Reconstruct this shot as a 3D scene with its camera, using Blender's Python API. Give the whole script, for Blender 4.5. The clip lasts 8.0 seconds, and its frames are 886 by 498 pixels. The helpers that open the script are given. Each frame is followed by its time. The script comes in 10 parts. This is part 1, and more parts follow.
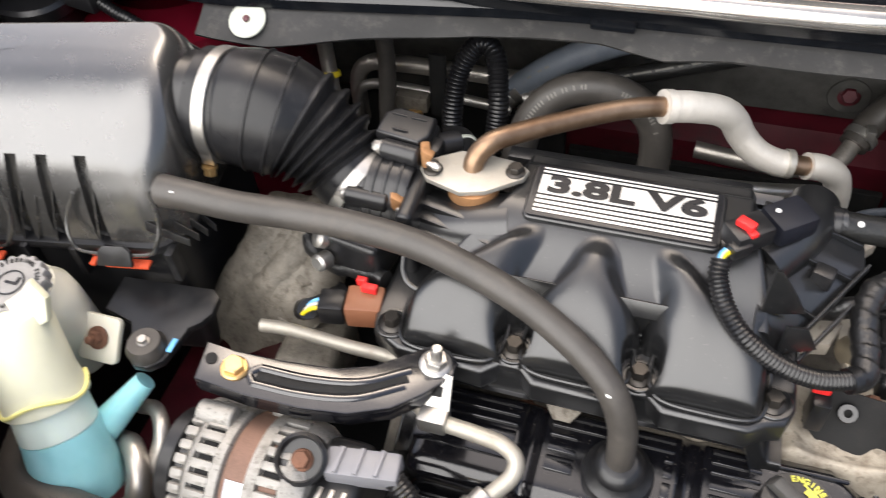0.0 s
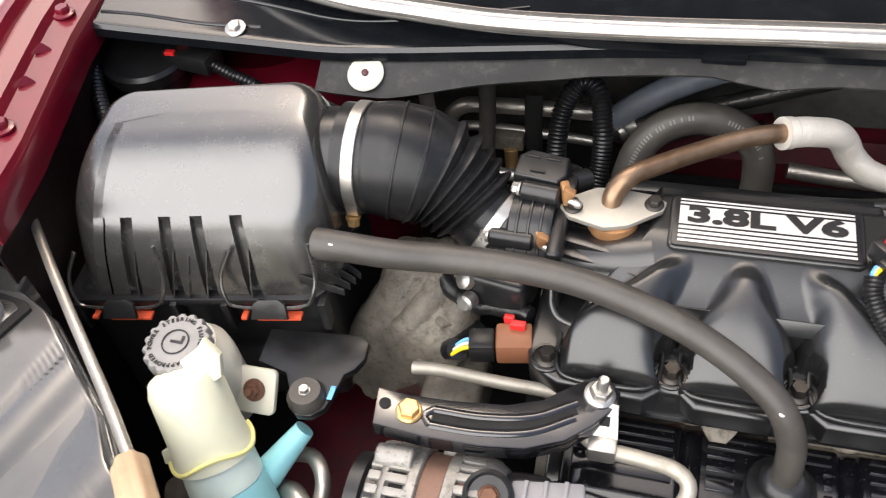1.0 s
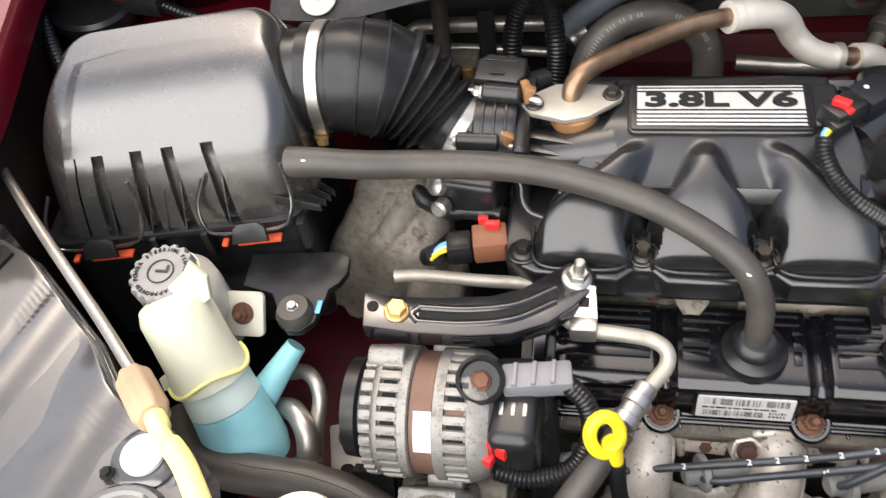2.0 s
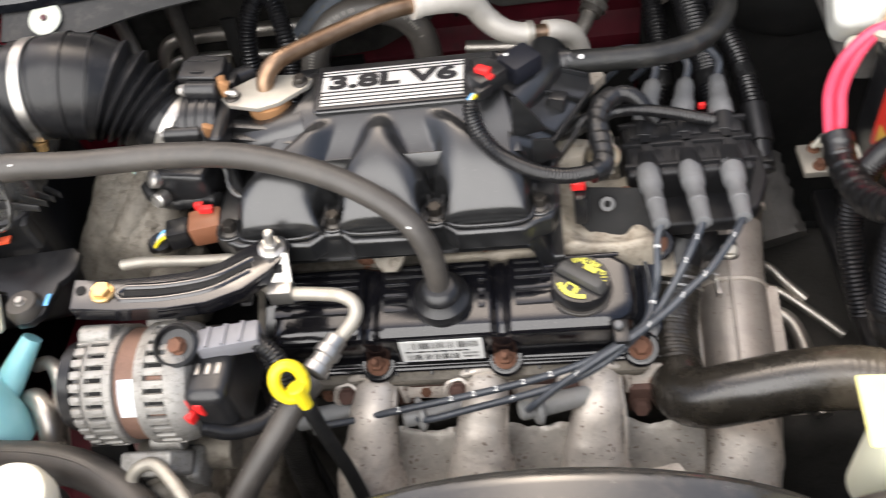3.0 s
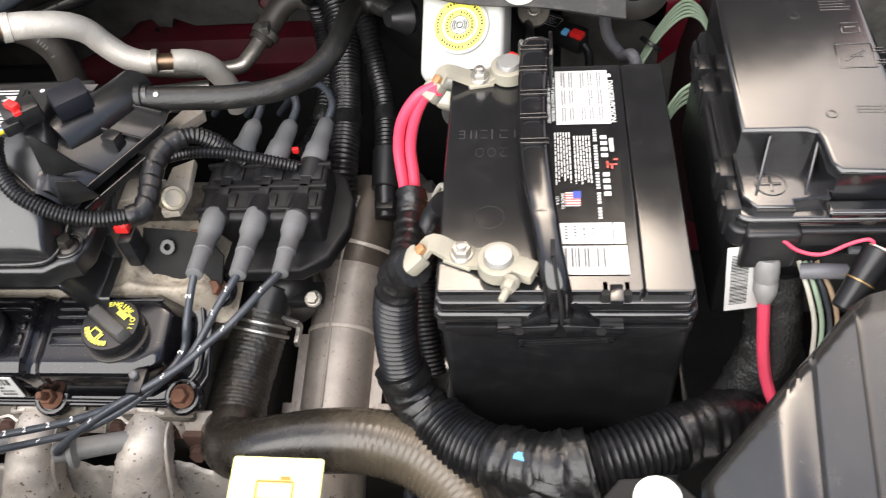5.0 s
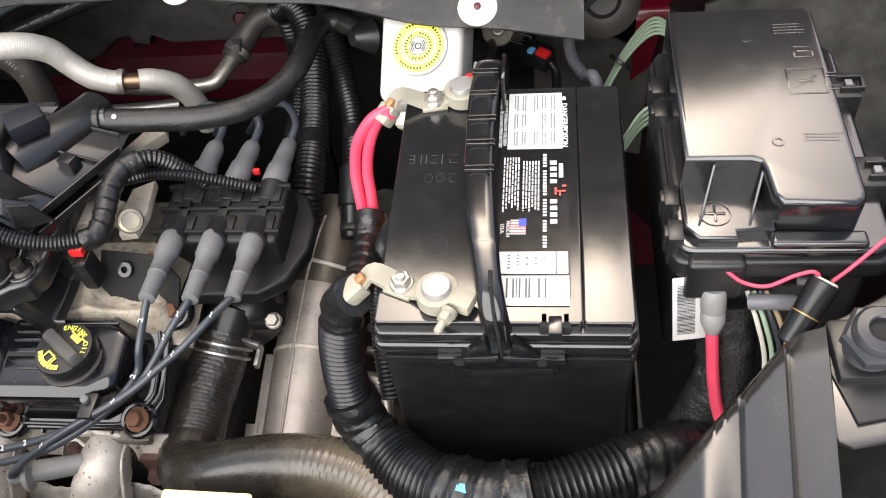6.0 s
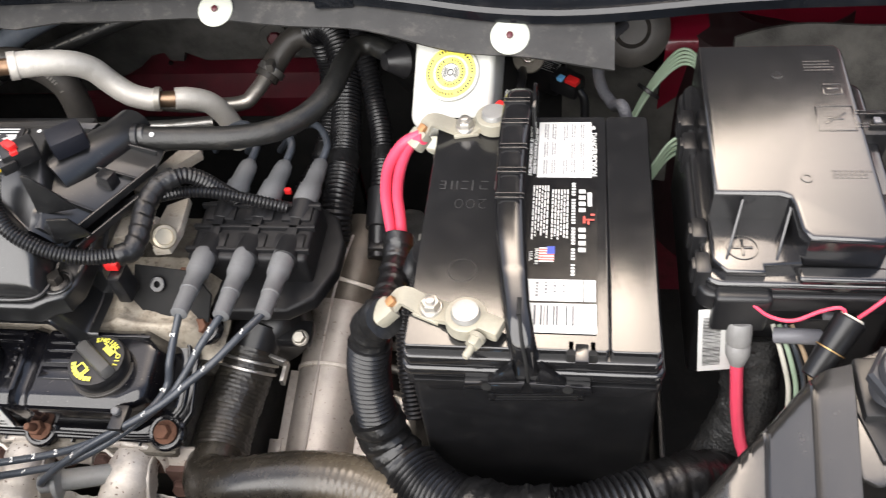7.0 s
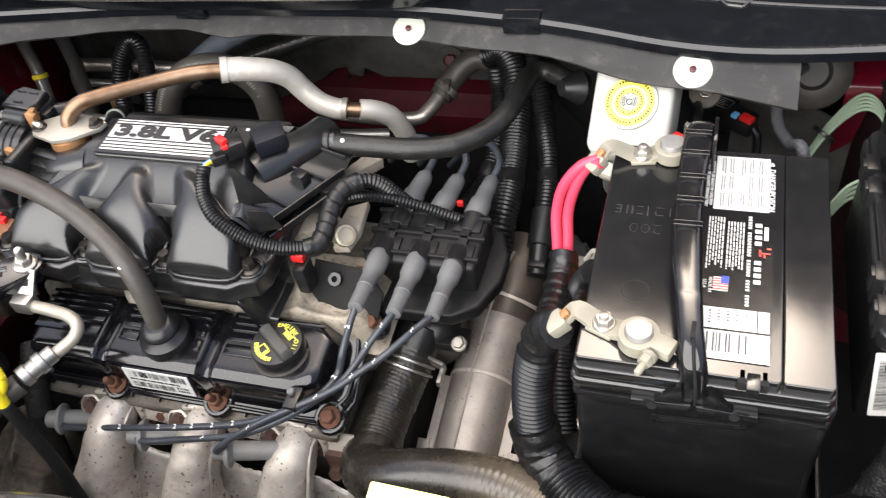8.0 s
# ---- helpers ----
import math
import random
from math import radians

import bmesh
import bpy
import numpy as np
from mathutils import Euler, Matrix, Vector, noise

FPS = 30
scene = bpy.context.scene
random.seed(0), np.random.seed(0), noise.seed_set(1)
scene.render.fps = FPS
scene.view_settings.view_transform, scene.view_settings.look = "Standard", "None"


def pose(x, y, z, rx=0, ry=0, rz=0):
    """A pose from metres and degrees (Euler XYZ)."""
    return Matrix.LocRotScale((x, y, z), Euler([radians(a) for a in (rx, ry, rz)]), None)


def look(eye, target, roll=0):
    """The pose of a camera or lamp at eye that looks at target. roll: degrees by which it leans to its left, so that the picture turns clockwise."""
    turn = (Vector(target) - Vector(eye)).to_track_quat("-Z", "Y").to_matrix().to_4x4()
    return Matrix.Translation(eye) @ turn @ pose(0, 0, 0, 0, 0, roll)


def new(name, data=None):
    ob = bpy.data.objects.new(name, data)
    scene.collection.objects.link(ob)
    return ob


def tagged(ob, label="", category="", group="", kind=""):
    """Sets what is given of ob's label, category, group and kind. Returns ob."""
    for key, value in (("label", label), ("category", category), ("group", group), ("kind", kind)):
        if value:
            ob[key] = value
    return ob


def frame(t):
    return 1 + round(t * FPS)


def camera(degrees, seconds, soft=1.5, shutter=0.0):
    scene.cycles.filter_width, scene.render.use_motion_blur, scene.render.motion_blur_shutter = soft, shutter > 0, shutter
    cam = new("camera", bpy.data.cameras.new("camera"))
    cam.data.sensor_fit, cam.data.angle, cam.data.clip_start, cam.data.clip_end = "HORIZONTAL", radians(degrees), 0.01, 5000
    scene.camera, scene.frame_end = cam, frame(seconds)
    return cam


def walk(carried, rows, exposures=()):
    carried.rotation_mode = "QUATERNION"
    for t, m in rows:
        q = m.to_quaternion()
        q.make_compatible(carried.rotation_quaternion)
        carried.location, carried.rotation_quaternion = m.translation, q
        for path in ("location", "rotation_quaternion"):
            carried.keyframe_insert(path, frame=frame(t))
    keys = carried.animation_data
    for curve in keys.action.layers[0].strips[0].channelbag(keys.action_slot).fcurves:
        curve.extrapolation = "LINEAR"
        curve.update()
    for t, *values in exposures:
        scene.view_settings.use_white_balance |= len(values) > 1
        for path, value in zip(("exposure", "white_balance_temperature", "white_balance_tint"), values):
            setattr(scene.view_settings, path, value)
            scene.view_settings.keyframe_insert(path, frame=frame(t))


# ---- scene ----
cam = camera(55.3, 8.0, soft=1.1, shutter=0.35)
PATH = [
    (0, (0.015, -0.14, 1.296), (-0.471, 1.075, -0.216), -5.8),
    (0.5, (-0.049, -0.164, 1.32), (-0.55, 1.073, -0.17), -6.9),
    (1, (-0.091, -0.18, 1.327), (-0.567, 1.092, -0.141), -8.4),
    (1.2, (-0.103, -0.186, 1.319), (-0.567, 1.078, -0.16), -9.1),
    (2.3, (-0.075, -0.238, 1.314), (-0.403, 0.986, -0.234), -12.0),
    (2.4, (-0.059, -0.241, 1.317), (-0.367, 0.987, -0.231), -12.0),
    (2.5, (-0.038, -0.245, 1.316), (-0.337, 0.986, -0.231), -12.2),
    (3, (0.11, -0.281, 1.316), (-0.145, 0.984, -0.212), -12.8),
    (3.2, (0.157, -0.292, 1.314), (-0.023, 0.982, -0.217), -10.9),
    (3.5, (0.241, -0.309, 1.315), (0.126, 0.976, -0.214), -9.6),
    (4, (0.308, -0.285, 1.302), (0.207, 1.009, -0.219), -8.5),
    (4.5, (0.396, -0.246, 1.296), (0.235, 1.021, -0.243), -7.1),
    (5, (0.465, -0.219, 1.298), (0.26, 1.025, -0.254), -7.7),
    (5.2, (0.486, -0.212, 1.298), (0.267, 1.032, -0.252), -8.3),
    (6.5, (0.52, -0.194, 1.304), (0.255, 1.048, -0.241), -9.2),
    (7, (0.51, -0.198, 1.313), (0.217, 1.068, -0.208), -8.9),
    (7.5, (0.475, -0.22, 1.321), (0.039, 1.047, -0.163), -10.6),
    (8, (0.473, -0.235, 1.334), (-0.089, 1.03, -0.11), -11.7),
]
walk(cam, [(t, look(eye, target, roll)) for t, eye, target, roll in PATH], exposures=((0, 1.62), (1, 1.54), (2.5, 1.54), (3, 1.64), (3.5, 1.76), (5, 1.68), (8, 1.68)))

# ---- world, sun and exposure ----
world = bpy.data.worlds.new("overcast_sky")
scene.world = world
world.use_nodes = True
wn, wl = world.node_tree.nodes, world.node_tree.links
sky = wn.new("ShaderNodeTexSky")
sky.sky_type, sky.sun_disc = "NISHITA", False
sky.sun_elevation, sky.sun_rotation = radians(52), radians(-6)
sky.air_density, sky.dust_density, sky.ozone_density = 1.0, 8.0, 0.4
wl.new(sky.outputs["Color"], wn["Background"].inputs["Color"])
wn["Background"].inputs["Strength"].default_value = 0.10
sun = new("sun", bpy.data.lights.new("sun", "SUN"))
sun.data.energy, sun.data.angle, sun.data.color = 2.7, radians(86), (1.0, 0.95, 0.89)
sun.matrix_world = look((-0.28, -0.74, 0.62), (0.0, 0.0, 0.0))

# ---- small helpers of this scene ----
CENTRE = {}


def place_at(ob, c, parent):
    """Puts the origin of ob at the world point c, under parent."""
    base = CENTRE.get(parent.name, Vector((0, 0, 0))) if parent else Vector((0, 0, 0))
    ob.parent = parent
    ob.location = Vector(c) - base
    CENTRE[ob.name] = Vector(c)
    return ob


def thing(name, label, category, at, group="", kind=""):
    ob = new(name)
    ob.empty_display_size = 0.02
    place_at(ob, Vector(at), None)
    return tagged(ob, label, category, group, kind)


def part(name, bm, material, parent=None, label="", angle=38):
    """Links a bmesh in world coordinates as one mesh, under parent."""
    bmesh.ops.recalc_face_normals(bm, faces=bm.faces)
    co = np.array([v.co[:] for v in bm.verts])
    c = Vector((co.min(0) + co.max(0)) / 2)
    bmesh.ops.translate(bm, verts=bm.verts, vec=-c)
    me = bpy.data.meshes.new(name)
    bm.to_mesh(me)
    bm.free()
    me.polygons.foreach_set("use_smooth", [True] * len(me.polygons))
    me.set_sharp_from_angle(angle=radians(angle))
    me.materials.append(material)
    ob = new(name, me)
    place_at(ob, c, parent)
    if label:
        tagged(ob, label)
    return ob


def solo(name, bm, material, label, category, group="", kind="", angle=38):
    return tagged(part(name, bm, material, None, "", angle), label, category, group, kind)


def basis(axis, up=(0, 0, 1)):
    """Rotation whose z is axis and whose x lies across up."""
    z = Vector(axis).normalized()
    u = Vector(up)
    if abs(z.dot(u.normalized())) > 0.98:
        u = Vector((0, 1, 0))
    x = u.cross(z).normalized()
    y = z.cross(x)
    return Matrix((x, y, z)).transposed()


def axes(o, x, y):
    """4x4 frame with origin o, x and y directions (y made square to x)."""
    x = Vector(x).normalized()
    z = x.cross(Vector(y)).normalized()
    y = z.cross(x)
    m = Matrix((x, y, z)).transposed().to_4x4()
    m.translation = Vector(o)
    return m


def box(c, s, bev=0.002, seg=2, m=None, bm=None, taper=None):
    """Bevelled box of size s round c; m turns it about c; taper scales its top."""
    out = bm or bmesh.new()
    b = bmesh.new()
    bmesh.ops.create_cube(b, size=1.0)
    for v in b.verts:
        k = taper if (taper and v.co.z > 0) else 1.0
        v.co = Vector((v.co.x * s[0] * k, v.co.y * s[1] * k, v.co.z * s[2]))
    if bev:
        bmesh.ops.bevel(b, geom=b.edges[:], offset=min(bev, 0.45 * min(s)), segments=seg, profile=0.6, affect="EDGES")
    t = Matrix.Translation(Vector(c)) @ (m.to_4x4() if m is not None else Matrix())
    bmesh.ops.transform(b, matrix=t, verts=b.verts)
    return join(out, b)


def join(out, b):
    me = bpy.data.meshes.new("tmp")
    b.to_mesh(me)
    b.free()
    out.from_mesh(me)
    bpy.data.meshes.remove(me)
    return out


def lathe(profile, at, axis=(0, 0, 1), n=32, bm=None, wave=None, close=True):
    """Turned shape: profile rows (radius, height along axis)."""
    out = bm or bmesh.new()
    r3 = basis(axis)
    at = Vector(at)
    rings = []
    for r, h in profile:
        ring = []
        for i in range(n):
            a = 2 * math.pi * i / n
            k = r * (1 + (wave(i, n, h) if wave else 0))
            ring.append(out.verts.new(at + r3 @ Vector((k * math.cos(a), k * math.sin(a), h))))
        rings.append(ring)
    for p, q in zip(rings, rings[1:]):
        for i in range(n):
            out.faces.new((p[i], p[(i + 1) % n], q[(i + 1) % n], q[i]))
    if close:
        out.faces.new(rings[0][::-1])
        out.faces.new(rings[-1])
    return out


def cyl(p0, p1, r, r2=None, n=24, bev=0.001, bm=None):
    p0, p1 = Vector(p0), Vector(p1)
    h = (p1 - p0).length
    r2 = r if r2 is None else r2
    b = min(bev, h * 0.4, r * 0.5)
    return lathe([(r - b, 0), (r, b), (r2, h - b), (r2 - b, h)], p0, p1 - p0, n, bm)


def ring(at, axis, r_in, r_out, h, n=32, bm=None):
    """Flat ring or sleeve."""
    out = bm or bmesh.new()
    r3, at = basis(axis), Vector(at)
    e = min(0.0006, h * 0.2)
    prof = [(r_in, 0), (r_out - e, 0), (r_out, e), (r_out, h - e), (r_out - e, h), (r_in, h)]
    rows = [[out.verts.new(at + r3 @ Vector((r * math.cos(2 * math.pi * i / n), r * math.sin(2 * math.pi * i / n), z))) for i in range(n)] for r, z in prof]
    for p, q in zip(rows, rows[1:] + rows[:1]):
        for i in range(n):
            out.faces.new((p[i], p[(i + 1) % n], q[(i + 1) % n], q[i]))
    return out


def spline(pts, step=0.004):
    """Smooth line through points, with an even step."""
    p = [Vector(q) for q in pts]
    p = [p[0] * 2 - p[1]] + p + [p[-1] * 2 - p[-2]]
    fine = []
    for i in range(1, len(p) - 2):
        a, b, c, d = p[i - 1], p[i], p[i + 1], p[i + 2]
        for k in range(24):
            t = k / 24
            fine.append(0.5 * ((2 * b) + (c - a) * t + (2 * a - 5 * b + 4 * c - d) * t * t + (3 * b - a - 3 * c + d) * t ** 3))
    fine.append(p[-2])
    f = np.array(fine)
    s = np.concatenate([[0], np.cumsum(np.linalg.norm(np.diff(f, axis=0), axis=1))])
    n = max(2, int(round(s[-1] / step)) + 1)
    u = np.linspace(0, s[-1], n)
    return [Vector((np.interp(x, s, f[:, 0]), np.interp(x, s, f[:, 1]), np.interp(x, s, f[:, 2]))) for x in u], u


def sweep(pts, r, n=14, step=0.004, corr=None, bm=None, lump=0.0, flat=1.0, up=(0, 0, 1), shape=None, wrap=None):
    """Tube along a smooth line. r: number or function of 0..1; corr: (pitch, depth) of ribs; lump: uneven wrap; flat: height over width;
    shape: cross-section as (x, y) rows in place of a circle; wrap: (pitch, depth) of overlapping spiral turns."""
    out = bm or bmesh.new()
    if corr:
        step = corr[0] / 4
    line, u = spline(pts, step)
    t = (line[1] - line[0]).normalized()
    x = Vector(up).cross(t)
    x = (x if x.length > 1e-3 else Vector((1, 0, 0))).normalized()
    rows = []
    sect = shape or [(math.cos(2 * math.pi * i / n), flat * math.sin(2 * math.pi * i / n)) for i in range(n)]
    for j, c in enumerate(line):
        t = (line[min(j + 1, len(line) - 1)] - line[max(j - 1, 0)]).normalized()
        x = (x - t * x.dot(t)).normalized()
        y = t.cross(x)
        f = j / (len(line) - 1)
        rr = r(f) if callable(r) else r
        if corr:
            rr -= corr[1] * (0.5 - 0.5 * math.cos(2 * math.pi * u[j] / corr[0])) ** 1.5
        row = []
        for i, (a, b) in enumerate(sect):
            k = rr
            if wrap:
                w = (u[j] / wrap[0] + i / len(sect) + 0.12 * noise.noise(c * 60)) % 1.0
                k += wrap[1] * (w if w < 0.88 else (1 - w) * 7.3)
            if lump:
                q = c + x * a * rr + y * b * rr
                k *= (1 + lump * (0.8 * noise.noise(q * 90) + 0.55 * noise.noise(q * 290)))
            row.append(out.verts.new(c + x * a * k + y * b * k))
        rows.append(row)
    m = len(sect)
    for p, q in zip(rows, rows[1:]):
        for i in range(m):
            out.faces.new((p[i], p[(i + 1) % m], q[(i + 1) % m], q[i]))
    out.faces.new(rows[0][::-1])
    out.faces.new(rows[-1])
    return out


def prism(poly, depth, m, bev=0.0015, seg=2, bm=None):
    """A flat outline (x, y rows in the frame m) made depth thick along the frame's z, with rounded rims."""
    out = bm or bmesh.new()
    b = bmesh.new()
    vs = [b.verts.new((x, y, 0)) for x, y in poly]
    f = b.faces.new(vs)
    e = bmesh.ops.extrude_face_region(b, geom=[f])
    top = [g for g in e["geom"] if isinstance(g, bmesh.types.BMVert)]
    bmesh.ops.translate(b, verts=top, vec=(0, 0, depth))
    if bev:
        rim = [g for g in b.edges if abs(g.verts[0].co.z - g.verts[1].co.z) < 1e-7]
        bmesh.ops.bevel(b, geom=rim, offset=min(bev, abs(depth) * 0.45), segments=seg, profile=0.6, affect="EDGES")
    bmesh.ops.transform(b, matrix=m, verts=b.verts)
    return join(out, b)


def rounded(w, h, r, n=5, cx=0.0, cy=0.0):
    """Rounded rectangle outline."""
    pts = []
    for sx, sy, a0 in ((1, 1, 0), (-1, 1, 90), (-1, -1, 180), (1, -1, 270)):
        for k in range(n + 1):
            a = radians(a0 + 90 * k / n)
            pts.append((cx + sx * (w / 2 - r) + r * math.cos(a), cy + sy * (h / 2 - r) + r * math.sin(a)))
    return pts


def sheet(fn, nu, nv, thick=0.0, bm=None):
    """Surface fn(u, v) -> point, with thickness downwards along its normal."""
    out = bm or bmesh.new()
    b = bmesh.new()
    g = [[b.verts.new(fn(i / nu, j / nv)) for j in range(nv + 1)] for i in range(nu + 1)]
    fs = [b.faces.new((g[i][j], g[i + 1][j], g[i + 1][j + 1], g[i][j + 1])) for i in range(nu) for j in range(nv)]
    if thick:
        b.normal_update()
        low = [[b.verts.new(v.co - v.normal * thick) for v in row] for row in g]
        for i in range(nu):
            for j in range(nv):
                b.faces.new((low[i][j], low[i][j + 1], low[i + 1][j + 1], low[i + 1][j]))
        for i in range(nu):
            for j in (0, nv):
                b.faces.new((g[i][j], g[i + 1][j], low[i + 1][j], low[i][j]))
        for j in range(nv):
            for i in (0, nu):
                b.faces.new((g[i][j], g[i][j + 1], low[i][j + 1], low[i][j]))
    return join(out, b)


def sstep(a, b, x):
    t = max(0.0, min(1.0, (x - a) / (b - a)))
    return t * t * (3 - 2 * t)


def hex_bolt(at, axis, r, h, washer=1.5, bm=None, stud=0.0):
    """Hexagon head on a flange, with a stud where the bolt has one."""
    out = bm or bmesh.new()
    a = Vector(axis).normalized()
    at = Vector(at)
    lathe([(r * washer, 0), (r * washer, h * 0.18), (r * 1.1, h * 0.34), (r * 0.9, h * 0.36)], at, a, 20, out)
    lathe([(r, h * 0.3), (r, h * 0.85), (r * 0.86, h), (r * 0.5, h * 1.0)], at, a, 6, out)
    if stud:
        lathe([(r * 0.52, h * 0.9), (r * 0.52, h + stud * 0.85), (r * 0.36, h + stud)], at, a, 12, out)
    return out


def lettering(s, size, m, depth=0.0003, fat=0.0, wide=1.0, bm=None, align="CENTER"):
    """Words in the built-in font as a mesh, in the plane of the frame m."""
    out = bm or bmesh.new()
    cu = bpy.data.curves.new("words", "FONT")
    cu.body, cu.size, cu.align_x, cu.align_y, cu.extrude, cu.offset, cu.resolution_u = s, size, align, "CENTER", depth, fat, 3
    ob = bpy.data.objects.new("words", cu)
    scene.collection.objects.link(ob)
    bpy.context.view_layer.update()
    me = bpy.data.meshes.new_from_object(ob.evaluated_get(bpy.context.evaluated_depsgraph_get()))
    me.transform(m @ Matrix.Diagonal((wide, 1, 1, 1)))
    out.from_mesh(me)
    bpy.data.meshes.remove(me)
    bpy.data.objects.remove(ob)
    bpy.data.curves.remove(cu)
    return out


def bars(rows, m, depth=0.0004, bm=None):
    """Thin flat bars (x, y, w, h) in the plane of m: writing that cannot be read."""
    out = bm or bmesh.new()
    for x, y, w, h in rows:
        vs = [out.verts.new(m @ Vector((x + a * w / 2, y + b * h / 2, depth))) for a, b in ((-1, -1), (1, -1), (1, 1), (-1, 1))]
        out.faces.new(vs)
    return out


def text_rows(rnd, x0, y0, w, h, lines, fill=0.55, gap=0.12):
    """Rows of word-like bars that fill a field."""
    rows = []
    step = h / lines
    for i in range(lines):
        x = x0
        end = x0 + w * rnd.uniform(0.75, 1.0)
        while x < end:
            k = min(rnd.uniform(0.04, 0.13) * w, end - x)
            if k > 0.01 * w:
                rows.append((x + k / 2, y0 + h - (i + 0.5) * step, k, step * fill))
            x += k + max(gap * step * 2, 0.018 * w)
    return rows


# ---- materials ----
def mat(name, col, rough=0.5, metal=0.0, var=0.25, grain=900, bump=0.15, dirt=0.0, dirt_col=(0.20, 0.17, 0.13), dirt_scale=55, coat=0.0, spec=0.5,
        trans=0.0, sub=0.0, rvar=0.15, weave=None, tone=None, speck=None, coat_rough=None):
    m = bpy.data.materials.new(name)
    m.use_nodes = True
    n, l = m.node_tree.nodes, m.node_tree.links
    p = n["Principled BSDF"]
    tc = n.new("ShaderNodeTexCoord")

    def nz(scale, detail=4, rgh=0.6):
        t = n.new("ShaderNodeTexNoise")
        t.inputs["Scale"].default_value, t.inputs["Detail"].default_value, t.inputs["Roughness"].default_value = scale, detail, rgh
        l.new(tc.outputs["Object"], t.inputs["Vector"])
        return t.outputs["Fac"]

    def ramp(src, lo, hi):
        r = n.new("ShaderNodeMapRange")
        r.inputs["From Min"].default_value, r.inputs["From Max"].default_value = lo, hi
        l.new(src, r.inputs["Value"])
        return r.outputs["Result"]

    def mix(fac, a, b):
        x = n.new("ShaderNodeMix")
        x.data_type = "RGBA"
        if isinstance(fac, float):
            x.inputs["Factor"].default_value = fac
        else:
            l.new(fac, x.inputs["Factor"])
        for sock, val in ((x.inputs[6], a), (x.inputs[7], b)):
            if isinstance(val, tuple):
                sock.default_value = (*val, 1)
            else:
                l.new(val, sock)
        return x.outputs[2]

    def scaled(fac, k):
        x = n.new("ShaderNodeMath")
        x.operation = "MULTIPLY"
        x.inputs[1].default_value = k
        l.new(fac, x.inputs[0])
        return x.outputs[0]

    big, fine = nz(28, 3), nz(grain, 3)
    dark = tuple(c * (1 - var) for c in col)
    lite = tuple(min(1.0, c * (1 + 0.7 * var)) for c in col)
    c = mix(ramp(big, 0.3, 0.7), dark, tone or lite)
    c = mix(scaled(ramp(fine, 0.35, 0.75), 0.35), c, lite)
    rg = n.new("ShaderNodeMath")
    rg.operation = "MULTIPLY_ADD"
    rg.inputs[1].default_value, rg.inputs[2].default_value = rvar, rough - rvar / 2
    l.new(nz(120, 4), rg.inputs[0])
    rough_out = rg.outputs[0]
    if dirt:
        d = scaled(ramp(nz(dirt_scale, 8, 0.75), 0.52, 0.72), dirt)
        c = mix(d, c, dirt_col)
        ra = n.new("ShaderNodeMath")
        ra.operation = "MULTIPLY_ADD"
        ra.inputs[1].default_value = 0.4
        l.new(d, ra.inputs[0])
        l.new(rough_out, ra.inputs[2])
        rough_out = ra.outputs[0]
    if speck:
        # small separate spots: (scale, share from, share to, strength, colour)
        c = mix(scaled(ramp(nz(speck[0], 2, 0.4), speck[1], speck[2]), speck[3]), c, speck[4])
    l.new(c, p.inputs["Base Color"])
    l.new(rough_out, p.inputs["Roughness"])
    p.inputs["Metallic"].default_value = metal
    p.inputs["Specular IOR Level"].default_value = spec
    p.inputs["Coat Weight"].default_value = coat
    p.inputs["Coat Roughness"].default_value = max(0.08, rough * 0.9) if coat_rough is None else coat_rough
    p.inputs["Transmission Weight"].default_value = trans
    if sub:
        p.inputs["Subsurface Weight"].default_value = sub
        p.inputs["Subsurface Radius"].default_value = (0.01, 0.01, 0.008)
        p.inputs["Subsurface Scale"].default_value = 0.6
    if bump:
        b = n.new("ShaderNodeBump")
        b.inputs["Strength"].default_value, b.inputs["Distance"].default_value = bump, 0.0006
        src = fine
        if weave:
            w = n.new("ShaderNodeTexVoronoi")
            w.inputs["Scale"].default_value = weave
            l.new(tc.outputs["Object"], w.inputs["Vector"])
            src = w.outputs["Distance"]
        l.new(src, b.inputs["Height"])
        l.new(b.outputs["Normal"], p.inputs["Normal"])
    return m


def dust_along(m, lo, hi, col):
    """A coat of dust that sets in along the thing's own x axis."""
    n, l = m.node_tree.nodes, m.node_tree.links
    base = n["Principled BSDF"].inputs["Base Color"]
    src = base.links[0].from_socket
    tc, sep, mr, nz, add, mx = (n.new(k) for k in ("ShaderNodeTexCoord", "ShaderNodeSeparateXYZ", "ShaderNodeMapRange", "ShaderNodeTexNoise", "ShaderNodeMath", "ShaderNodeMix"))
    nz.inputs["Scale"].default_value, nz.inputs["Detail"].default_value = 45, 5
    add.operation, add.inputs[1].default_value = "MULTIPLY_ADD", 0.06
    mx.data_type = "RGBA"
    mr.inputs["From Min"].default_value, mr.inputs["From Max"].default_value, mr.inputs["To Max"].default_value = lo, hi, 0.85
    l.new(tc.outputs["Object"], sep.inputs[0])
    l.new(tc.outputs["Object"], nz.inputs["Vector"])
    l.new(nz.outputs["Fac"], add.inputs[0])
    l.new(sep.outputs["X"], add.inputs[2])
    l.new(add.outputs[0], mr.inputs["Value"])
    l.new(mr.outputs["Result"], mx.inputs["Factor"])
    l.new(src, mx.inputs[6])
    mx.inputs[7].default_value = (*col, 1)
    l.new(mx.outputs[2], base)


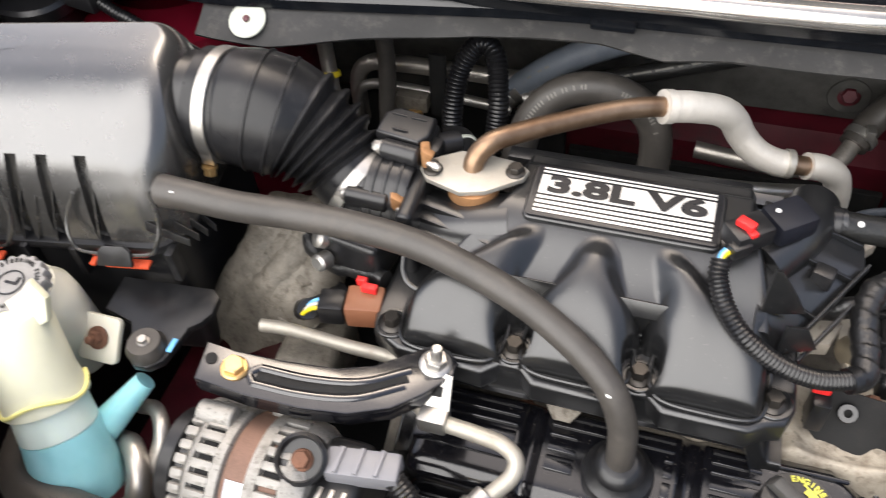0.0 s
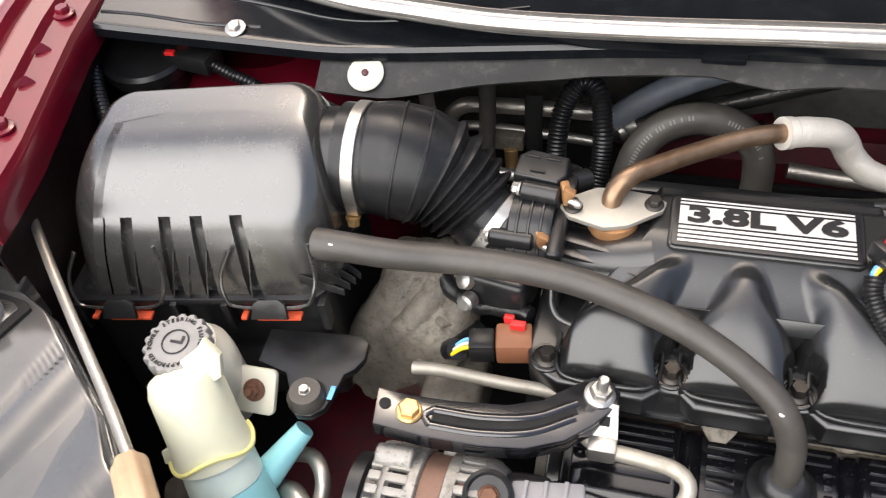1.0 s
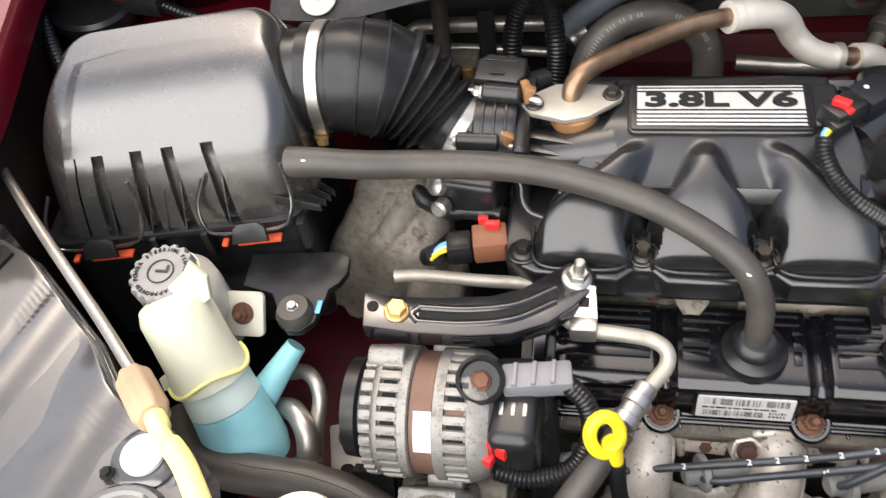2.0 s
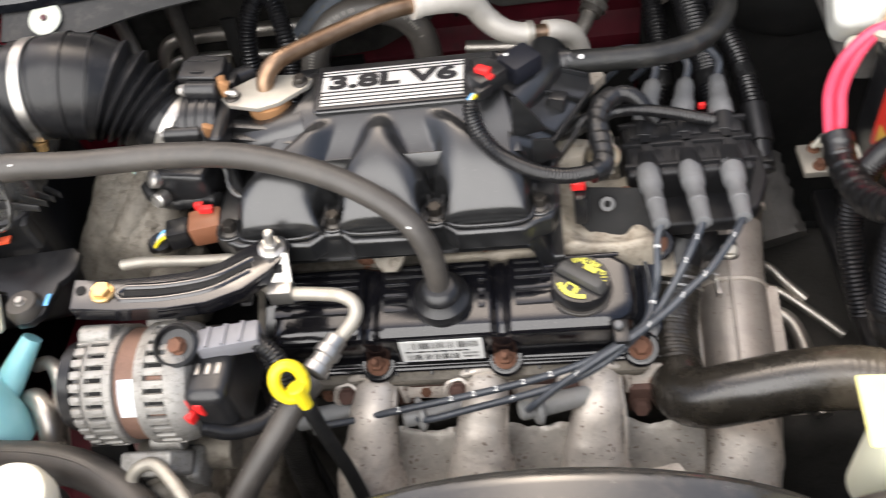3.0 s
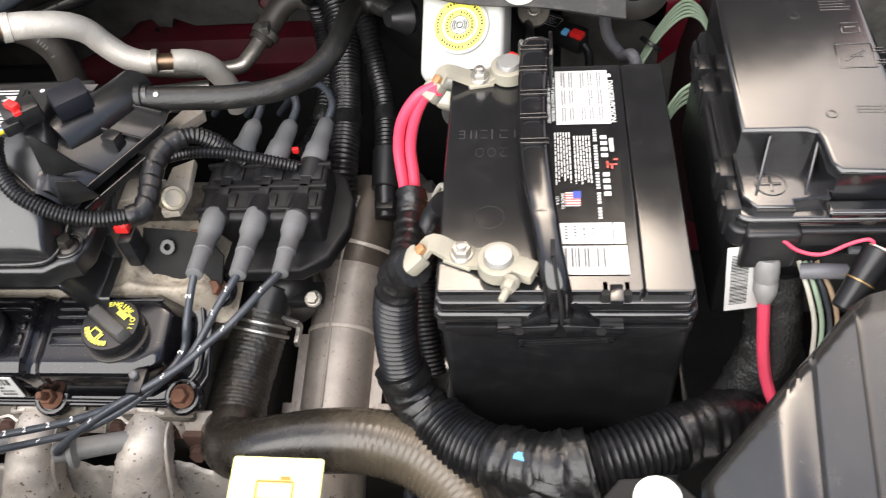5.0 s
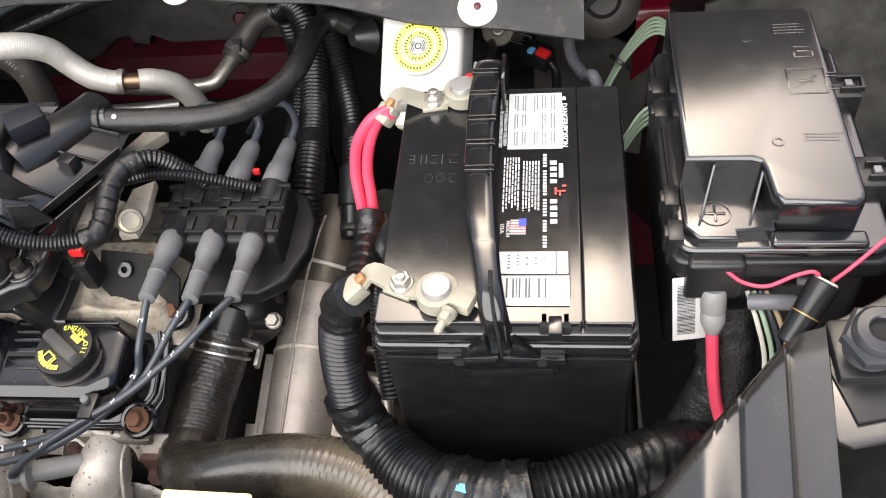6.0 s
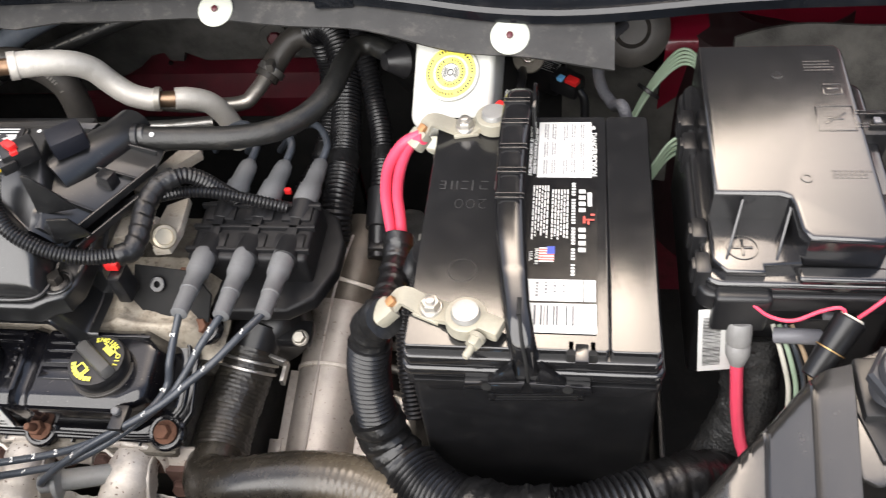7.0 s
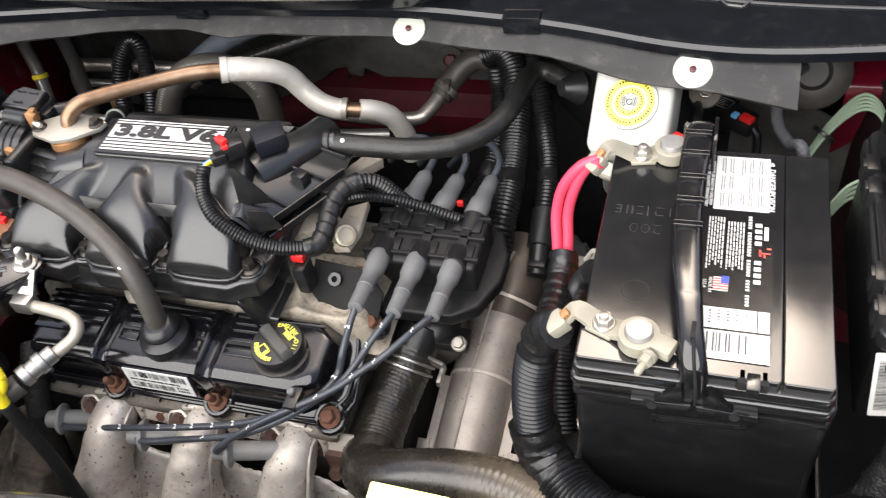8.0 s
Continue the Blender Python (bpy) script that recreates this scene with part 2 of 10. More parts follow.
PLASTIC = mat("black_plastic", (0.011, 0.011, 0.012), 0.32, dirt=0.18, dirt_col=(0.06, 0.055, 0.05), bump=0.06)
SATIN = mat("satin_black_moulding", (0.0100, 0.0102, 0.0108), 0.30, spec=0.85, grain=1800, bump=0.02, dirt=0.08, dirt_col=(0.05, 0.047, 0.043), rvar=0.06, speck=(420, 0.70, 0.74, 0.25, (0.12, 0.11, 0.10)))
BOXTOP = mat("airbox_grained_plastic", (0.028, 0.027, 0.0255), 0.26, grain=2400, bump=0.04, dirt=0.08, dirt_col=(0.08, 0.075, 0.07), rvar=0.05, spec=1.0, coat=1.0, coat_rough=0.22)
GLOSS = mat("gloss_black_paint", (0.005, 0.005, 0.0065), 0.13, spec=0.6, bump=0.012, dirt=0.12, dirt_col=(0.06, 0.052, 0.045), rvar=0.08, coat=0.1, coat_rough=0.08, speck=(600, 0.70, 0.73, 0.4, (0.15, 0.13, 0.11)))
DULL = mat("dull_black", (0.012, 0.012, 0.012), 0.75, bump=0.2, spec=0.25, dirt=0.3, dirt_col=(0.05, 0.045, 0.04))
RUBBER = mat("grey_black_rubber", (0.050, 0.045, 0.040), 0.46, bump=0.2, grain=500, dirt=0.35, dirt_col=(0.105, 0.090, 0.075))
DUCT = mat("black_rubber_duct", (0.014, 0.014, 0.015), 0.30, spec=0.3, bump=0.03, dirt=0.2, dirt_col=(0.07, 0.065, 0.06))
HOSE = mat("cloth_marked_black_hose", (0.012, 0.012, 0.0115), 0.40, bump=0.3, weave=420, dirt=0.25, dirt_col=(0.10, 0.09, 0.07))
TANHOSE = mat("dusty_moulded_hose", (0.020, 0.018, 0.015), 0.36, bump=0.7, weave=260, dirt=0.4, dirt_col=(0.10, 0.085, 0.058), spec=0.6)
LOOM = mat("corrugated_loom", (0.008, 0.008, 0.009), 0.30, bump=0.06, dirt=0.2, dirt_col=(0.07, 0.065, 0.06))
TAPE = mat("black_vinyl_tape", (0.0085, 0.0085, 0.0090), 0.32, bump=1.0, grain=230, dirt=0.25, dirt_col=(0.06, 0.055, 0.048), rvar=0.15, spec=0.6)
BOOT = mat("grey_spark_boot", (0.125, 0.127, 0.130), 0.55, bump=0.3, dirt=0.35, dirt_col=(0.05, 0.047, 0.043))
WIRE = mat("grey_ignition_wire", (0.040, 0.046, 0.056), 0.30, bump=0.08, dirt=0.25, dirt_col=(0.12, 0.11, 0.10))
CASTING = mat("weathered_cast_aluminium", (0.165, 0.148, 0.122), 0.6, metal=0.3, var=0.55, bump=1.0, grain=420, dirt=0.85, dirt_col=(0.060, 0.047, 0.034), dirt_scale=45, speck=(190, 0.58, 0.72, 0.4, (0.06, 0.045, 0.03)))
ALU = mat("alternator_aluminium", (0.30, 0.29, 0.27), 0.52, metal=0.5, var=0.35, bump=0.8, grain=520, dirt=0.8, dirt_col=(0.12, 0.105, 0.085), dirt_scale=90, speck=(400, 0.62, 0.68, 0.5, (0.10, 0.09, 0.075)))
SHIELD = mat("exhaust_heat_shield", (0.60, 0.545, 0.485), 0.45, metal=0.35, var=0.3, bump=0.5, grain=300, dirt=0.75, dirt_col=(0.20, 0.115, 0.07), dirt_scale=30, speck=(230, 0.66, 0.70, 0.8, (0.10, 0.05, 0.03)))
STEEL = mat("zinc_steel", (0.46, 0.445, 0.42), 0.36, metal=0.9, var=0.2, bump=0.15, dirt=0.35, dirt_col=(0.30, 0.26, 0.2))
PIPE = mat("bare_steel_pipe", (0.46, 0.43, 0.39), 0.36, metal=0.85, var=0.3, bump=0.2, dirt=0.5, dirt_col=(0.16, 0.12, 0.09))
RUST = mat("rusted_bolt", (0.150, 0.070, 0.042), 0.8, metal=0.2, var=0.5, bump=0.8, grain=400, dirt=0.7, dirt_col=(0.055, 0.03, 0.02), dirt_scale=140)
BRASS = mat("yellow_zinc_bolt", (0.62, 0.40, 0.17), 0.38, metal=0.8, var=0.3, bump=0.2, dirt=0.3)
BRONZE = mat("heat_tinted_tube", (0.22, 0.125, 0.07), 0.36, metal=0.85, var=0.35, bump=0.15, tone=(0.40, 0.29, 0.20), dirt=0.35, dirt_col=(0.12, 0.07, 0.045))
SLEEVE = mat("foil_heat_sleeve", (0.58, 0.545, 0.49), 0.46, metal=0.3, var=0.12, bump=0.25, grain=600, dirt=0.25, dirt_col=(0.38, 0.33, 0.27))
PLATEMETAL = mat("pale_flange_plate", (0.44, 0.415, 0.365), 0.46, metal=0.6, var=0.2, bump=0.3, dirt=0.35, dirt_col=(0.30, 0.24, 0.16))
COPPER = mat("alternator_core", (0.19, 0.11, 0.08), 0.6, metal=0.3, var=0.35, bump=0.4, dirt=0.4, dirt_col=(0.09, 0.06, 0.05))
REDPAINT = mat("maroon_body_paint", (0.125, 0.004, 0.014), 0.34, spec=0.2, coat=0.55, coat_rough=0.05, var=0.15, bump=0.02, dirt=0.2, dirt_col=(0.09, 0.02, 0.024), dirt_scale=40)
REDDUST = mat("dusty_maroon_panel", (0.072, 0.005, 0.011), 0.42, coat=0.15, var=0.35, bump=0.15, dirt=0.8, dirt_col=(0.022, 0.014, 0.013), dirt_scale=20)
FELT = mat("grey_firewall_mat", (0.066, 0.064, 0.059), 0.9, var=0.5, bump=0.9, grain=700, spec=0.2, dirt=0.4, dirt_col=(0.09, 0.085, 0.075))
SEAL = mat("grey_rubber_seal", (0.026, 0.0255, 0.025), 0.72, var=0.25, bump=0.35, grain=500, dirt=0.5, dirt_col=(0.13, 0.12, 0.11))
COWL = mat("cowl_black_plastic", (0.006, 0.007, 0.009), 0.16, coat=0.2, bump=0.015, dirt=0.15, dirt_col=(0.05, 0.05, 0.05))
WHITE = mat("white_label", (0.66, 0.66, 0.64), 0.45, var=0.05, bump=0.03)
WASHER = mat("pale_nylon_washer", (0.50, 0.52, 0.45), 0.5, var=0.08, bump=0.05, dirt=0.15, dirt_col=(0.45, 0.42, 0.35))
NYLON = mat("translucent_white_nylon", (0.68, 0.655, 0.55), 0.38, var=0.06, bump=0.05, sub=0.4)
CREAM = mat("cream_plastic_neck", (0.74, 0.73, 0.56), 0.42, var=0.06, bump=0.05, sub=0.4)
BLUE = mat("blue_fluid_bottle", (0.28, 0.62, 0.68), 0.38, var=0.08, bump=0.05, sub=0.4, tone=(0.36, 0.70, 0.74))
AQUA = mat("pale_aqua_bottle", (0.72, 0.82, 0.74), 0.38, var=0.08, bump=0.05, sub=0.4)
YELLOW = mat("yellow_plastic", (0.82, 0.66, 0.02), 0.42, var=0.1, bump=0.1)
PALEYELLOW = mat("pale_yellow_label", (0.86, 0.80, 0.30), 0.42, var=0.06, bump=0.03)
YMARK = mat("yellow_marking", (0.78, 0.74, 0.10), 0.5, var=0.15, bump=0.1)
CABLE = mat("red_cable", (0.74, 0.066, 0.125), 0.38, var=0.12, bump=0.05)
REDTAB = mat("red_plastic", (0.66, 0.02, 0.02), 0.42, var=0.1, bump=0.03)
ORANGE = mat("orange_gasket", (0.70, 0.09, 0.03), 0.5, var=0.1, bump=0.03)
BROWN = mat("brown_connector", (0.23, 0.095, 0.050), 0.42, var=0.15, bump=0.05)
LEAD = mat("lead_terminal", (0.33, 0.31, 0.25), 0.58, metal=0.2, var=0.2, bump=0.4, grain=500, dirt=0.4, dirt_col=(0.38, 0.32, 0.22))
BATTERY = mat("battery_case", (0.009, 0.009, 0.010), 0.36, bump=0.06, grain=1300, dirt=0.2, dirt_col=(0.045, 0.042, 0.038))
BATLID = mat("battery_lid", (0.011, 0.011, 0.012), 0.14, bump=0.035, grain=2000, dirt=0.14, dirt_col=(0.05, 0.047, 0.042), rvar=0.05, spec=0.8, coat=0.2, speck=(1500, 0.66, 0.74, 0.10, (0.17, 0.155, 0.135)))
LABELBLACK = mat("black_label_film", (0.007, 0.007, 0.008), 0.20, bump=0.02, dirt=0.10, dirt_col=(0.07, 0.06, 0.05))
STRAP = mat("gloss_hold_down_strap", (0.009, 0.009, 0.010), 0.12, bump=0.01, coat=0.5, dirt=0.15, dirt_col=(0.06, 0.055, 0.05))
FUSELID = mat("fuse_box_lid", (0.010, 0.010, 0.011), 0.15, bump=0.035, grain=2000, dirt=0.12, dirt_col=(0.06, 0.055, 0.05), rvar=0.05, spec=0.9, coat=0.4, speck=(1500, 0.66, 0.74, 0.10, (0.18, 0.165, 0.145)))
LAMPCASE = mat("headlamp_dark_plastic", (0.016, 0.0155, 0.015), 0.20, bump=0.03, grain=2000, dirt=0.3, dirt_col=(0.045, 0.041, 0.037), rvar=0.10, spec=0.8, coat=0.5, coat_rough=0.12)
PLATEGREY = mat("badge_silver", (0.66, 0.66, 0.65), 0.35, metal=0.6, var=0.08, bump=0.02, dirt=0.15, dirt_col=(0.35, 0.33, 0.3))
BADGEBLACK = mat("badge_black", (0.010, 0.010, 0.012), 0.3, bump=0.02)
BLUEMARK = mat("blue_marking", (0.15, 0.45, 0.80), 0.5, var=0.1, bump=0.03)
GREENWIRE = mat("pale_green_wire", (0.32, 0.42, 0.30), 0.5, var=0.15, bump=0.05)
TANWOOD = mat("tan_plastic_grip", (0.42, 0.30, 0.19), 0.5, var=0.2, bump=0.15, dirt=0.3)
GREYCON = mat("grey_connector", (0.17, 0.17, 0.185), 0.42, var=0.15, bump=0.05)
BRAID = mat("grey_braid", (0.065, 0.065, 0.073), 0.6, bump=0.9, weave=500, dirt=0.3)
CREAMWIRE = mat("cream_wire", (0.60, 0.58, 0.50), 0.5, var=0.1, bump=0.03)
BLUEHOSE = mat("grey_blue_hose", (0.13, 0.15, 0.18), 0.5, bump=0.2, dirt=0.4, dirt_col=(0.2, 0.19, 0.18))
FANPLASTIC = mat("shiny_shroud_plastic", (0.030, 0.029, 0.027), 0.20, bump=0.02, dirt=0.25, dirt_col=(0.12, 0.10, 0.08), rvar=0.06, spec=0.8)
CONCRETE = mat("pale_concrete", (0.42, 0.41, 0.39), 0.85, var=0.2, grain=120, bump=0.4, dirt=0.3, dirt_col=(0.25, 0.24, 0.22), dirt_scale=3)
ROUGHCAST = mat("rough_grey_casting", (0.09, 0.085, 0.08), 0.8, var=0.4, bump=1.0, grain=300, dirt=0.5, dirt_col=(0.08, 0.07, 0.06))

# ---- ground and body of the car ----
def ground():
    b = bmesh.new()
    s = 400.0
    b.faces.new([b.verts.new((x * s, y * s, 0)) for x, y in ((-1, -1), (1, -1), (1, 1), (-1, 1))])
    solo("ground", b, CONCRETE, "pale grey concrete ground beside the car", "ground", kind="structure")


ground()

# grimy maroon with the shade of the bay put into its colour
SHADEDRED = mat("shaded_grimy_wing", (0.014, 0.0045, 0.0055), 0.5, var=0.4, bump=0.2, dirt=0.6, dirt_col=(0.02, 0.016, 0.015), dirt_scale=18)
RAIL_Y = (-0.35, 0.05, 0.14, 0.20, 0.34, 0.42, 0.60, 0.90)
RAIL_X = (-0.50, -0.535, -0.540, -0.551, -0.592, -0.609, -0.640, -0.68)


def rail_x(y):
    return float(np.interp(y, RAIL_Y, RAIL_X))


def fender(name, side, label):
    """Painted fender rail with a raised lip, stepped top and outer wing."""
    sect = [(-0.02, 0.26), (-0.02, 0.70), (-0.012, 0.90), (0.0, 0.915), (0.0, 0.940), (-0.004, 0.948), (-0.026, 0.951), (-0.030, 0.958), (-0.046, 0.962), (-0.050, 0.955), (-0.056, 0.955),
            (-0.062, 0.964), (-0.070, 0.965), (-0.080, 0.960), (-0.088, 0.945), (-0.094, 0.90), (-0.10, 0.80), (-0.105, 0.55), (-0.105, 0.30)]
    ys = np.linspace(0.13, 0.88, 40)

    def strip(rows):
        def fn(u, v):
            y = float(np.interp(u, np.linspace(0, 1, 40), ys))
            k = v * (len(rows) - 1)
            i = min(int(k), len(rows) - 2)
            f = k - i
            x = rail_x(y) + rows[i][0] * (1 - f) + rows[i + 1][0] * f
            return Vector((x if side < 0 else 0.30 - x, y, rows[i][1] * (1 - f) + rows[i + 1][1] * f))
        return fn
    top = thing(name, label, "fender", strip(sect)(0.5, 0.3), kind="structure")
    part("wing_panel", sheet(strip(sect[3:]), 39, (len(sect) - 4) * 2, 0.002), REDPAINT, top)
    # inner face takes the shaded copy of the wing paint
    part("inner_face", sheet(strip(sect[:4]), 39, 6, 0.002), SHADEDRED, top, "grimy inner face, darkened for shade")
    return top


left_fender = fender("fender", -1, "maroon painted fender rail with bolts and pressed dimples")
for px, py in ((-0.612, 0.365), (-0.572, 0.212)):
    part("bolt", hex_bolt((px - 0.004, py, 0.951), (0, 0, 1), 0.0065, 0.008, 1.5), REDPAINT, left_fender, "maroon painted bolt")
for py in (0.268, 0.312):
    x = rail_x(py) - 0.022
    part("dimple", lathe([(0.009, 0), (0.007, 0.003), (0.001, 0.007)], (x, py, 0.950), (0.2, 0.25, 1), 3), REDPAINT, left_fender)
right_fender = fender("fender", 1, "maroon painted fender rail beside the fuse box")




def inner_walls():
    def left(u, v):
        y = -0.20 + 0.83 * u
        return Vector((rail_x(y) - 0.052 + 0.02 * math.sin(v * 3), y, 0.25 + 0.66 * v))
    w = solo("wall_left", sheet(left, 20, 8, 0.004), SHADEDRED, "dusty maroon inner wing panel beside the air box, darkened for shade", "wall", kind="structure")
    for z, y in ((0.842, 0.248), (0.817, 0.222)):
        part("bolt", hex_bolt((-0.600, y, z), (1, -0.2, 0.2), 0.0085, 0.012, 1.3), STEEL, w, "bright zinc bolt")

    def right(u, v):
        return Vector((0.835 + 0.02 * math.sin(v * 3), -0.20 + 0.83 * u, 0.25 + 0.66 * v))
    solo("wall_right", sheet(right, 10, 8, 0.004), SHADEDRED, "dusty maroon inner wing panel, darkened for shade", "wall", kind="structure")

    def fire(u, v):
        z = 0.25 + 0.68 * v
        y = 0.62 - 0.028 * max(0.0, min(1.0, (0.668 - z) / 0.016))
        return Vector((-0.72 + 1.62 * u, y, z))
    solo("wall_firewall", sheet(fire, 20, 120, 0.004), REDDUST, "dark maroon firewall with a pressed ledge", "wall", kind="structure")
    # unseen tray added to keep light from coming up through the bay
    b = box((0.1, 0.2, 0.27), (1.5, 0.95, 0.02), 0.004)
    solo("floor", b, DULL, "black undertray added below the engine to block light", "floor", kind="structure")
    b = box((0.1, -0.275, 0.55), (1.24, 0.03, 0.6), 0.008)
    solo("wall_front", b, DULL, "black radiator core behind the grille", "wall", kind="structure")


inner_walls()


def firewall_mats():
    """Grey insulating mats with cut edges."""
    poly = [(-0.62, 0.90), (-0.62, 0.66), (-0.30, 0.64), (-0.09, 0.66), (-0.02, 0.695), (0.0, 0.712), (0.018, 0.716), (0.022, 0.705), (0.040, 0.703), (0.046, 0.716), (0.07, 0.704), (0.20, 0.706), (0.27, 0.70),
            (0.33, 0.715), (0.40, 0.90)]
    m = axes((0, 0.612, 0), (1, 0, 0), (0, 0, 1))
    ob = solo("insulation_mat", prism(poly, 0.012, m, 0.004), FELT, "dark grey felt insulation on the firewall", "insulation")
    part("mat_hole", ring((0.166, 0.600, 0.736), (0, -1, 0), 0.011, 0.020, 0.003), FELT, ob)
    part("stud", hex_bolt((0.166, 0.602, 0.736), (0, -1, 0.4), 0.008, 0.010, 1.5), REDDUST, ob, "maroon painted stud")
    for px, pz in ((0.012, 0.690),):
        part("hole_plug", lathe([(0.003, 0), (0.003, 0.002), (0.001, 0.002)], (px, 0.617, pz), (0, -1, 0), 12), DULL, ob)


firewall_mats()
# black sheets added where the firewall only falls into shade
for top, lab in (([(0.62, 0.86), (0.318, 0.86), (0.306, 0.80), (0.296, 0.735), (0.235, 0.72)], "black sheet added for the shade behind the coil"), ([(0.23, 0.626), (-0.105, 0.626)], "black sheet added for the shade low behind the engine"),
                 ([(-0.11, 0.665), (-0.66, 0.665)], "black sheet added for the shade low behind the air box")):
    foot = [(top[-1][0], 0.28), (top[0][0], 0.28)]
    solo("shade_sheet", prism(foot + top, 0.010, axes((0, 0.590, 0), (1, 0, 0), (0, 0, 1)), 0.003), DULL, lab, "insulation")


def strut_tower(name, cx, cy, cz, r, label, paint):
    prof = [(r * 0.98, -0.30), (r * 0.98, -0.1), (r * 0.97, -0.03), (r * 0.9, 0.0), (r * 0.55, 0.012), (r * 0.5, 0.008), (r * 0.1, 0.008)]
    return solo(name, lathe(prof, (cx, cy, cz), (0, 0, 1), 48), paint, label, "strut tower", kind="structure")


# this tower wears the shade-darkened paint, the left one plain maroon
strut_tower("strut_tower", 0.72, 0.56, 0.80, 0.12, "grimy maroon strut tower behind the fuse box, darkened for shade", SHADEDRED)
strut_tower("strut_tower", -0.50, 0.500, 0.845, 0.13, "maroon painted strut tower behind the air box", REDPAINT)


def side_panel():
    sect = [(0.580, 0.870), (0.565, 0.866), (0.560, 0.858), (0.558, 0.818), (0.553, 0.808), (0.543, 0.8035), (0.515, 0.800), (0.503, 0.795), (0.498, 0.786), (0.525, 0.60)]

    def fn(u, v):
        x = 0.600 + 0.315 * u
        k = v * (len(sect) - 1)
        i = min(int(k), len(sect) - 2)
        f = k - i
        return Vector((x, sect[i][0] * (1 - f) + sect[i + 1][0] * f - 0.02 * u, sect[i][1] * (1 - f) + sect[i + 1][1] * f + 0.012 * u))
    cs = solo("cowl_side", sheet(fn, 16, 36, 0.003), REDPAINT, "maroon cowl side panel with a rounded ledge", "panel", kind="structure")
    part("plug", lathe([(0.007, 0), (0.007, 0.002), (0.003, 0.004)], (0.715, 0.552, 0.842), (0, -1, 0.2), 16), DULL, cs, "small black plug")

    def felt(u, v):
        y = 0.400 + 0.055 * v + 0.012 * math.sin(u * 4)
        return Vector((0.655 + 0.24 * u, y, 0.62 + (0.212 + 0.004 * math.sin(u * 9) + 0.012 * u) * v))
    solo("wing_mat", sheet(felt, 20, 8, 0.004), FELT, "grey felt splash mat with a frayed edge", "insulation")

    def felt2(u, v):
        return Vector((0.50 + 0.13 * u, 0.53 - 0.03 * u, 0.60 + 0.19 * v * (1 - 0.3 * u)))
    solo("wing_mat", sheet(felt2, 12, 8, 0.004), FELT, "dark felt mat low behind the battery", "insulation")


side_panel()

# ---- cowl, seal and hood ----
COWL_X = (-0.72, -0.60, -0.349, -0.10, 0.186, 0.33, 0.458, 0.545, 0.64, 0.90)
COWL_Y = (0.36, 0.365, 0.384, 0.426, 0.443, 0.428, 0.396, 0.396, 0.412, 0.415)


def cowl_y(x):
    k = [(x + d) for d in (-0.05, -0.025, 0, 0.025, 0.05)]
    return sum(float(np.interp(q, COWL_X, COWL_Y)) for q in k) / 5


def seal_z(x):
    return 0.895 - 0.016 * max(0.0, min(1.0, (x + 0.349) / 0.8)) + 0.10 * max(0.0, -0.38 - x)


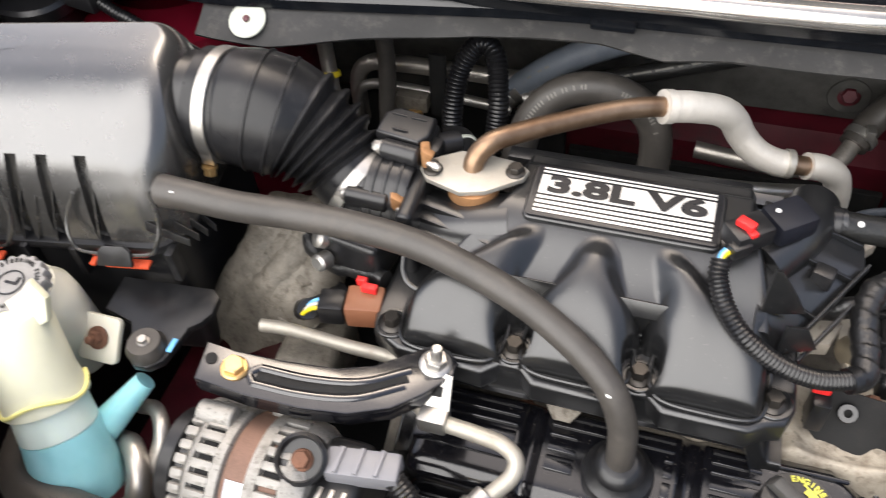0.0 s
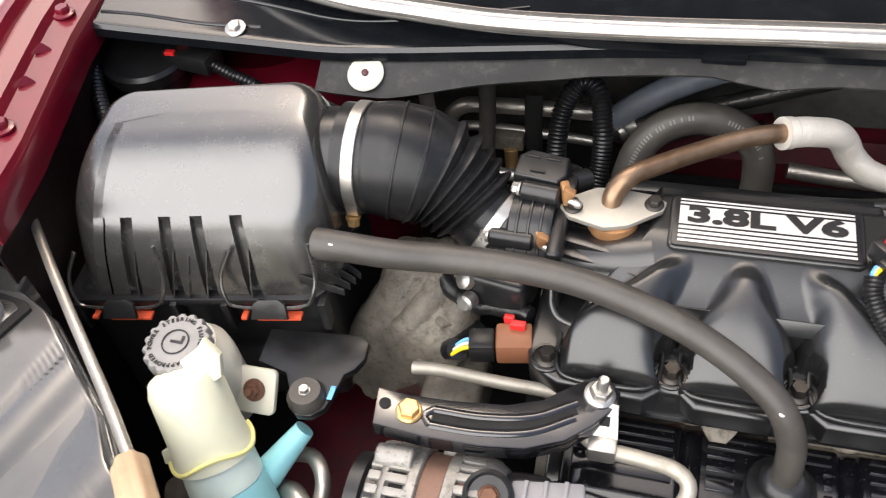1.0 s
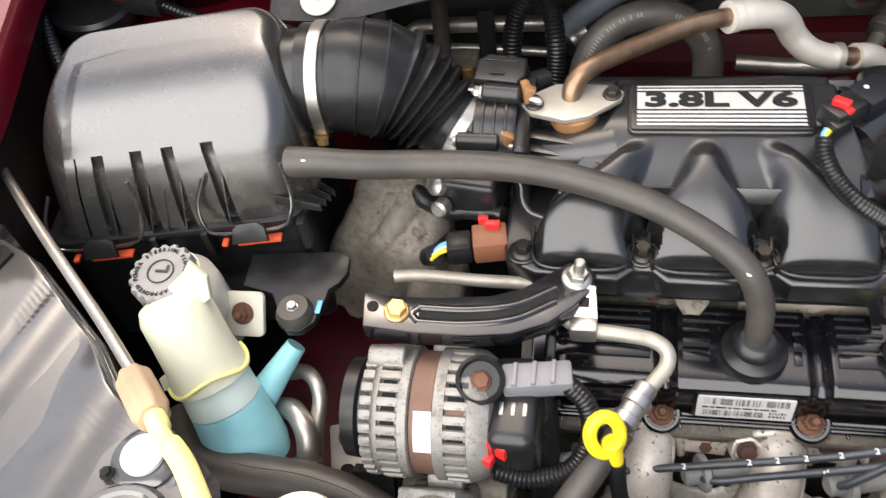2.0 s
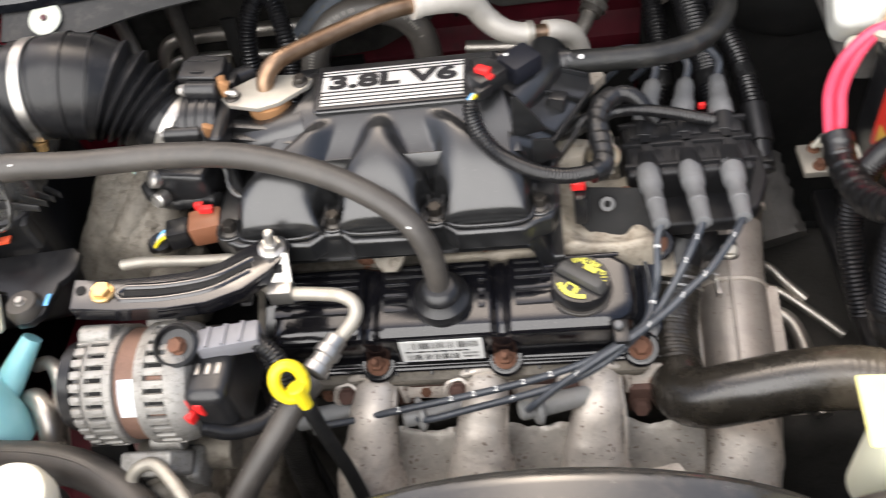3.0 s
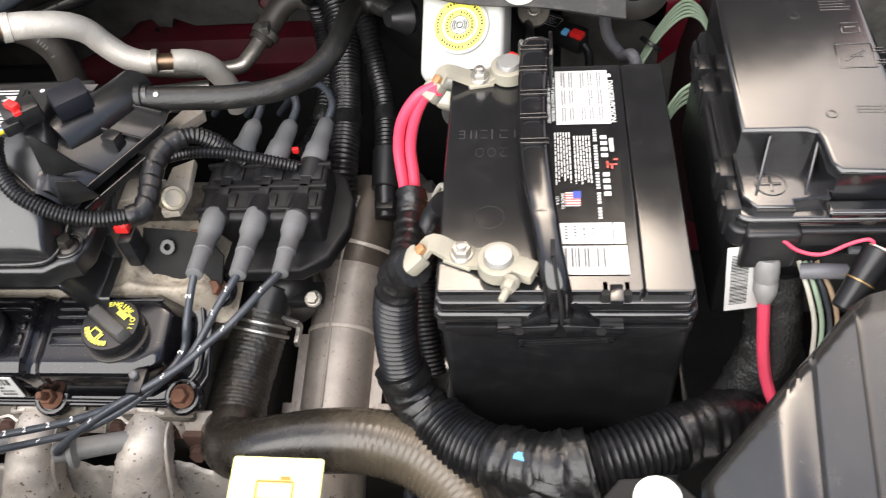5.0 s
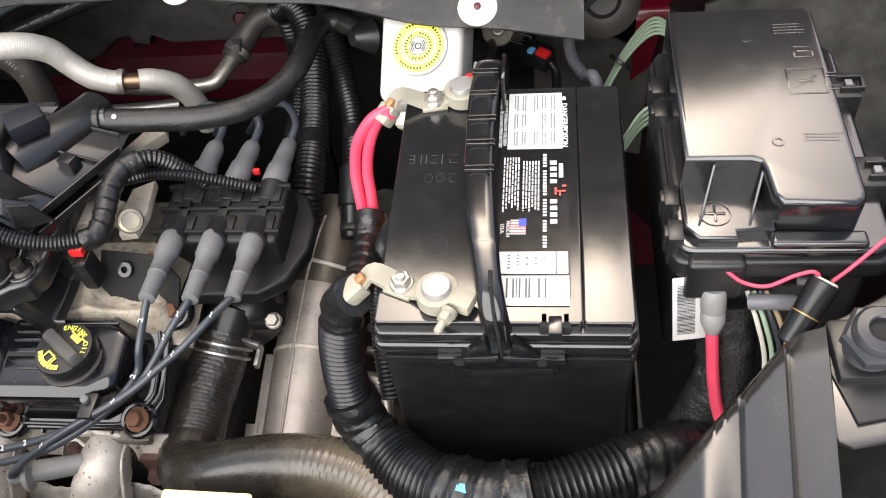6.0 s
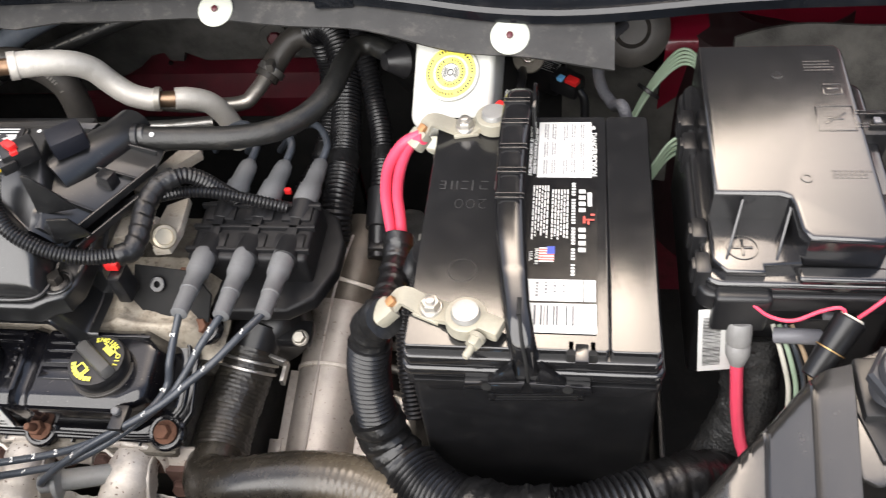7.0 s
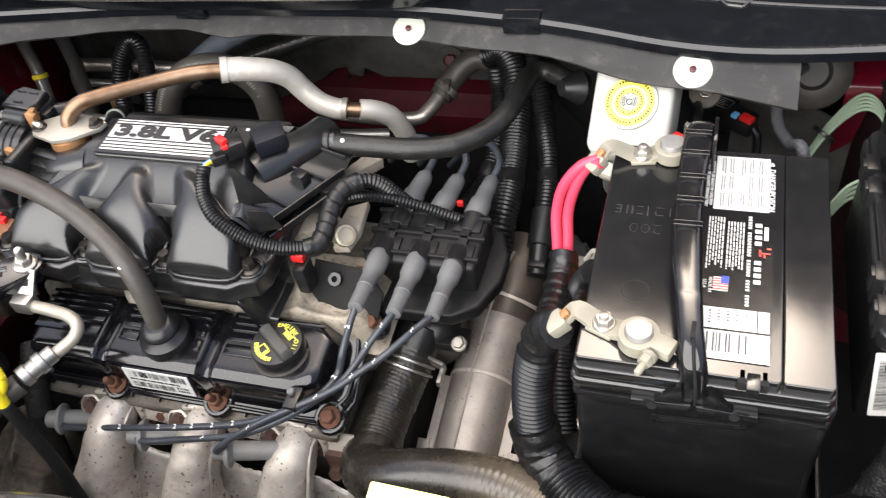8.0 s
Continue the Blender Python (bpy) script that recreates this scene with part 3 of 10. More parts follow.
def cowl():
    # profile behind the front lip: (distance back, rise)
    sect = [(-0.006, 0.008), (-0.006, 0.0165), (-0.003, 0.020), (0.0, 0.0206), (0.02, 0.0210), (0.05, 0.0215), (0.075, 0.0215), (0.085, 0.0222), (0.12, 0.0224), (0.20, 0.0224), (0.33, 0.0224)]

    def fn(u, v):
        x = -0.66 + 1.56 * u
        k = v * (len(sect) - 1)
        i = min(int(k), len(sect) - 2)
        f = k - i
        d = sect[i][0] * (1 - f) + sect[i + 1][0] * f
        h = sect[i][1] * (1 - f) + sect[i + 1][1] * f
        return Vector((x, cowl_y(x) + 0.012 + d, seal_z(x) + h))
    top = solo("cowl_panel", sheet(fn, 70, 40, 0.003), COWL, "glossy black plastic cowl panel below the windscreen", "cowl", kind="structure")
    # raised rib lines
    for x0, x1, back, amp in ((-0.60, -0.22, 0.045, 0.010), (0.33, 0.88, 0.055, 0.012), (-0.60, -0.45, 0.014, 0.002)):
        pts = []
        for i in range(14):
            x = x0 + (x1 - x0) * i / 13
            pts.append((x, cowl_y(x) + 0.012 + back + amp * math.sin(i * 0.55), seal_z(x) + 0.0335 + (-0.0115 if back > 0.03 else -0.0125)))
        part("rib", sweep(pts, 0.0016, 8, 0.01), COWL, top)
    # bright rounded wiper trough lip
    pts = [(-0.50, 0.480, 0.940), (-0.44, 0.452, 0.939), (-0.371, 0.431, 0.938), (-0.317, 0.422, 0.938), (-0.276, 0.4155, 0.938), (-0.245, 0.4115, 0.938), (-0.203, 0.4095, 0.938), (-0.15, 0.4095, 0.938), (-0.091, 0.411, 0.938),
           (-0.008, 0.415, 0.938), (0.059, 0.417, 0.938), (0.13, 0.422, 0.937), (0.19, 0.435, 0.934), (0.24, 0.465, 0.928)]
    part("lip", sweep(pts, 0.0115, 18, 0.012, flat=0.8), LIPMAT, top, "smooth shiny rounded cowl lip")
    line = spline(pts, 0.012)[0]

    def wall(u, v):
        q = line[min(int(u * (len(line) - 1) + 0.5), len(line) - 1)]
        return Vector((q.x, q.y + 0.004 + 0.012 * v, q.z - 0.028 * v))
    part("lip_wall", sheet(wall, len(line) - 1, 4, 0.003), COWL, top)
    part("screw", hex_bolt((-0.47, cowl_y(-0.47) + 0.020, seal_z(-0.47) + 0.022), (0, -0.3, 1), 0.006, 0.006, 1.6), STEEL, top, "zinc screw")
    emb = axes((0.487, cowl_y(0.487) + 0.075, seal_z(0.487) + 0.0225), (1, -0.1, 0), (0, 1, 0.15))
    for q in (((-0.017, 0.006), (0.017, 0.008)), ((-0.017, 0.006), (-0.006, -0.004)), ((-0.006, -0.004), (0.008, -0.005)), ((0.008, -0.005), (0.017, 0.008))):
        part("rib", cyl(emb @ Vector((*q[0], 0)), emb @ Vector((*q[1], 0)), 0.0013, n=8), LAMPCASE, top)
    return top


LIPMAT = mat("shiny_cowl_lip", (0.42, 0.40, 0.37), 0.16, metal=0.75, bump=0.01, coat=1.0, dirt=0.1)
cowl_panel = cowl()


def seal_strip():
    def bottom(x):
        b = float(np.interp(x, (-0.40, -0.33, -0.25, -0.16, -0.06, -0.01, 0.04, 0.186, 0.33, 0.458, 0.55), (0.017, 0.019, 0.012, 0.004, 0.004, 0.012, 0.007, 0.009, 0.012, 0.017, 0.026)))
        return b + 0.0015 * math.sin(x * 37)

    def fn(u, v):
        x = -0.392 + 0.937 * u
        lo = bottom(x)
        d = -lo * (1 - v) + 0.022 * v
        h = -lo * 0.55 * (1 - v) + 0.014 * v
        ripple = 0.002 * math.sin(x * 41 + v * 2) * (1 - v)
        return Vector((x, cowl_y(x) + d, seal_z(x) + h + ripple))
    s = solo("cowl_seal", sheet(fn, 110, 8, 0.003), SEAL, "dark grey rubber seal flap along the cowl", "seal")
    for x in (-0.349, 0.186, 0.458):
        at = Vector((x, cowl_y(x) - 0.002, seal_z(x) + 0.0005))
        ax = (0, -0.5, 0.87)
        w = part("washer", lathe([(0.0165, 0), (0.0165, 0.0012), (0.015, 0.002), (0.004, 0.0022)], at, ax, 36), WASHER, s, "pale round nylon push washer")
        part("pin", lathe([(0.003, 0), (0.003, 0.004), (0.0012, 0.005)], at, ax, 14), REDDUST, w, "maroon painted stud tip")
    for x in (-0.052, 0.30):
        part("clip", box((x, cowl_y(x) + 0.010, seal_z(x) + 0.014), (0.036, 0.016, 0.018), 0.002), COWL, s, "black plastic clip")


seal_strip()


def hood():
    def fn(u, v):
        x = -0.80 + 1.88 * u
        c = 0.03 * (1 - (2 * u - 1) ** 2)
        tall = float(np.interp(x, (-0.80, -0.62, -0.46, -0.30, 0.10, 0.48, 0.57, 0.75, 0.86, 1.08), (0.50, 0.72, 0.86, 1.02, 1.14, 1.10, 0.95, 0.84, 0.75, 0.60)))
        return Vector((x, 0.86 + 0.09 * v + c, 1.00 + tall * v))
    h = thing("hood", "open maroon hood standing behind the engine bay", "hood", (0.15, 0.86, 1.0), kind="structure")
    part("skin", sheet(fn, 20, 10, 0.004), REDPAINT, h)

    def inner(u, v):
        p = fn(0.04 + 0.92 * u, 0.04 + 0.92 * v)
        return p + Vector((0, -0.022 - 0.006 * math.sin(u * 25) * math.sin(v * 12), 0))
    part("liner", sheet(inner, 40, 20, 0.006), DULL, h, "black hood liner")


hood()

# ---- left side of the bay: air box, duct, reservoirs, rod, headlamp ----
def air_box():
    t = thing("air_filter_box", "black grained plastic air filter box with clips and ribs", "air box", (-0.44, 0.24, 0.70))

    def spin(b):
        """The box stands slightly turned and leans a little with the wing."""
        c, k = math.cos(radians(6.5)), math.sin(radians(6.5))
        for v in b.verts:
            x, y = v.co.x + 0.4315, v.co.y - 0.2415
            v.co = Vector((-0.4425 + c * x - k * y, 0.2415 + k * x + c * y, v.co.z + 0.07 * x))
        return b

    # one moulded cover: drafted walls, wide roundover, faintly domed top
    slots = (-0.5010, -0.4770, -0.4435, -0.4165, -0.3830)

    def outline(w, h, r, cx, cy, z):
        pts = rounded(w, h, r, 8, cx, cy)
        front = []
        for c in slots:
            for d, deep in ((-0.0052, 0), (-0.0047, 1), (0.0047, 1), (0.0052, 0)):
                front.append((cx + (c + d - cx) * (w / 2 - r) / 0.073, cy - h / 2 + 0.007 * deep * (z < 0.8935)))
        pts = pts[:27] + front + pts[27:]
        lean = 0.038 * (max(0.0, min(z, 0.8935) - 0.83) / 0.109) ** 1.6 * min(1.0, h / 0.085)
        pts = [(x, y + lean * max(0.0, (cy - y) / (h / 2))) for x, y in pts]
        return [(x, y, z + 0.10 * (y - 0.24) * max(0.0, min(1.0, (z - 0.88) / 0.05))) for x, y in pts]
    rows = [(0.208, 0.1460, 0.031, 0.830), (0.204, 0.1425, 0.032, 0.850), (0.200, 0.1400, 0.032, 0.868), (0.1965, 0.1385, 0.033, 0.8845), (0.1945, 0.1380, 0.034, 0.8932)]
    rows = [row + (0.2415,) for row in rows]
    for k in range(1, 13):
        q = radians(20 + 70 * k / 12)
        c = 1 - math.cos(q) / math.cos(radians(20))
        rows.append((0.1943 - 0.050 * c, 0.1378 - 0.098 * c, 0.034 - 0.018 * c, 0.8936 + 0.0414 * (math.sin(q) - 0.342) / 0.658, 0.2415 + 0.029 * c))
    for k in (1, 2):
        rows.append((0.1443 - 0.050 * k, 0.039 - 0.012 * k, 0.016 - 0.005 * k, 0.9352 + 0.0003 * k, 0.2705))
    bb = bmesh.new()
    loops = [[bb.verts.new(q) for q in outline(w + 0.014, h, r, -0.4245, cy, z)] for w, h, r, z, cy in rows]
    for p, q in zip(loops, loops[1:]):
        for i in range(len(p)):
            bb.faces.new((p[i], p[(i + 1) % len(p)], q[(i + 1) % len(p)], q[i]))
    bb.faces.new(loops[-1])
    bb.faces.new(loops[0][::-1])
    part("cover", spin(bb), BOXTOP, t, "smooth grained domed cover", angle=50)
    # thin leaning fins across the recesses
    for xt, zt, xb, zb in ((-0.4730, 0.872, -0.4780, 0.834), (-0.4395, 0.872, -0.4480, 0.832), (-0.4280, 0.868, -0.4350, 0.832), (-0.4120, 0.872, -0.4190, 0.832), (-0.3780, 0.872, -0.3815, 0.834)):
        bf = bmesh.new()
        loops = []
        for k in range(7):
            f = k / 6
            x, z = xt + (xb - xt) * f, zt + (zb - zt) * f
            wall = 0.2415 - float(np.interp(z, (0.830, 0.850, 0.868, 0.8845), (0.0730, 0.07125, 0.0700, 0.06925))) + 0.038 * (max(0.0, z - 0.83) / 0.109) ** 1.6
            proud = 0.0012 + 0.0015 * f
            loops.append([bf.verts.new((x + d, wall + e, z)) for d, e in ((-0.0005, -proud), (0.0005, -proud), (0.0005, 0.009), (-0.0005, 0.009))])
        for p, q in zip(loops, loops[1:]):
            for i in range(4):
                bf.faces.new((p[i], p[(i + 1) % 4], q[(i + 1) % 4], q[i]))
        bf.faces.new(loops[0][::-1])
        bf.faces.new(loops[-1])
        bmesh.ops.recalc_face_normals(bf, faces=bf.faces)
        part("fin", spin(bf), BOXTOP, t)
    # lower tray
    b = box((-0.434, 0.246, 0.76), (0.212, 0.150, 0.15), 0.012, 3)
    part("tray", spin(b), PLASTIC, t)
    part("flange", spin(prism(rounded(0.226, 0.160, 0.02), 0.008, axes((-0.434, 0.244, 0.824), (1, 0, 0), (0, 1, 0)), 0.003)), PLASTIC, t)
    # wire-like clip frames on the front
    for x0, x1 in ((-0.532, -0.450), (-0.402, -0.326)):
        y = 0.166
        pts = [(x0 + 0.010, y + 0.010, 0.876), (x0 + 0.001, y + 0.002, 0.858), (x0 + 0.002, y - 0.006, 0.842), (x0 + 0.012, y - 0.009, 0.8325), (x1 - 0.014, y - 0.009, 0.8325), (x1 - 0.002, y - 0.006, 0.843), (x1 + 0.001, y + 0.002, 0.858), (x1 - 0.002, y + 0.010, 0.882)]
        c = part("clip", spin(sweep(pts, 0.0022, 8, 0.003, flat=0.7)), BOXTOP, t, "curved clip frame")
        part("tab", spin(prism([(-0.015, -0.010), (0.015, -0.010), (0.013, 0.002), (0.008, 0.006), (-0.008, 0.006), (-0.013, 0.002)], 0.004, axes(((x0 + x1) / 2, y - 0.009, 0.834), (1, 0, 0), (0, 0.5, 0.86)), 0.001)), PLASTIC, c)
        part("gasket", spin(box(((x0 + x1) / 2 + 0.004, y - 0.007, 0.8190), (0.036, 0.008, 0.0026), 0.0008)), ORANGE, t, "orange gasket showing under the clip")
        part("gasket", spin(box((x0 + 0.013, y - 0.007, 0.8195), (0.005, 0.008, 0.0030), 0.001)), ORANGE, t, "orange gasket showing under the clip")
        part("post", spin(box((x0 - 0.003, y, 0.815), (0.006, 0.012, 0.03), 0.001)), PLASTIC, t)
        part("post", spin(box((x1 + 0.001, y, 0.815), (0.006, 0.012, 0.03), 0.001)), PLASTIC, t)
    # right end: outlet neck with fins
    part("neck", lathe([(0.043, 0), (0.043, 0.010), (0.040, 0.014), (0.040, 0.040)], (-0.362, 0.279, 0.892), (1, 0, 0), 40), PLASTIC, t)
    for k, (y, z) in enumerate(((0.31, 0.925), (0.315, 0.915), (0.30, 0.931), (0.322, 0.90))):
        part("fin", prism([(0, 0), (0.030, -0.004), (0.030, -0.010), (0, -0.03)], 0.0015, axes((-0.356, y, z), (1, -0.2, -0.1), (0, 0.5, 1)), 0.0004), PLASTIC, t)
    for k in range(4):
        part("fin", prism([(0, 0), (0.036, -0.008 - 0.006 * k), (0.036, -0.014 - 0.006 * k), (0, -0.008)], 0.0015, axes((-0.345, 0.185 + 0.012 * k, 0.858), (1, 0, 0), (0, 0.3, 1)), 0.0004), PLASTIC, t)
    part("bracket", prism([(-0.01, 0.0), (0.066, 0.006), (0.073, 0.0), (0.074, -0.014), (0.069, -0.024), (0.062, -0.030), (0.060, -0.044), (0.056, -0.060), (0.047, -0.068), (0.036, -0.069), (0.027, -0.062), (0.023, -0.048), (0.016, -0.036), (-0.01, -0.03)], 0.008, axes((-0.368, 0.172, 0.792), (1, 0, 0), (0, 1, 0.1)), 0.002), PLASTIC, t, "black support bracket")
    part("grommet", lathe([(0.014, 0), (0.015, 0.008), (0.012, 0.014), (0.005, 0.014)], (-0.328, 0.118, 0.790), (0, 0, 1), 24), RUBBER, t, "rubber mounting grommet")
    part("bolt", hex_bolt((-0.328, 0.118, 0.803), (0, 0, 1), 0.004, 0.005, 1.2), STEEL, t)
    part("paint_mark", box((-0.310, 0.124, 0.797), (0.004, 0.012, 0.001), 0.0003, m=basis((0, 0, 1))), BLUEMARK, t, "blue paint mark")


air_box()


def intake_duct():
    t = thing("intake_duct", "black rubber intake duct with bellows and bright hose clamps", "duct", (-0.28, 0.28, 0.85))
    pts = [(-0.334, 0.281, 0.893), (-0.315, 0.282, 0.892), (-0.290, 0.285, 0.889), (-0.262, 0.288, 0.878), (-0.240, 0.284, 0.861), (-0.222, 0.276, 0.846), (-0.206, 0.270, 0.838)]

    def r(f):
        base = float(np.interp(f, (0, 0.14, 0.16, 0.26, 0.42, 0.52, 0.82, 0.84, 1.0), (0.0425, 0.0425, 0.044, 0.046, 0.046, 0.042, 0.034, 0.030, 0.030)))
        if 0.50 < f < 0.83:
            base += 0.0042 * math.sin((f - 0.50) / 0.33 * 5 * 2 * math.pi)
        return base
    part("duct", sweep(pts, r, 44, 0.0012), DUCT, t)
    for f in (0.30, 0.40):
        line, u = spline(pts, 0.002)
        i = int(f * (len(line) - 1))
        part("bead", ring(line[i], line[i + 1] - line[i], 0.044, 0.0475, 0.002, 44), DUCT, t)
    c = part("clamp", ring((-0.3235, 0.2815, 0.8925), (1, 0.03, -0.04), 0.0425, 0.0445, 0.010, 48), STEEL, t, "bright worm-drive hose clamp")
    part("screw", hex_bolt((-0.318, 0.240, 0.868), (0, -0.4, -1), 0.005, 0.008, 1.2), BRASS, c, "clamp screw")
    part("housing", box((-0.318, 0.243, 0.876), (0.010, 0.008, 0.014), 0.001), STEEL, c)
    c = part("clamp", ring((-0.2165, 0.274, 0.8435), (0.85, -0.3, -0.42), 0.030, 0.0325, 0.010, 48), STEEL, t, "bright worm-drive hose clamp")
    part("screw", hex_bolt((-0.222, 0.291, 0.866), (0.4, 0.9, 0.3), 0.005, 0.010, 1.2), BRASS, c, "clamp screw")
    part("housing", box((-0.219, 0.280, 0.870), (0.010, 0.012, 0.006), 0.001), STEEL, c)


intake_duct()


def steering_reservoir():
    t = thing("power_steering_reservoir", "white plastic power steering reservoir with black ribbed cap", "reservoir", (-0.41, 0.12, 0.72))
    ax = Vector((0.0, -0.10, 1.0))
    part("bottle", lathe([(0.022, -0.10), (0.028, -0.09), (0.030, -0.03), (0.029, -0.016), (0.026, -0.012), (0.022, 0.0)], (-0.415, 0.120, 0.838), ax, 36), NYLON, t)
    part("ear", prism(rounded(0.034, 0.036, 0.005), 0.006, axes((-0.374, 0.124, 0.784), (1, 0, 0), (0, 0.7, 0.72)), 0.0015), NYLON, t)
    part("bolt", hex_bolt((-0.374, 0.120, 0.789), (0, -0.72, 0.7), 0.006, 0.007, 1.5, stud=0.006), RUST, t, "rusty fixing nut")

    def wave(i, n, h):
        return 0.055 * (1 if (i // 2) % 2 == 0 else -0.6)
    cap_at = Vector((-0.4185, 0.1165, 0.833))
    cap = part("cap", lathe([(0.0235, 0), (0.0245, 0.001), (0.0245, 0.012), (0.0232, 0.014), (0.005, 0.0145)], cap_at, ax, 72, wave=wave), CAPGREY, t, "dark ribbed cap with moulded lettering")
    m = axes(cap_at + ax.normalized() * 0.0148, (1, 0, 0), (0, 1, 0.10))
    words = "POWER STEERING FLUID USE APPROVED "
    b = bmesh.new()
    for i, ch in enumerate(words):
        if ch != " ":
            a = radians(205 - 360 * i / len(words))
            mm = m @ Matrix.Translation((0.0192 * math.cos(a), 0.0192 * math.sin(a), 0)) @ Matrix.Rotation(a + math.pi / 2, 4, "Z") @ Matrix.Rotation(math.pi, 4, "Z")
            lettering(ch, 0.0046, mm, 0.0003, 0.00008, bm=b)
    part("lettering", b, CAPLETTER, cap, "moulded circular lettering")
    b = ring(m @ Vector((0, 0, 0)), ax, 0.0095, 0.0105, 0.0006, 32)
    box(m @ Vector((0.001, 0, 0.0004)), (0.010, 0.0022, 0.0006), 0.0002, m=m.to_3x3(), bm=b)
    box(m @ Vector((0.005, 0.0025, 0.0004)), (0.0022, 0.006, 0.0006), 0.0002, m=m.to_3x3(), bm=b)
    part("emblem", b, BADGEBLACK, cap)


GRIPGREY = mat("worn_grip_plastic", (0.045, 0.044, 0.042), 0.5, bump=0.2, dirt=0.3, dirt_col=(0.09, 0.085, 0.08))
CAPLETTER = mat("worn_cap_lettering", (0.012, 0.012, 0.012), 0.6, var=0.2, bump=0.0)
CAPGREY = mat("matt_cap_plastic", (0.24, 0.235, 0.23), 0.42, bump=0.1, spec=0.5, dirt=0.35, dirt_col=(0.12, 0.11, 0.10))
steering_reservoir()


def washer_neck():
    """Tilted translucent neck with blue fluid and a cream hinged cap."""
    t = thing("washer_bottle", "translucent filler bottle with blue fluid and cream cap", "bottle", (-0.365, 0.04, 0.70))
    a, b = Vector((-0.403, 0.091, 0.846)), Vector((-0.362, 0.036, 0.722))
    d = (b - a)

    def at(f):
        return a + d * f
    part("neck", cyl(at(0.36), at(0.66), 0.0265, 0.0285, 40, 0.002), AQUA, t, "pale translucent upper neck")
    part("body", lathe([(0.0285, 0), (0.0305, 0.02), (0.0315, 0.045), (0.029, 0.056), (0.02, 0.062)], at(0.655), d, 40), BLUE, t, "blue fluid filled lower bottle")
    cap = part("cap", lathe([(0.010, -0.004), (0.024, -0.002), (0.027, 0.006), (0.028, 0.045), (0.030, 0.060), (0.031, 0.066), (0.0285, 0.067)], at(0.02), d, 40), CREAM, t, "cream slip-on cap")
    m = axes(at(0.04), Vector((0.75, 0.4, 0.35)), Vector((0.2, 0.5, 0.7)))
    part("tab", prism([(0.010, -0.012), (0.030, -0.010), (0.038, 0.004), (0.034, 0.020), (0.026, 0.016), (0.010, 0.014)], 0.008, m, 0.002), CREAM, cap)
    m = axes(at(0.44), Vector((-1, -0.2, 0.1)), d)
    part("tab", prism([(0.018, -0.010), (0.036, 0.004), (0.034, 0.014), (0.016, 0.010)], 0.006, m, 0.002), CREAM, cap)
    pts = []
    for i in range(13):
        q = radians(-20 + 200 * i / 12)
        r3 = basis(d)
        pts.append(at(0.44) + r3 @ Vector((0.031 * math.cos(q), 0.031 * math.sin(q), 0.004 * math.sin(3 * q))))
    part("rim", sweep(pts, 0.0016, 8, 0.003), PALEYELLOW, cap, "pale yellow rim")
    part("side_neck", lathe([(0.008, 0), (0.010, 0.02), (0.013, 0.05), (0.013, 0.07)], (-0.330, 0.104, 0.772), (-0.55, -0.62, -0.55), 24), BLUE, t, "blue side chamber")


washer_neck()


def prop_rod():
    t = thing("prop_rod", "steel hood prop rod with tan grip, lying across the bay", "prop rod", (-0.58, 0.195, 0.87))
    part("rod", sweep([(-0.600, 0.200, 0.872), (-0.580, 0.197, 0.884), (-0.568, 0.185, 0.884), (-0.50, 0.120, 0.889), (-0.41, 0.038, 0.900), (-0.362, -0.008, 0.905)], 0.0039, 14, 0.006), PIPE, t, "bright steel rod")
    part("grip", lathe([(0.0095, 0), (0.0105, 0.004), (0.0105, 0.046), (0.008, 0.052)], (-0.366, -0.006, 0.9045), (0.62, -0.6, 0.35), 28, wave=lambda i, n, h: 0.05 if i % 4 < 2 else -0.04), TANWOOD, t, "tan ribbed grip")
    part("tip", sweep([(-0.334, -0.036, 0.922), (-0.318, -0.052, 0.931), (-0.295, -0.072, 0.942), (-0.27, -0.10, 0.955)], lambda f: 0.0062 - 0.002 * (0.2 < f < 0.35), 14, 0.004), PALEYELLOW, t, "pale yellow end sleeve")
    part("pivot", box((-0.594, 0.199, 0.872), (0.024, 0.020, 0.030), 0.004), REDPAINT, t, "maroon pivot bracket")


prop_rod()


# lit copy of the dark headlamp plastic: sky glare lightens its base
LAMPLIT = mat("headlamp_lit_plastic", (0.060, 0.059, 0.057), 0.13, bump=0.01, grain=2000, dirt=0.3, dirt_col=(0.05, 0.048, 0.045), rvar=0.06, spec=1.0, coat=0.8)


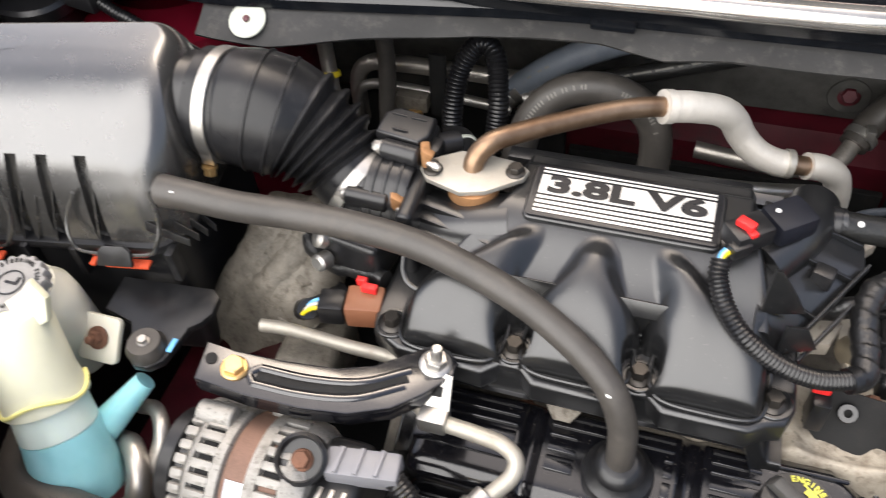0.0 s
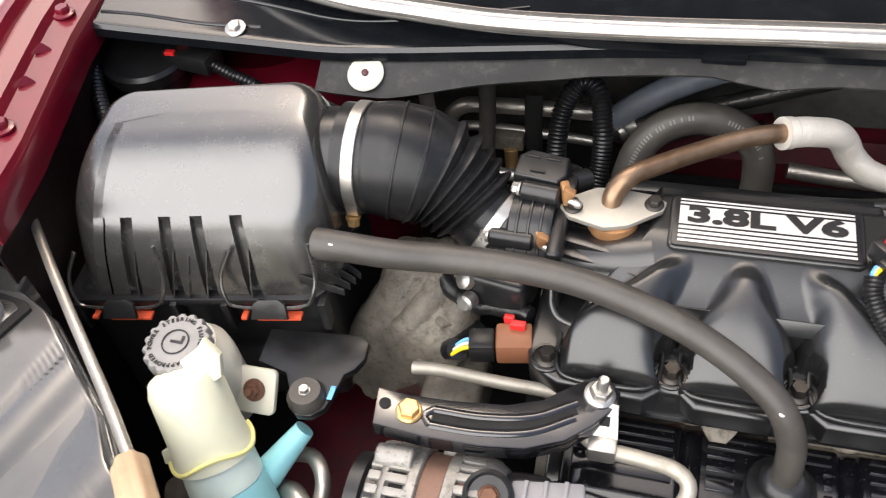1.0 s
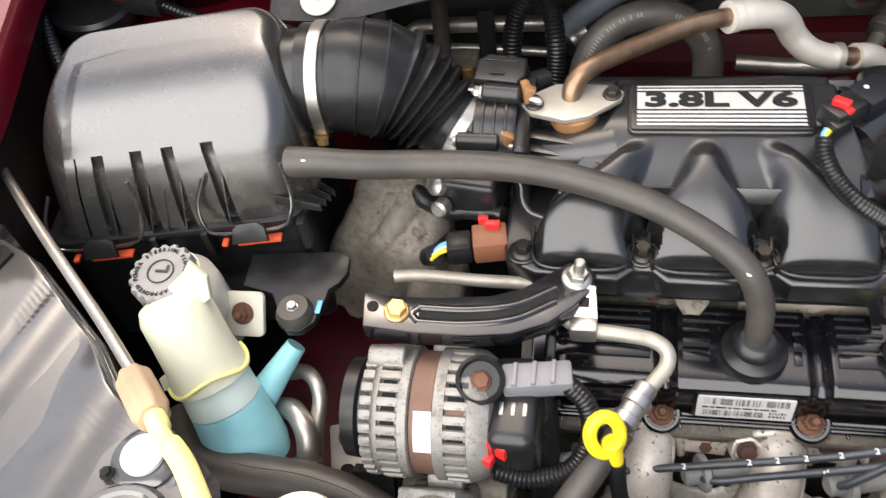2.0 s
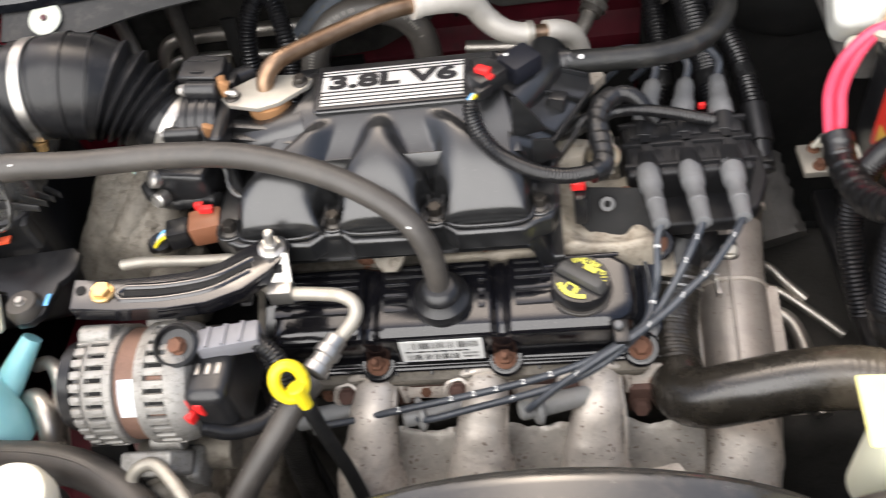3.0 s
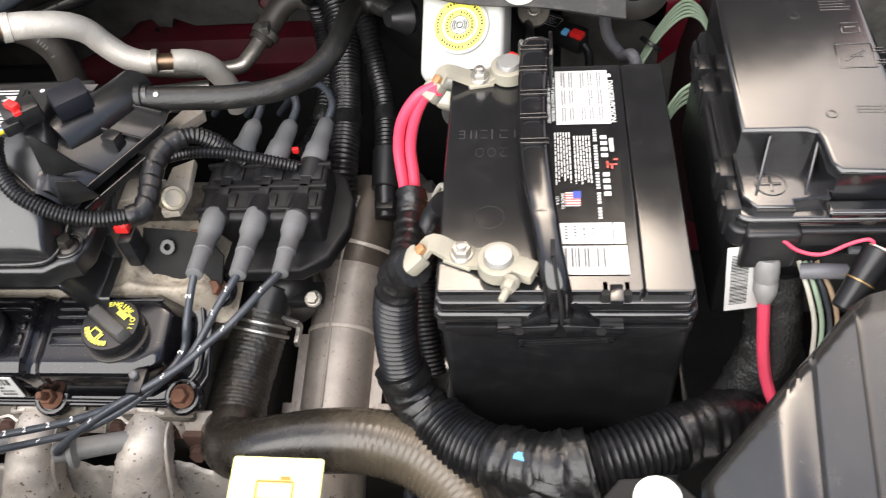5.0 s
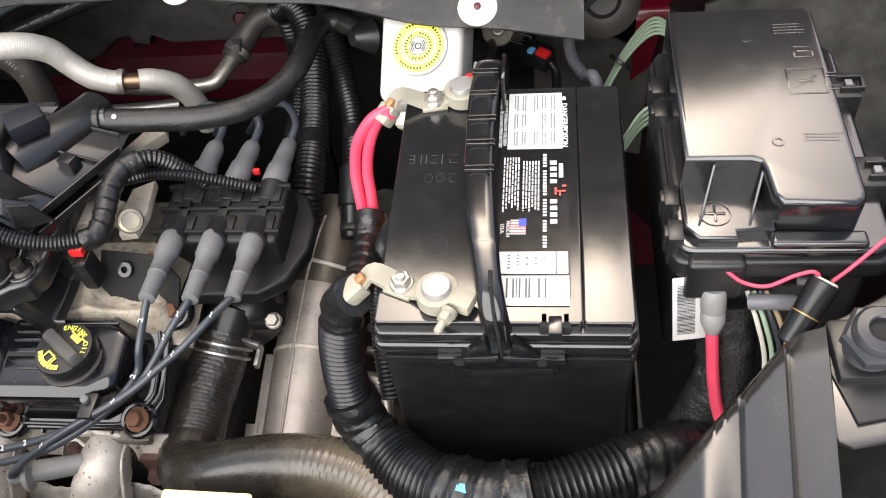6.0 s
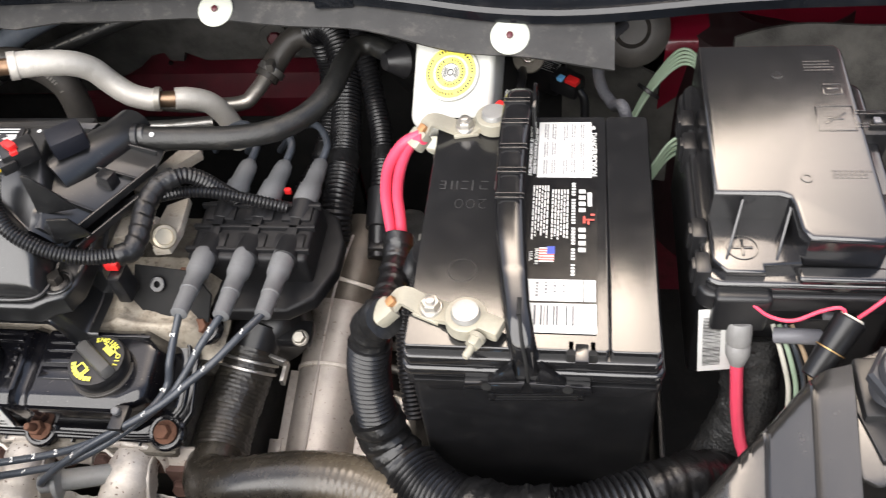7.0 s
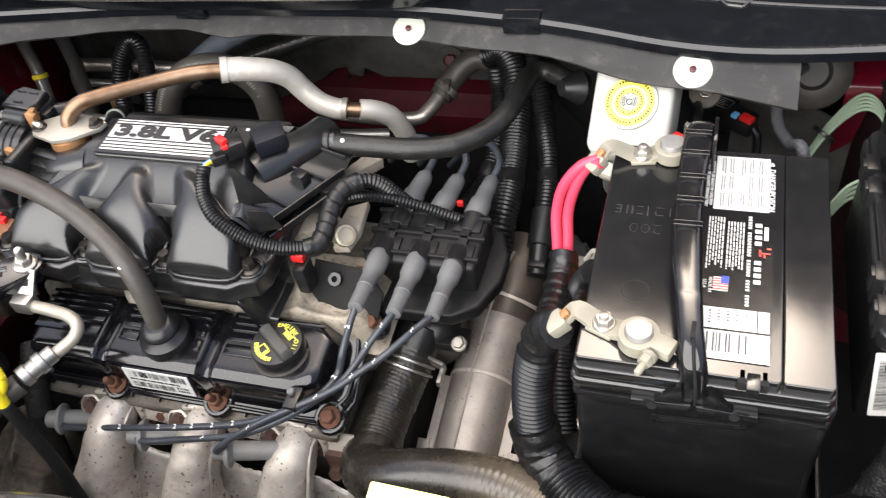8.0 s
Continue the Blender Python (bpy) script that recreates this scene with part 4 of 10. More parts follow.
def headlamp_left():
    t = thing("headlamp_housing", "headlamp housing with adjuster and white cap, plastic lightened for sky glare", "headlamp", (-0.46, 0.03, 0.80))
    edge = [(-0.553, 0.140), (-0.549, 0.126), (-0.504, 0.106), (-0.428, 0.043), (-0.398, 0.008), (-0.375, -0.010), (-0.335, -0.030), (-0.325, -0.06)]
    poly = [(-0.62, 0.155)] + edge + [(-0.35, -0.12), (-0.45, -0.16), (-0.60, -0.10), (-0.66, 0.05)]

    def rise(x, y):
        return 0.06 * max(0.0, -0.44 - x) - 0.02 * max(0.0, -y)

    def lift(b):
        for v in b.verts:
            v.co.z += rise(v.co.x, v.co.y)
        return b
    part("shell", lift(prism(poly, 0.05, axes((0, 0, 0.812), (1, 0, 0), (0, 1, 0)), 0.004, 3)), LAMPLIT, t)
    # formed skin: broad panels that fall off in long steps
    ex, ey = [p[0] for p in edge][::-1], [p[1] for p in edge][::-1]

    def skin(u, v):
        y = -0.155 + 0.272 * v
        far = float(np.interp(y, ey, ex)) - 0.003
        if y < -0.05:
            far = -0.332 - 0.6 * (-0.05 - y)
        x = -0.640 + (far + 0.640) * u
        p = x - 0.22 * y
        h = 0.0075 * (1 - sstep(-0.482, -0.458, p)) + 0.0075 * sstep(-0.455, -0.408, p) - 0.0085 * sstep(-0.404, -0.376, p) - 0.0022 * math.exp(-((p + 0.497) / 0.0035) ** 2)
        return Vector((x, y, 0.8635 + rise(x, y) + h - 0.004 * (1 - min(1.0, (1 - u) / 0.03)) ** 2))
    part("skin", sheet(skin, 120, 60, 0.002), LAMPLIT, t, "formed panel with long steps, lightened for sky glare", angle=50)
    part("recess", lift(prism([(-0.600, 0.118), (-0.528, 0.110), (-0.519, 0.104), (-0.532, 0.062), (-0.610, 0.060)], 0.004, axes((0, 0, 0.8705), (1, 0, 0), (0, 1, 0)), 0.0015)), DULL, t, "dark recess round the adjuster")
    part("recess_floor", lift(prism([(-0.596, 0.112), (-0.532, 0.105), (-0.526, 0.101), (-0.537, 0.067), (-0.606, 0.065)], 0.004, axes((0, 0, 0.8725), (1, 0, 0), (0, 1, 0)), 0.0015)), LAMPLIT, t)
    part("adjuster", hex_bolt((-0.548, 0.088, 0.882), (0, 0, 1), 0.0125, 0.022, 1.3), GREYCON, t, "grey adjuster nut")
    part("cap", lathe([(0.0135, 0), (0.0135, 0.003), (0.011, 0.004), (0.002, 0.0036)], (-0.364, -0.037, 0.866), (0, 0, 1), 32), WHITE, t, "white round cap")
    part("cap_seat", lathe([(0.022, -0.01), (0.022, 0.001), (0.020, 0.0025), (0.010, 0.003)], (-0.364, -0.037, 0.8625), (0, 0, 1), 32), LAMPLIT, t)
    part("bulb_cover", lathe([(0.036, -0.01), (0.036, 0.004), (0.033, 0.007), (0.030, 0.0072), (0.028, 0.005), (0.02, 0.006)], (-0.362, -0.090, 0.862), (0, 0, 1), 36), LAMPLIT, t)
    part("screw", hex_bolt((-0.383, -0.050, 0.866), (0, 0, 1), 0.0035, 0.004, 1.3), DULL, t, "dark screw")


headlamp_left()


def strut_cap():
    t = thing("speed_control_module", "round black cap with connector behind the air box", "module", (-0.575, 0.400, 0.85))
    part("body", lathe([(0.034, -0.10), (0.036, -0.01), (0.042, -0.004), (0.043, 0.008), (0.040, 0.012), (0.037, 0.011), (0.008, 0.010)], (-0.582, 0.402, 0.880), (0.1, -0.1, 1), 40), PLASTIC, t)
    c = part("connector", box((-0.528, 0.400, 0.888), (0.052, 0.026, 0.018), 0.003, m=Matrix.Rotation(radians(-12), 3, "Z")), PLASTIC, t, "black connector")
    part("lock", box((-0.541, 0.408, 0.900), (0.012, 0.006, 0.004), 0.001), REDTAB, c, "red locking tab")
    part("lock", box((-0.545, 0.392, 0.897), (0.010, 0.006, 0.004), 0.001), REDTAB, c, "red locking tab")
    part("lead", sweep([(-0.503, 0.393, 0.885), (-0.485, 0.388, 0.880), (-0.465, 0.384, 0.875), (-0.44, 0.38, 0.862), (-0.41, 0.375, 0.84)], 0.006, 12, 0.004, corr=(0.004, 0.001)), LOOM, t)
    w = sweep([(-0.60, 0.520, 0.93), (-0.622, 0.455, 0.912), (-0.630, 0.405, 0.900), (-0.606, 0.352, 0.885), (-0.570, 0.305, 0.86), (-0.555, 0.29, 0.80)], 0.0075, 14, 0.004, corr=(0.0045, 0.0012))
    solo("wire_loom", w, LOOM, "black corrugated loom beside the fender", "wire loom")


strut_cap()

# ---- engine: intake manifold and badge ----
LOBES = (-0.112, -0.025, 0.062)
GAPS = (-0.067, 0.018)


def manifold_z(x, y):
    """Height of the moulded upper manifold: plenum, front slope, three round runners that fan out from it."""
    left = -0.163 + 0.052 * sstep(0.18, 0.29, y)
    right = 0.112 - 0.020 * sstep(0.20, 0.30, y)
    z = 0.811 + 0.0270 * sstep(0.2072, 0.2092, y) + 0.0250 * sstep(0.196, 0.270, y)
    rise = max(0.0, min(1.0, (0.243 - y) / 0.0815))
    crest = 0.0498 - 0.012 * sstep(0.230, 0.258, y)
    s = sstep(0.180, 0.265, y)
    for c, lean in zip(LOBES, (0.046, 0.001, -0.044)):
        hw = 0.0398 - 0.0045 * rise ** 6 - 0.0125 * sstep(0.198, 0.232, y) - 0.0095 * sstep(0.225, 0.275, y)
        q = abs(x - c - lean * s) / hw
        if q < 1 and rise < 1:
            up = sstep(0.185, 0.235, y)
            lobe = 0.811 + crest * (1 - rise ** 1.7) ** 0.66 * (1 - q ** (3.6 - 1.4 * up)) ** (0.50 + 0.36 * up)
            k = 0.0005 + 0.0095 * sstep(0.209, 0.225, y)
            h = max(k - abs(z - lobe), 0.0) / k
            z = max(z, lobe) + h * h * k / 4
    for g in GAPS:
        # bolt pocket stays clear of the ledge
        if math.hypot(x - g, (y - 0.180) * 0.8) < 0.013 and y < 0.205:
            z = min(z, 0.806)
    z -= 0.055 * (1 - sstep(left, left + 0.024, x))
    z -= 0.055 * sstep(right - 0.022, right, x)
    z -= 0.012 * sstep(0.302, 0.318, y) + 0.030 * sstep(0.325, 0.345, y)
    z -= 0.030 * (1 - sstep(0.160, 0.1665, y))
    return z


def upper_manifold():
    t = thing("intake_manifold", "satin black plastic upper intake manifold with three runners", "intake manifold", (-0.02, 0.25, 0.76))

    def fn(u, v):
        x, y = -0.172 + 0.292 * u, 0.157 + 0.190 * v
        return Vector((x, y, manifold_z(x, y)))
    part("plenum", sheet(fn, 240, 170), SATIN, t, angle=60)
    # scalloped flange under the runners
    poly = [(-0.170, 0.30), (-0.172, 0.185), (-0.168, 0.170), (-0.158, 0.164), (-0.146, 0.158), (-0.085, 0.154), (-0.074, 0.164), (-0.060, 0.164), (-0.050, 0.154), (0.002, 0.153), (0.011, 0.164), (0.025, 0.164),
            (0.036, 0.155), (0.090, 0.155), (0.100, 0.162), (0.112, 0.166), (0.118, 0.180), (0.116, 0.30)]
    part("flange", prism(poly, 0.022, axes((0, 0, 0.785), (1, 0, 0), (0, 1, 0)), 0.004, 3), SATIN, t)
    # thin moulded bead round the foot of each runner
    for c in LOBES:
        foot = [(c - 0.037, 0.198, 0.8125), (c - 0.0375, 0.180, 0.8105), (c - 0.033, 0.1655, 0.8095), (c - 0.022, 0.1605, 0.8095), (c, 0.1595, 0.8095), (c + 0.022, 0.1605, 0.8095), (c + 0.033, 0.1655, 0.8095), (c + 0.0375, 0.180, 0.8105), (c + 0.037, 0.198, 0.8125)]
        part("bead", sweep(foot, 0.0016, 8, 0.004), SATIN, t)
    for x, y in ((-0.156, 0.177), (-0.067, 0.178), (0.018, 0.178), (0.103, 0.180)):
        part("bolt", hex_bolt((x, y, 0.806), (0, 0, 1), 0.0062, 0.011, 1.45), DARKSTEEL, t, "dark flange bolt")
        part("pocket_rim", ring((x, y, 0.803), (0, 0, 1), 0.0105, 0.0128, 0.006, 28), SATIN, t)
    # ledge fins over the bolt pockets
    for g in GAPS:
        poly = [(-0.0255, 0.0), (0.0255, 0.0), (0.0150, -0.012), (-0.0150, -0.012)]
        part("ledge", prism(poly, 0.0020, axes((g + 0.002, 0.2115, 0.8460), (1, 0, 0), (0, 0.45, 0.89)), 0.0004), SATIN, t)
    # right shoulder, neck and fins
    part("shoulder", sweep([(0.080, 0.265, 0.838), (0.098, 0.290, 0.838), (0.112, 0.318, 0.834), (0.118, 0.345, 0.828)], lambda f: 0.022 - 0.004 * f, 24, 0.004, flat=0.9), SATIN, t)
    def flank(u, v):
        y = 0.206 + 0.130 * v
        far = 0.103 + 0.60 * min(y - 0.206, 0.085)
        x = 0.082 + (far - 0.082) * u
        return Vector((x, y, 0.8470 - 0.024 * u ** 1.4 - 0.006 * (1 - sstep(0.0, 0.12, v)) - 0.010 * sstep(0.85, 1.0, v)))
    part("flank", sheet(flank, 24, 40, 0.003), SATIN, t, "sloping flank of the plenum")
    for k, (dx, z, tall) in enumerate(((0.0, 0.8215, 0.0085), (0.0095, 0.8130, 0.0080))):
        part("rail", prism([(0, 0), (0.100, 0), (0.100, tall * 0.8), (0, tall)], 0.0022, axes((0.103 + dx, 0.208, z), (0.515, 0.857, 0.02), (0, 0, 1)), 0.0006), SATIN, t, "thin moulded rail")
    for v in (0.25, 0.55, 0.80):
        a, b = flank(0.25, v), flank(0.95, v)
        part("cross_rib", box((a + b) / 2 + Vector((0, 0, 0.002)), ((b - a).length, 0.0022, 0.006), 0.0006, m=Matrix.Rotation(math.atan2(a.z - b.z, b.x - a.x), 3, "Y")), SATIN, t)
    part("gusset", prism([(0, -0.004), (0.030, -0.006), (0.022, 0.010), (0.008, 0.034), (0.003, 0.036)], 0.003, axes((0.084, 0.224, 0.846), (1, 0.35, 0), (0, 0.1, 1)), 0.001), SATIN, t, "tall shark-fin gusset")
    part("gusset", prism([(0, -0.010), (0.028, -0.012), (0.018, 0.010), (0.003, 0.016)], 0.003, axes((0.098, 0.208, 0.835), (1, 0.5, 0), (0, 0.1, 1)), 0.001), SATIN, t)
    for k in (1,):
        part("block", box((0.112 + 0.012 * k, 0.235 + 0.034 * k, 0.836), (0.014, 0.012, 0.014), 0.002, m=Matrix.Rotation(radians(-20), 3, "Z")), PLASTIC, t)
    part("spigot", cyl((0.112, 0.322, 0.834), (0.138, 0.326, 0.833), 0.0105, n=24), SATIN, t)
    part("rear_rail", box((-0.02, 0.350, 0.818), (0.19, 0.014, 0.020), 0.003), SATIN, t)
    for x in (-0.055, 0.0, 0.045, 0.075):
        part("rear_lug", prism([(-0.020, 0), (0.020, 0), (0.014, -0.010), (-0.014, -0.010)], 0.008, axes((x, 0.333, 0.837), (1, 0, 0), (0, 1, 0.3)), 0.002), SATIN, t)
    # pad for the badge and the badge itself
    part("pad", prism(rounded(0.135, 0.052, 0.006), 0.005, axes((-0.0135, 0.2765, 0.8595), (1, 0, 0), (0, 1, 0.06)), 0.002, 3), SATIN, t)
    return t


DARKSTEEL = mat("dark_oiled_steel", (0.055, 0.05, 0.045), 0.38, metal=0.8, bump=0.2, dirt=0.4, dirt_col=(0.05, 0.04, 0.03))
manifold = upper_manifold()


def badge():
    m = axes((-0.0135, 0.2760, 0.8648), (1, 0, 0), (0, 1, 0.06))
    t = thing("badge_plate", "silver and black badge plate reading 3.8L V6", "badge", (-0.0135, 0.276, 0.8648))
    part("plate", prism(rounded(0.130, 0.0475, 0.003), 0.0012, m, 0.0004), BADGEBLACK, t)
    up = m @ Matrix.Translation((0, 0, 0.0016))
    rows = [(0, 0.0205, 0.121, 0.0016), (0, 0.0172, 0.121, 0.0020), (0, 0.0055, 0.121, 0.0178), (0, -0.0065, 0.121, 0.0026), (0, -0.0108, 0.121, 0.0026), (0, -0.0150, 0.121, 0.0024), (0, -0.0190, 0.121, 0.0022)]
    part("stripes", bars(rows, up, 0.0), PLATEGREY, t, "silver stripes")
    part("lettering", lettering("3.8L V6", 0.0205, up @ Matrix.Translation((0, 0.0055, 0.0006)), 0.0003, 0.0009, 1.75), BADGEBLACK, t, "black bold lettering")


badge()


def throttle_body():
    t = thing("throttle", "black throttle body with motor housing and connector", "throttle body", (-0.18, 0.27, 0.80))
    part("bore", lathe([(0.0300, 0), (0.0318, 0.002), (0.0318, 0.010), (0.0345, 0.012), (0.0345, 0.040), (0.0330, 0.044)], (-0.209, 0.271, 0.838), (1, -0.02, 0.0), 44), PLASTIC, t, "ribbed bore")
    for k in range(3):
        part("rib", ring((-0.192 + 0.009 * k, 0.271, 0.838), (1, -0.02, 0), 0.0340, 0.0362, 0.0022, 44), PLASTIC, t)
    part("flange", box((-0.160, 0.266, 0.832), (0.012, 0.082, 0.070), 0.005, 3), PLASTIC, t)
    part("runner", sweep([(-0.170, 0.262, 0.832), (-0.145, 0.258, 0.832), (-0.118, 0.255, 0.838), (-0.09, 0.26, 0.842)], 0.026, 28, 0.004, flat=0.75), SATIN, t)
    # moulded bars that carry the fixing screws
    for a, b in (((-0.193, 0.2805, 0.8765), (-0.162, 0.2765, 0.8765)), ((-0.212, 0.2475, 0.8560), (-0.177, 0.2460, 0.8560))):
        a, b = Vector(a), Vector(b)
        bar = part("screw_boss", cyl(a, b, 0.0078, n=22, bev=0.002), PLASTIC, t, "round moulded boss")
        part("web", box((a + b) / 2 - Vector((0, 0, 0.008)), ((b - a).length, 0.011, 0.014), 0.002), PLASTIC, bar)
        part("screw", hex_bolt(a, a - b, 0.0046, 0.007, 1.25), STEEL, t, "bright screw head")
        clip = part("clip_nut", box(b + Vector((0.004, 0.002, 0.002)), (0.007, 0.015, 0.014), 0.002, m=Matrix.Rotation(radians(20), 3, "Z")), RUSTBRASS, t, "tarnished copper clip nut")
        part("tongue", box(b + Vector((0.007, -0.002, 0.008)), (0.009, 0.006, 0.004), 0.001, m=Matrix.Rotation(radians(25), 3, "Y")), RUSTBRASS, clip)
        part("screw_tip", lathe([(0.0032, 0), (0.0034, 0.002), (0.0034, 0.009), (0.0022, 0.011)], b + Vector((0.006, -0.002, -0.001)), (1, -0.35, -0.1), 14), STEEL, t, "bright screw tip")
    # motor cover with faceted lid, ribs and catches
    mz = Matrix.Rotation(radians(-6), 3, "Z")
    part("motor", box((-0.180, 0.300, 0.866), (0.040, 0.034, 0.022), 0.004, 3, m=mz), PLASTIC, t)
    lid = part("motor_lid", prism([(-0.019, -0.013), (0.016, -0.015), (0.021, -0.006), (0.019, 0.013), (-0.012, 0.016), (-0.020, 0.008)], 0.009, axes((-0.180, 0.300, 0.8765), (1, -0.1, 0), (0.1, 1, 0.05)), 0.0025, 3), PLASTIC, t, "faceted lid")
    for x, y in ((-0.188, 0.308), (-0.172, 0.306), (-0.182, 0.292)):
        part("rib", box((x, y, 0.8862), (0.012, 0.0016, 0.0016), 0.0004, m=mz), PLASTIC, lid)
    part("catch", box((-0.158, 0.296, 0.868), (0.012, 0.016, 0.012), 0.003, m=mz), PLASTIC, t)
    part("socket", cyl((-0.160, 0.306, 0.862), (-0.146, 0.318, 0.858), 0.0095, n=20), PLASTIC, t, "round socket")
    # stepped deck beside the pale flange
    for k, (y, z, w) in enumerate(((0.2520, 0.8520, 0.062), (0.2425, 0.8465, 0.070), (0.2330, 0.8400, 0.074))):
        part("deck_step", box((-0.134 + 0.003 * k, y, z), (w, 0.0105, 0.008), 0.002, m=Matrix.Rotation(radians(-13), 3, "Z")), SATIN, t)
    part("gasket_rim", sweep([(-0.166, 0.225, 0.842), (-0.160, 0.222, 0.834), (-0.158, 0.212, 0.826), (-0.152, 0.204, 0.822), (-0.140, 0.200, 0.820)], 0.0022, 8, 0.003), SATIN, t, "moulded rim")


RUSTBRASS = mat("tarnished_fitting", (0.42, 0.22, 0.10), 0.5, metal=0.5, var=0.4, bump=0.4, dirt=0.5, dirt_col=(0.18, 0.10, 0.05))
throttle_body()


def egr_tube():
    t = thing("egr_tube", "heat-tinted recirculation tube with pale flange and foil sleeves", "pipe", (-0.124, 0.28, 0.855))
    poly = [(-0.162, 0.274), (-0.158, 0.284), (-0.137, 0.298), (-0.120, 0.299), (-0.094, 0.296), (-0.084, 0.289), (-0.086, 0.280), (-0.110, 0.261), (-0.127, 0.256), (-0.154, 0.264)]
    part("flange", prism(poly, 0.0045, axes((0, 0, 0.8650), (1, 0, 0), (0, 1, 0)), 0.001), PLATEMETAL, t, "pale lozenge flange plate")
    part("boss", lathe([(0.017, 0), (0.019, 0.004), (0.018, 0.012), (0.012, 0.013)], (-0.122, 0.274, 0.852), (0, 0, 1), 30), RUSTBRASS, t)
    for x, y in ((-0.152, 0.274), (-0.093, 0.285)):
        part("bolt", hex_bolt((x, y, 0.869), (0, 0, 1), 0.0055, 0.007, 1.35), DARKSTEEL, t, "dark flange bolt")
    pts = [(-0.124, 0.281, 0.860), (-0.1235, 0.287, 0.874), (-0.114, 0.298, 0.8825), (-0.096, 0.314, 0.8820), (-0.058, 0.345, 0.8770), (-0.024, 0.368, 0.8735), (0.002, 0.382, 0.8685), (0.02, 0.389, 0.863)]
    part("tube", sweep(pts, 0.0078, 22, 0.003), BRONZE, t, "bronze heat-tinted tube")
    pts = [(-0.002, 0.380, 0.8695), (0.018, 0.391, 0.8640), (0.040, 0.405, 0.853), (0.052, 0.415, 0.838), (0.062, 0.418, 0.820), (0.076, 0.417, 0.806), (0.092, 0.418, 0.798), (0.104, 0.420, 0.795)]
    part("sleeve", sweep(pts, lambda f: 0.0124 + (0.0010 if f < 0.05 else 0) - 0.001 * f, 26, corr=(0.0018, 0.00022), lump=0.03), SLEEVE, t, "silver foil heat sleeve")
    part("joint", cyl((0.103, 0.420, 0.7955), (0.122, 0.425, 0.792), 0.0082, n=22), BRONZE, t)
    part("ring_clip", ring((0.100, 0.419, 0.797), (0.95, 0.2, -0.2), 0.0108, 0.0122, 0.006, 26), PLATEMETAL, t)
    pts = [(0.118, 0.424, 0.793), (0.132, 0.430, 0.788), (0.145, 0.438, 0.775), (0.152, 0.444, 0.755), (0.155, 0.447, 0.735), (0.156, 0.448, 0.71)]
    part("sleeve", sweep(pts, 0.0114, 26, corr=(0.0018, 0.00022), lump=0.03), SLEEVE, t, "silver foil heat sleeve")


egr_tube()


def breather_hose():
    """Long moulded hose from the air box to the rocker cover."""
    t = thing("breather_hose", "long grey-black rubber breather hose over the manifold", "hose", (0.015, 0.13, 0.75))
    pts = [(-0.330, 0.197, 0.881), (-0.305, 0.196, 0.882), (-0.272, 0.199, 0.877), (-0.235, 0.206, 0.871), (-0.190, 0.208, 0.869), (-0.140, 0.203, 0.868), (-0.095, 0.192, 0.864), (-0.055, 0.179, 0.856), (-0.020, 0.163, 0.844),
           (0.002, 0.150, 0.830), (0.013, 0.141, 0.808), (0.016, 0.136, 0.785), (0.016, 0.132, 0.752)]
    part("hose", sweep(pts, lambda f: 0.0112 - 0.0016 * f + 0.0008 * math.exp(-(f / 0.04) ** 2), 26, 0.003), RUBBER, t)
    part("mark", box((-0.314, 0.1905, 0.8910), (0.0035, 0.0045, 0.001), 0.0003), WHITE, t, "white paint dot")
    part("mark", lathe([(0.0022, 0), (0.0022, 0.0008), (0.001, 0.001)], (0.0025, 0.1425, 0.8345), (0.2, -0.6, 0.8), 12), WHITE, t, "white paint dot")
    part("grommet", lathe([(0.0235, -0.014), (0.0245, 0.0), (0.0248, 0.004), (0.0235, 0.009), (0.0195, 0.012), (0.0170, 0.015), (0.0180, 0.018), (0.0165, 0.022), (0.0125, 0.025), (0.0115, 0.0255)], (0.0165, 0.1345, 0.7465), (0, -0.10, 1.0), 36), PLASTIC, t, "black rubber grommet")


breather_hose()


# ---- rocker cover, head, ignition leads, exhaust manifold ----
VC = Matrix(((1, 0, 0, 0), (0, 0.908, -0.419, 0.150), (0, 0.419, 0.908, 0.710), (0, 0, 0, 1)))


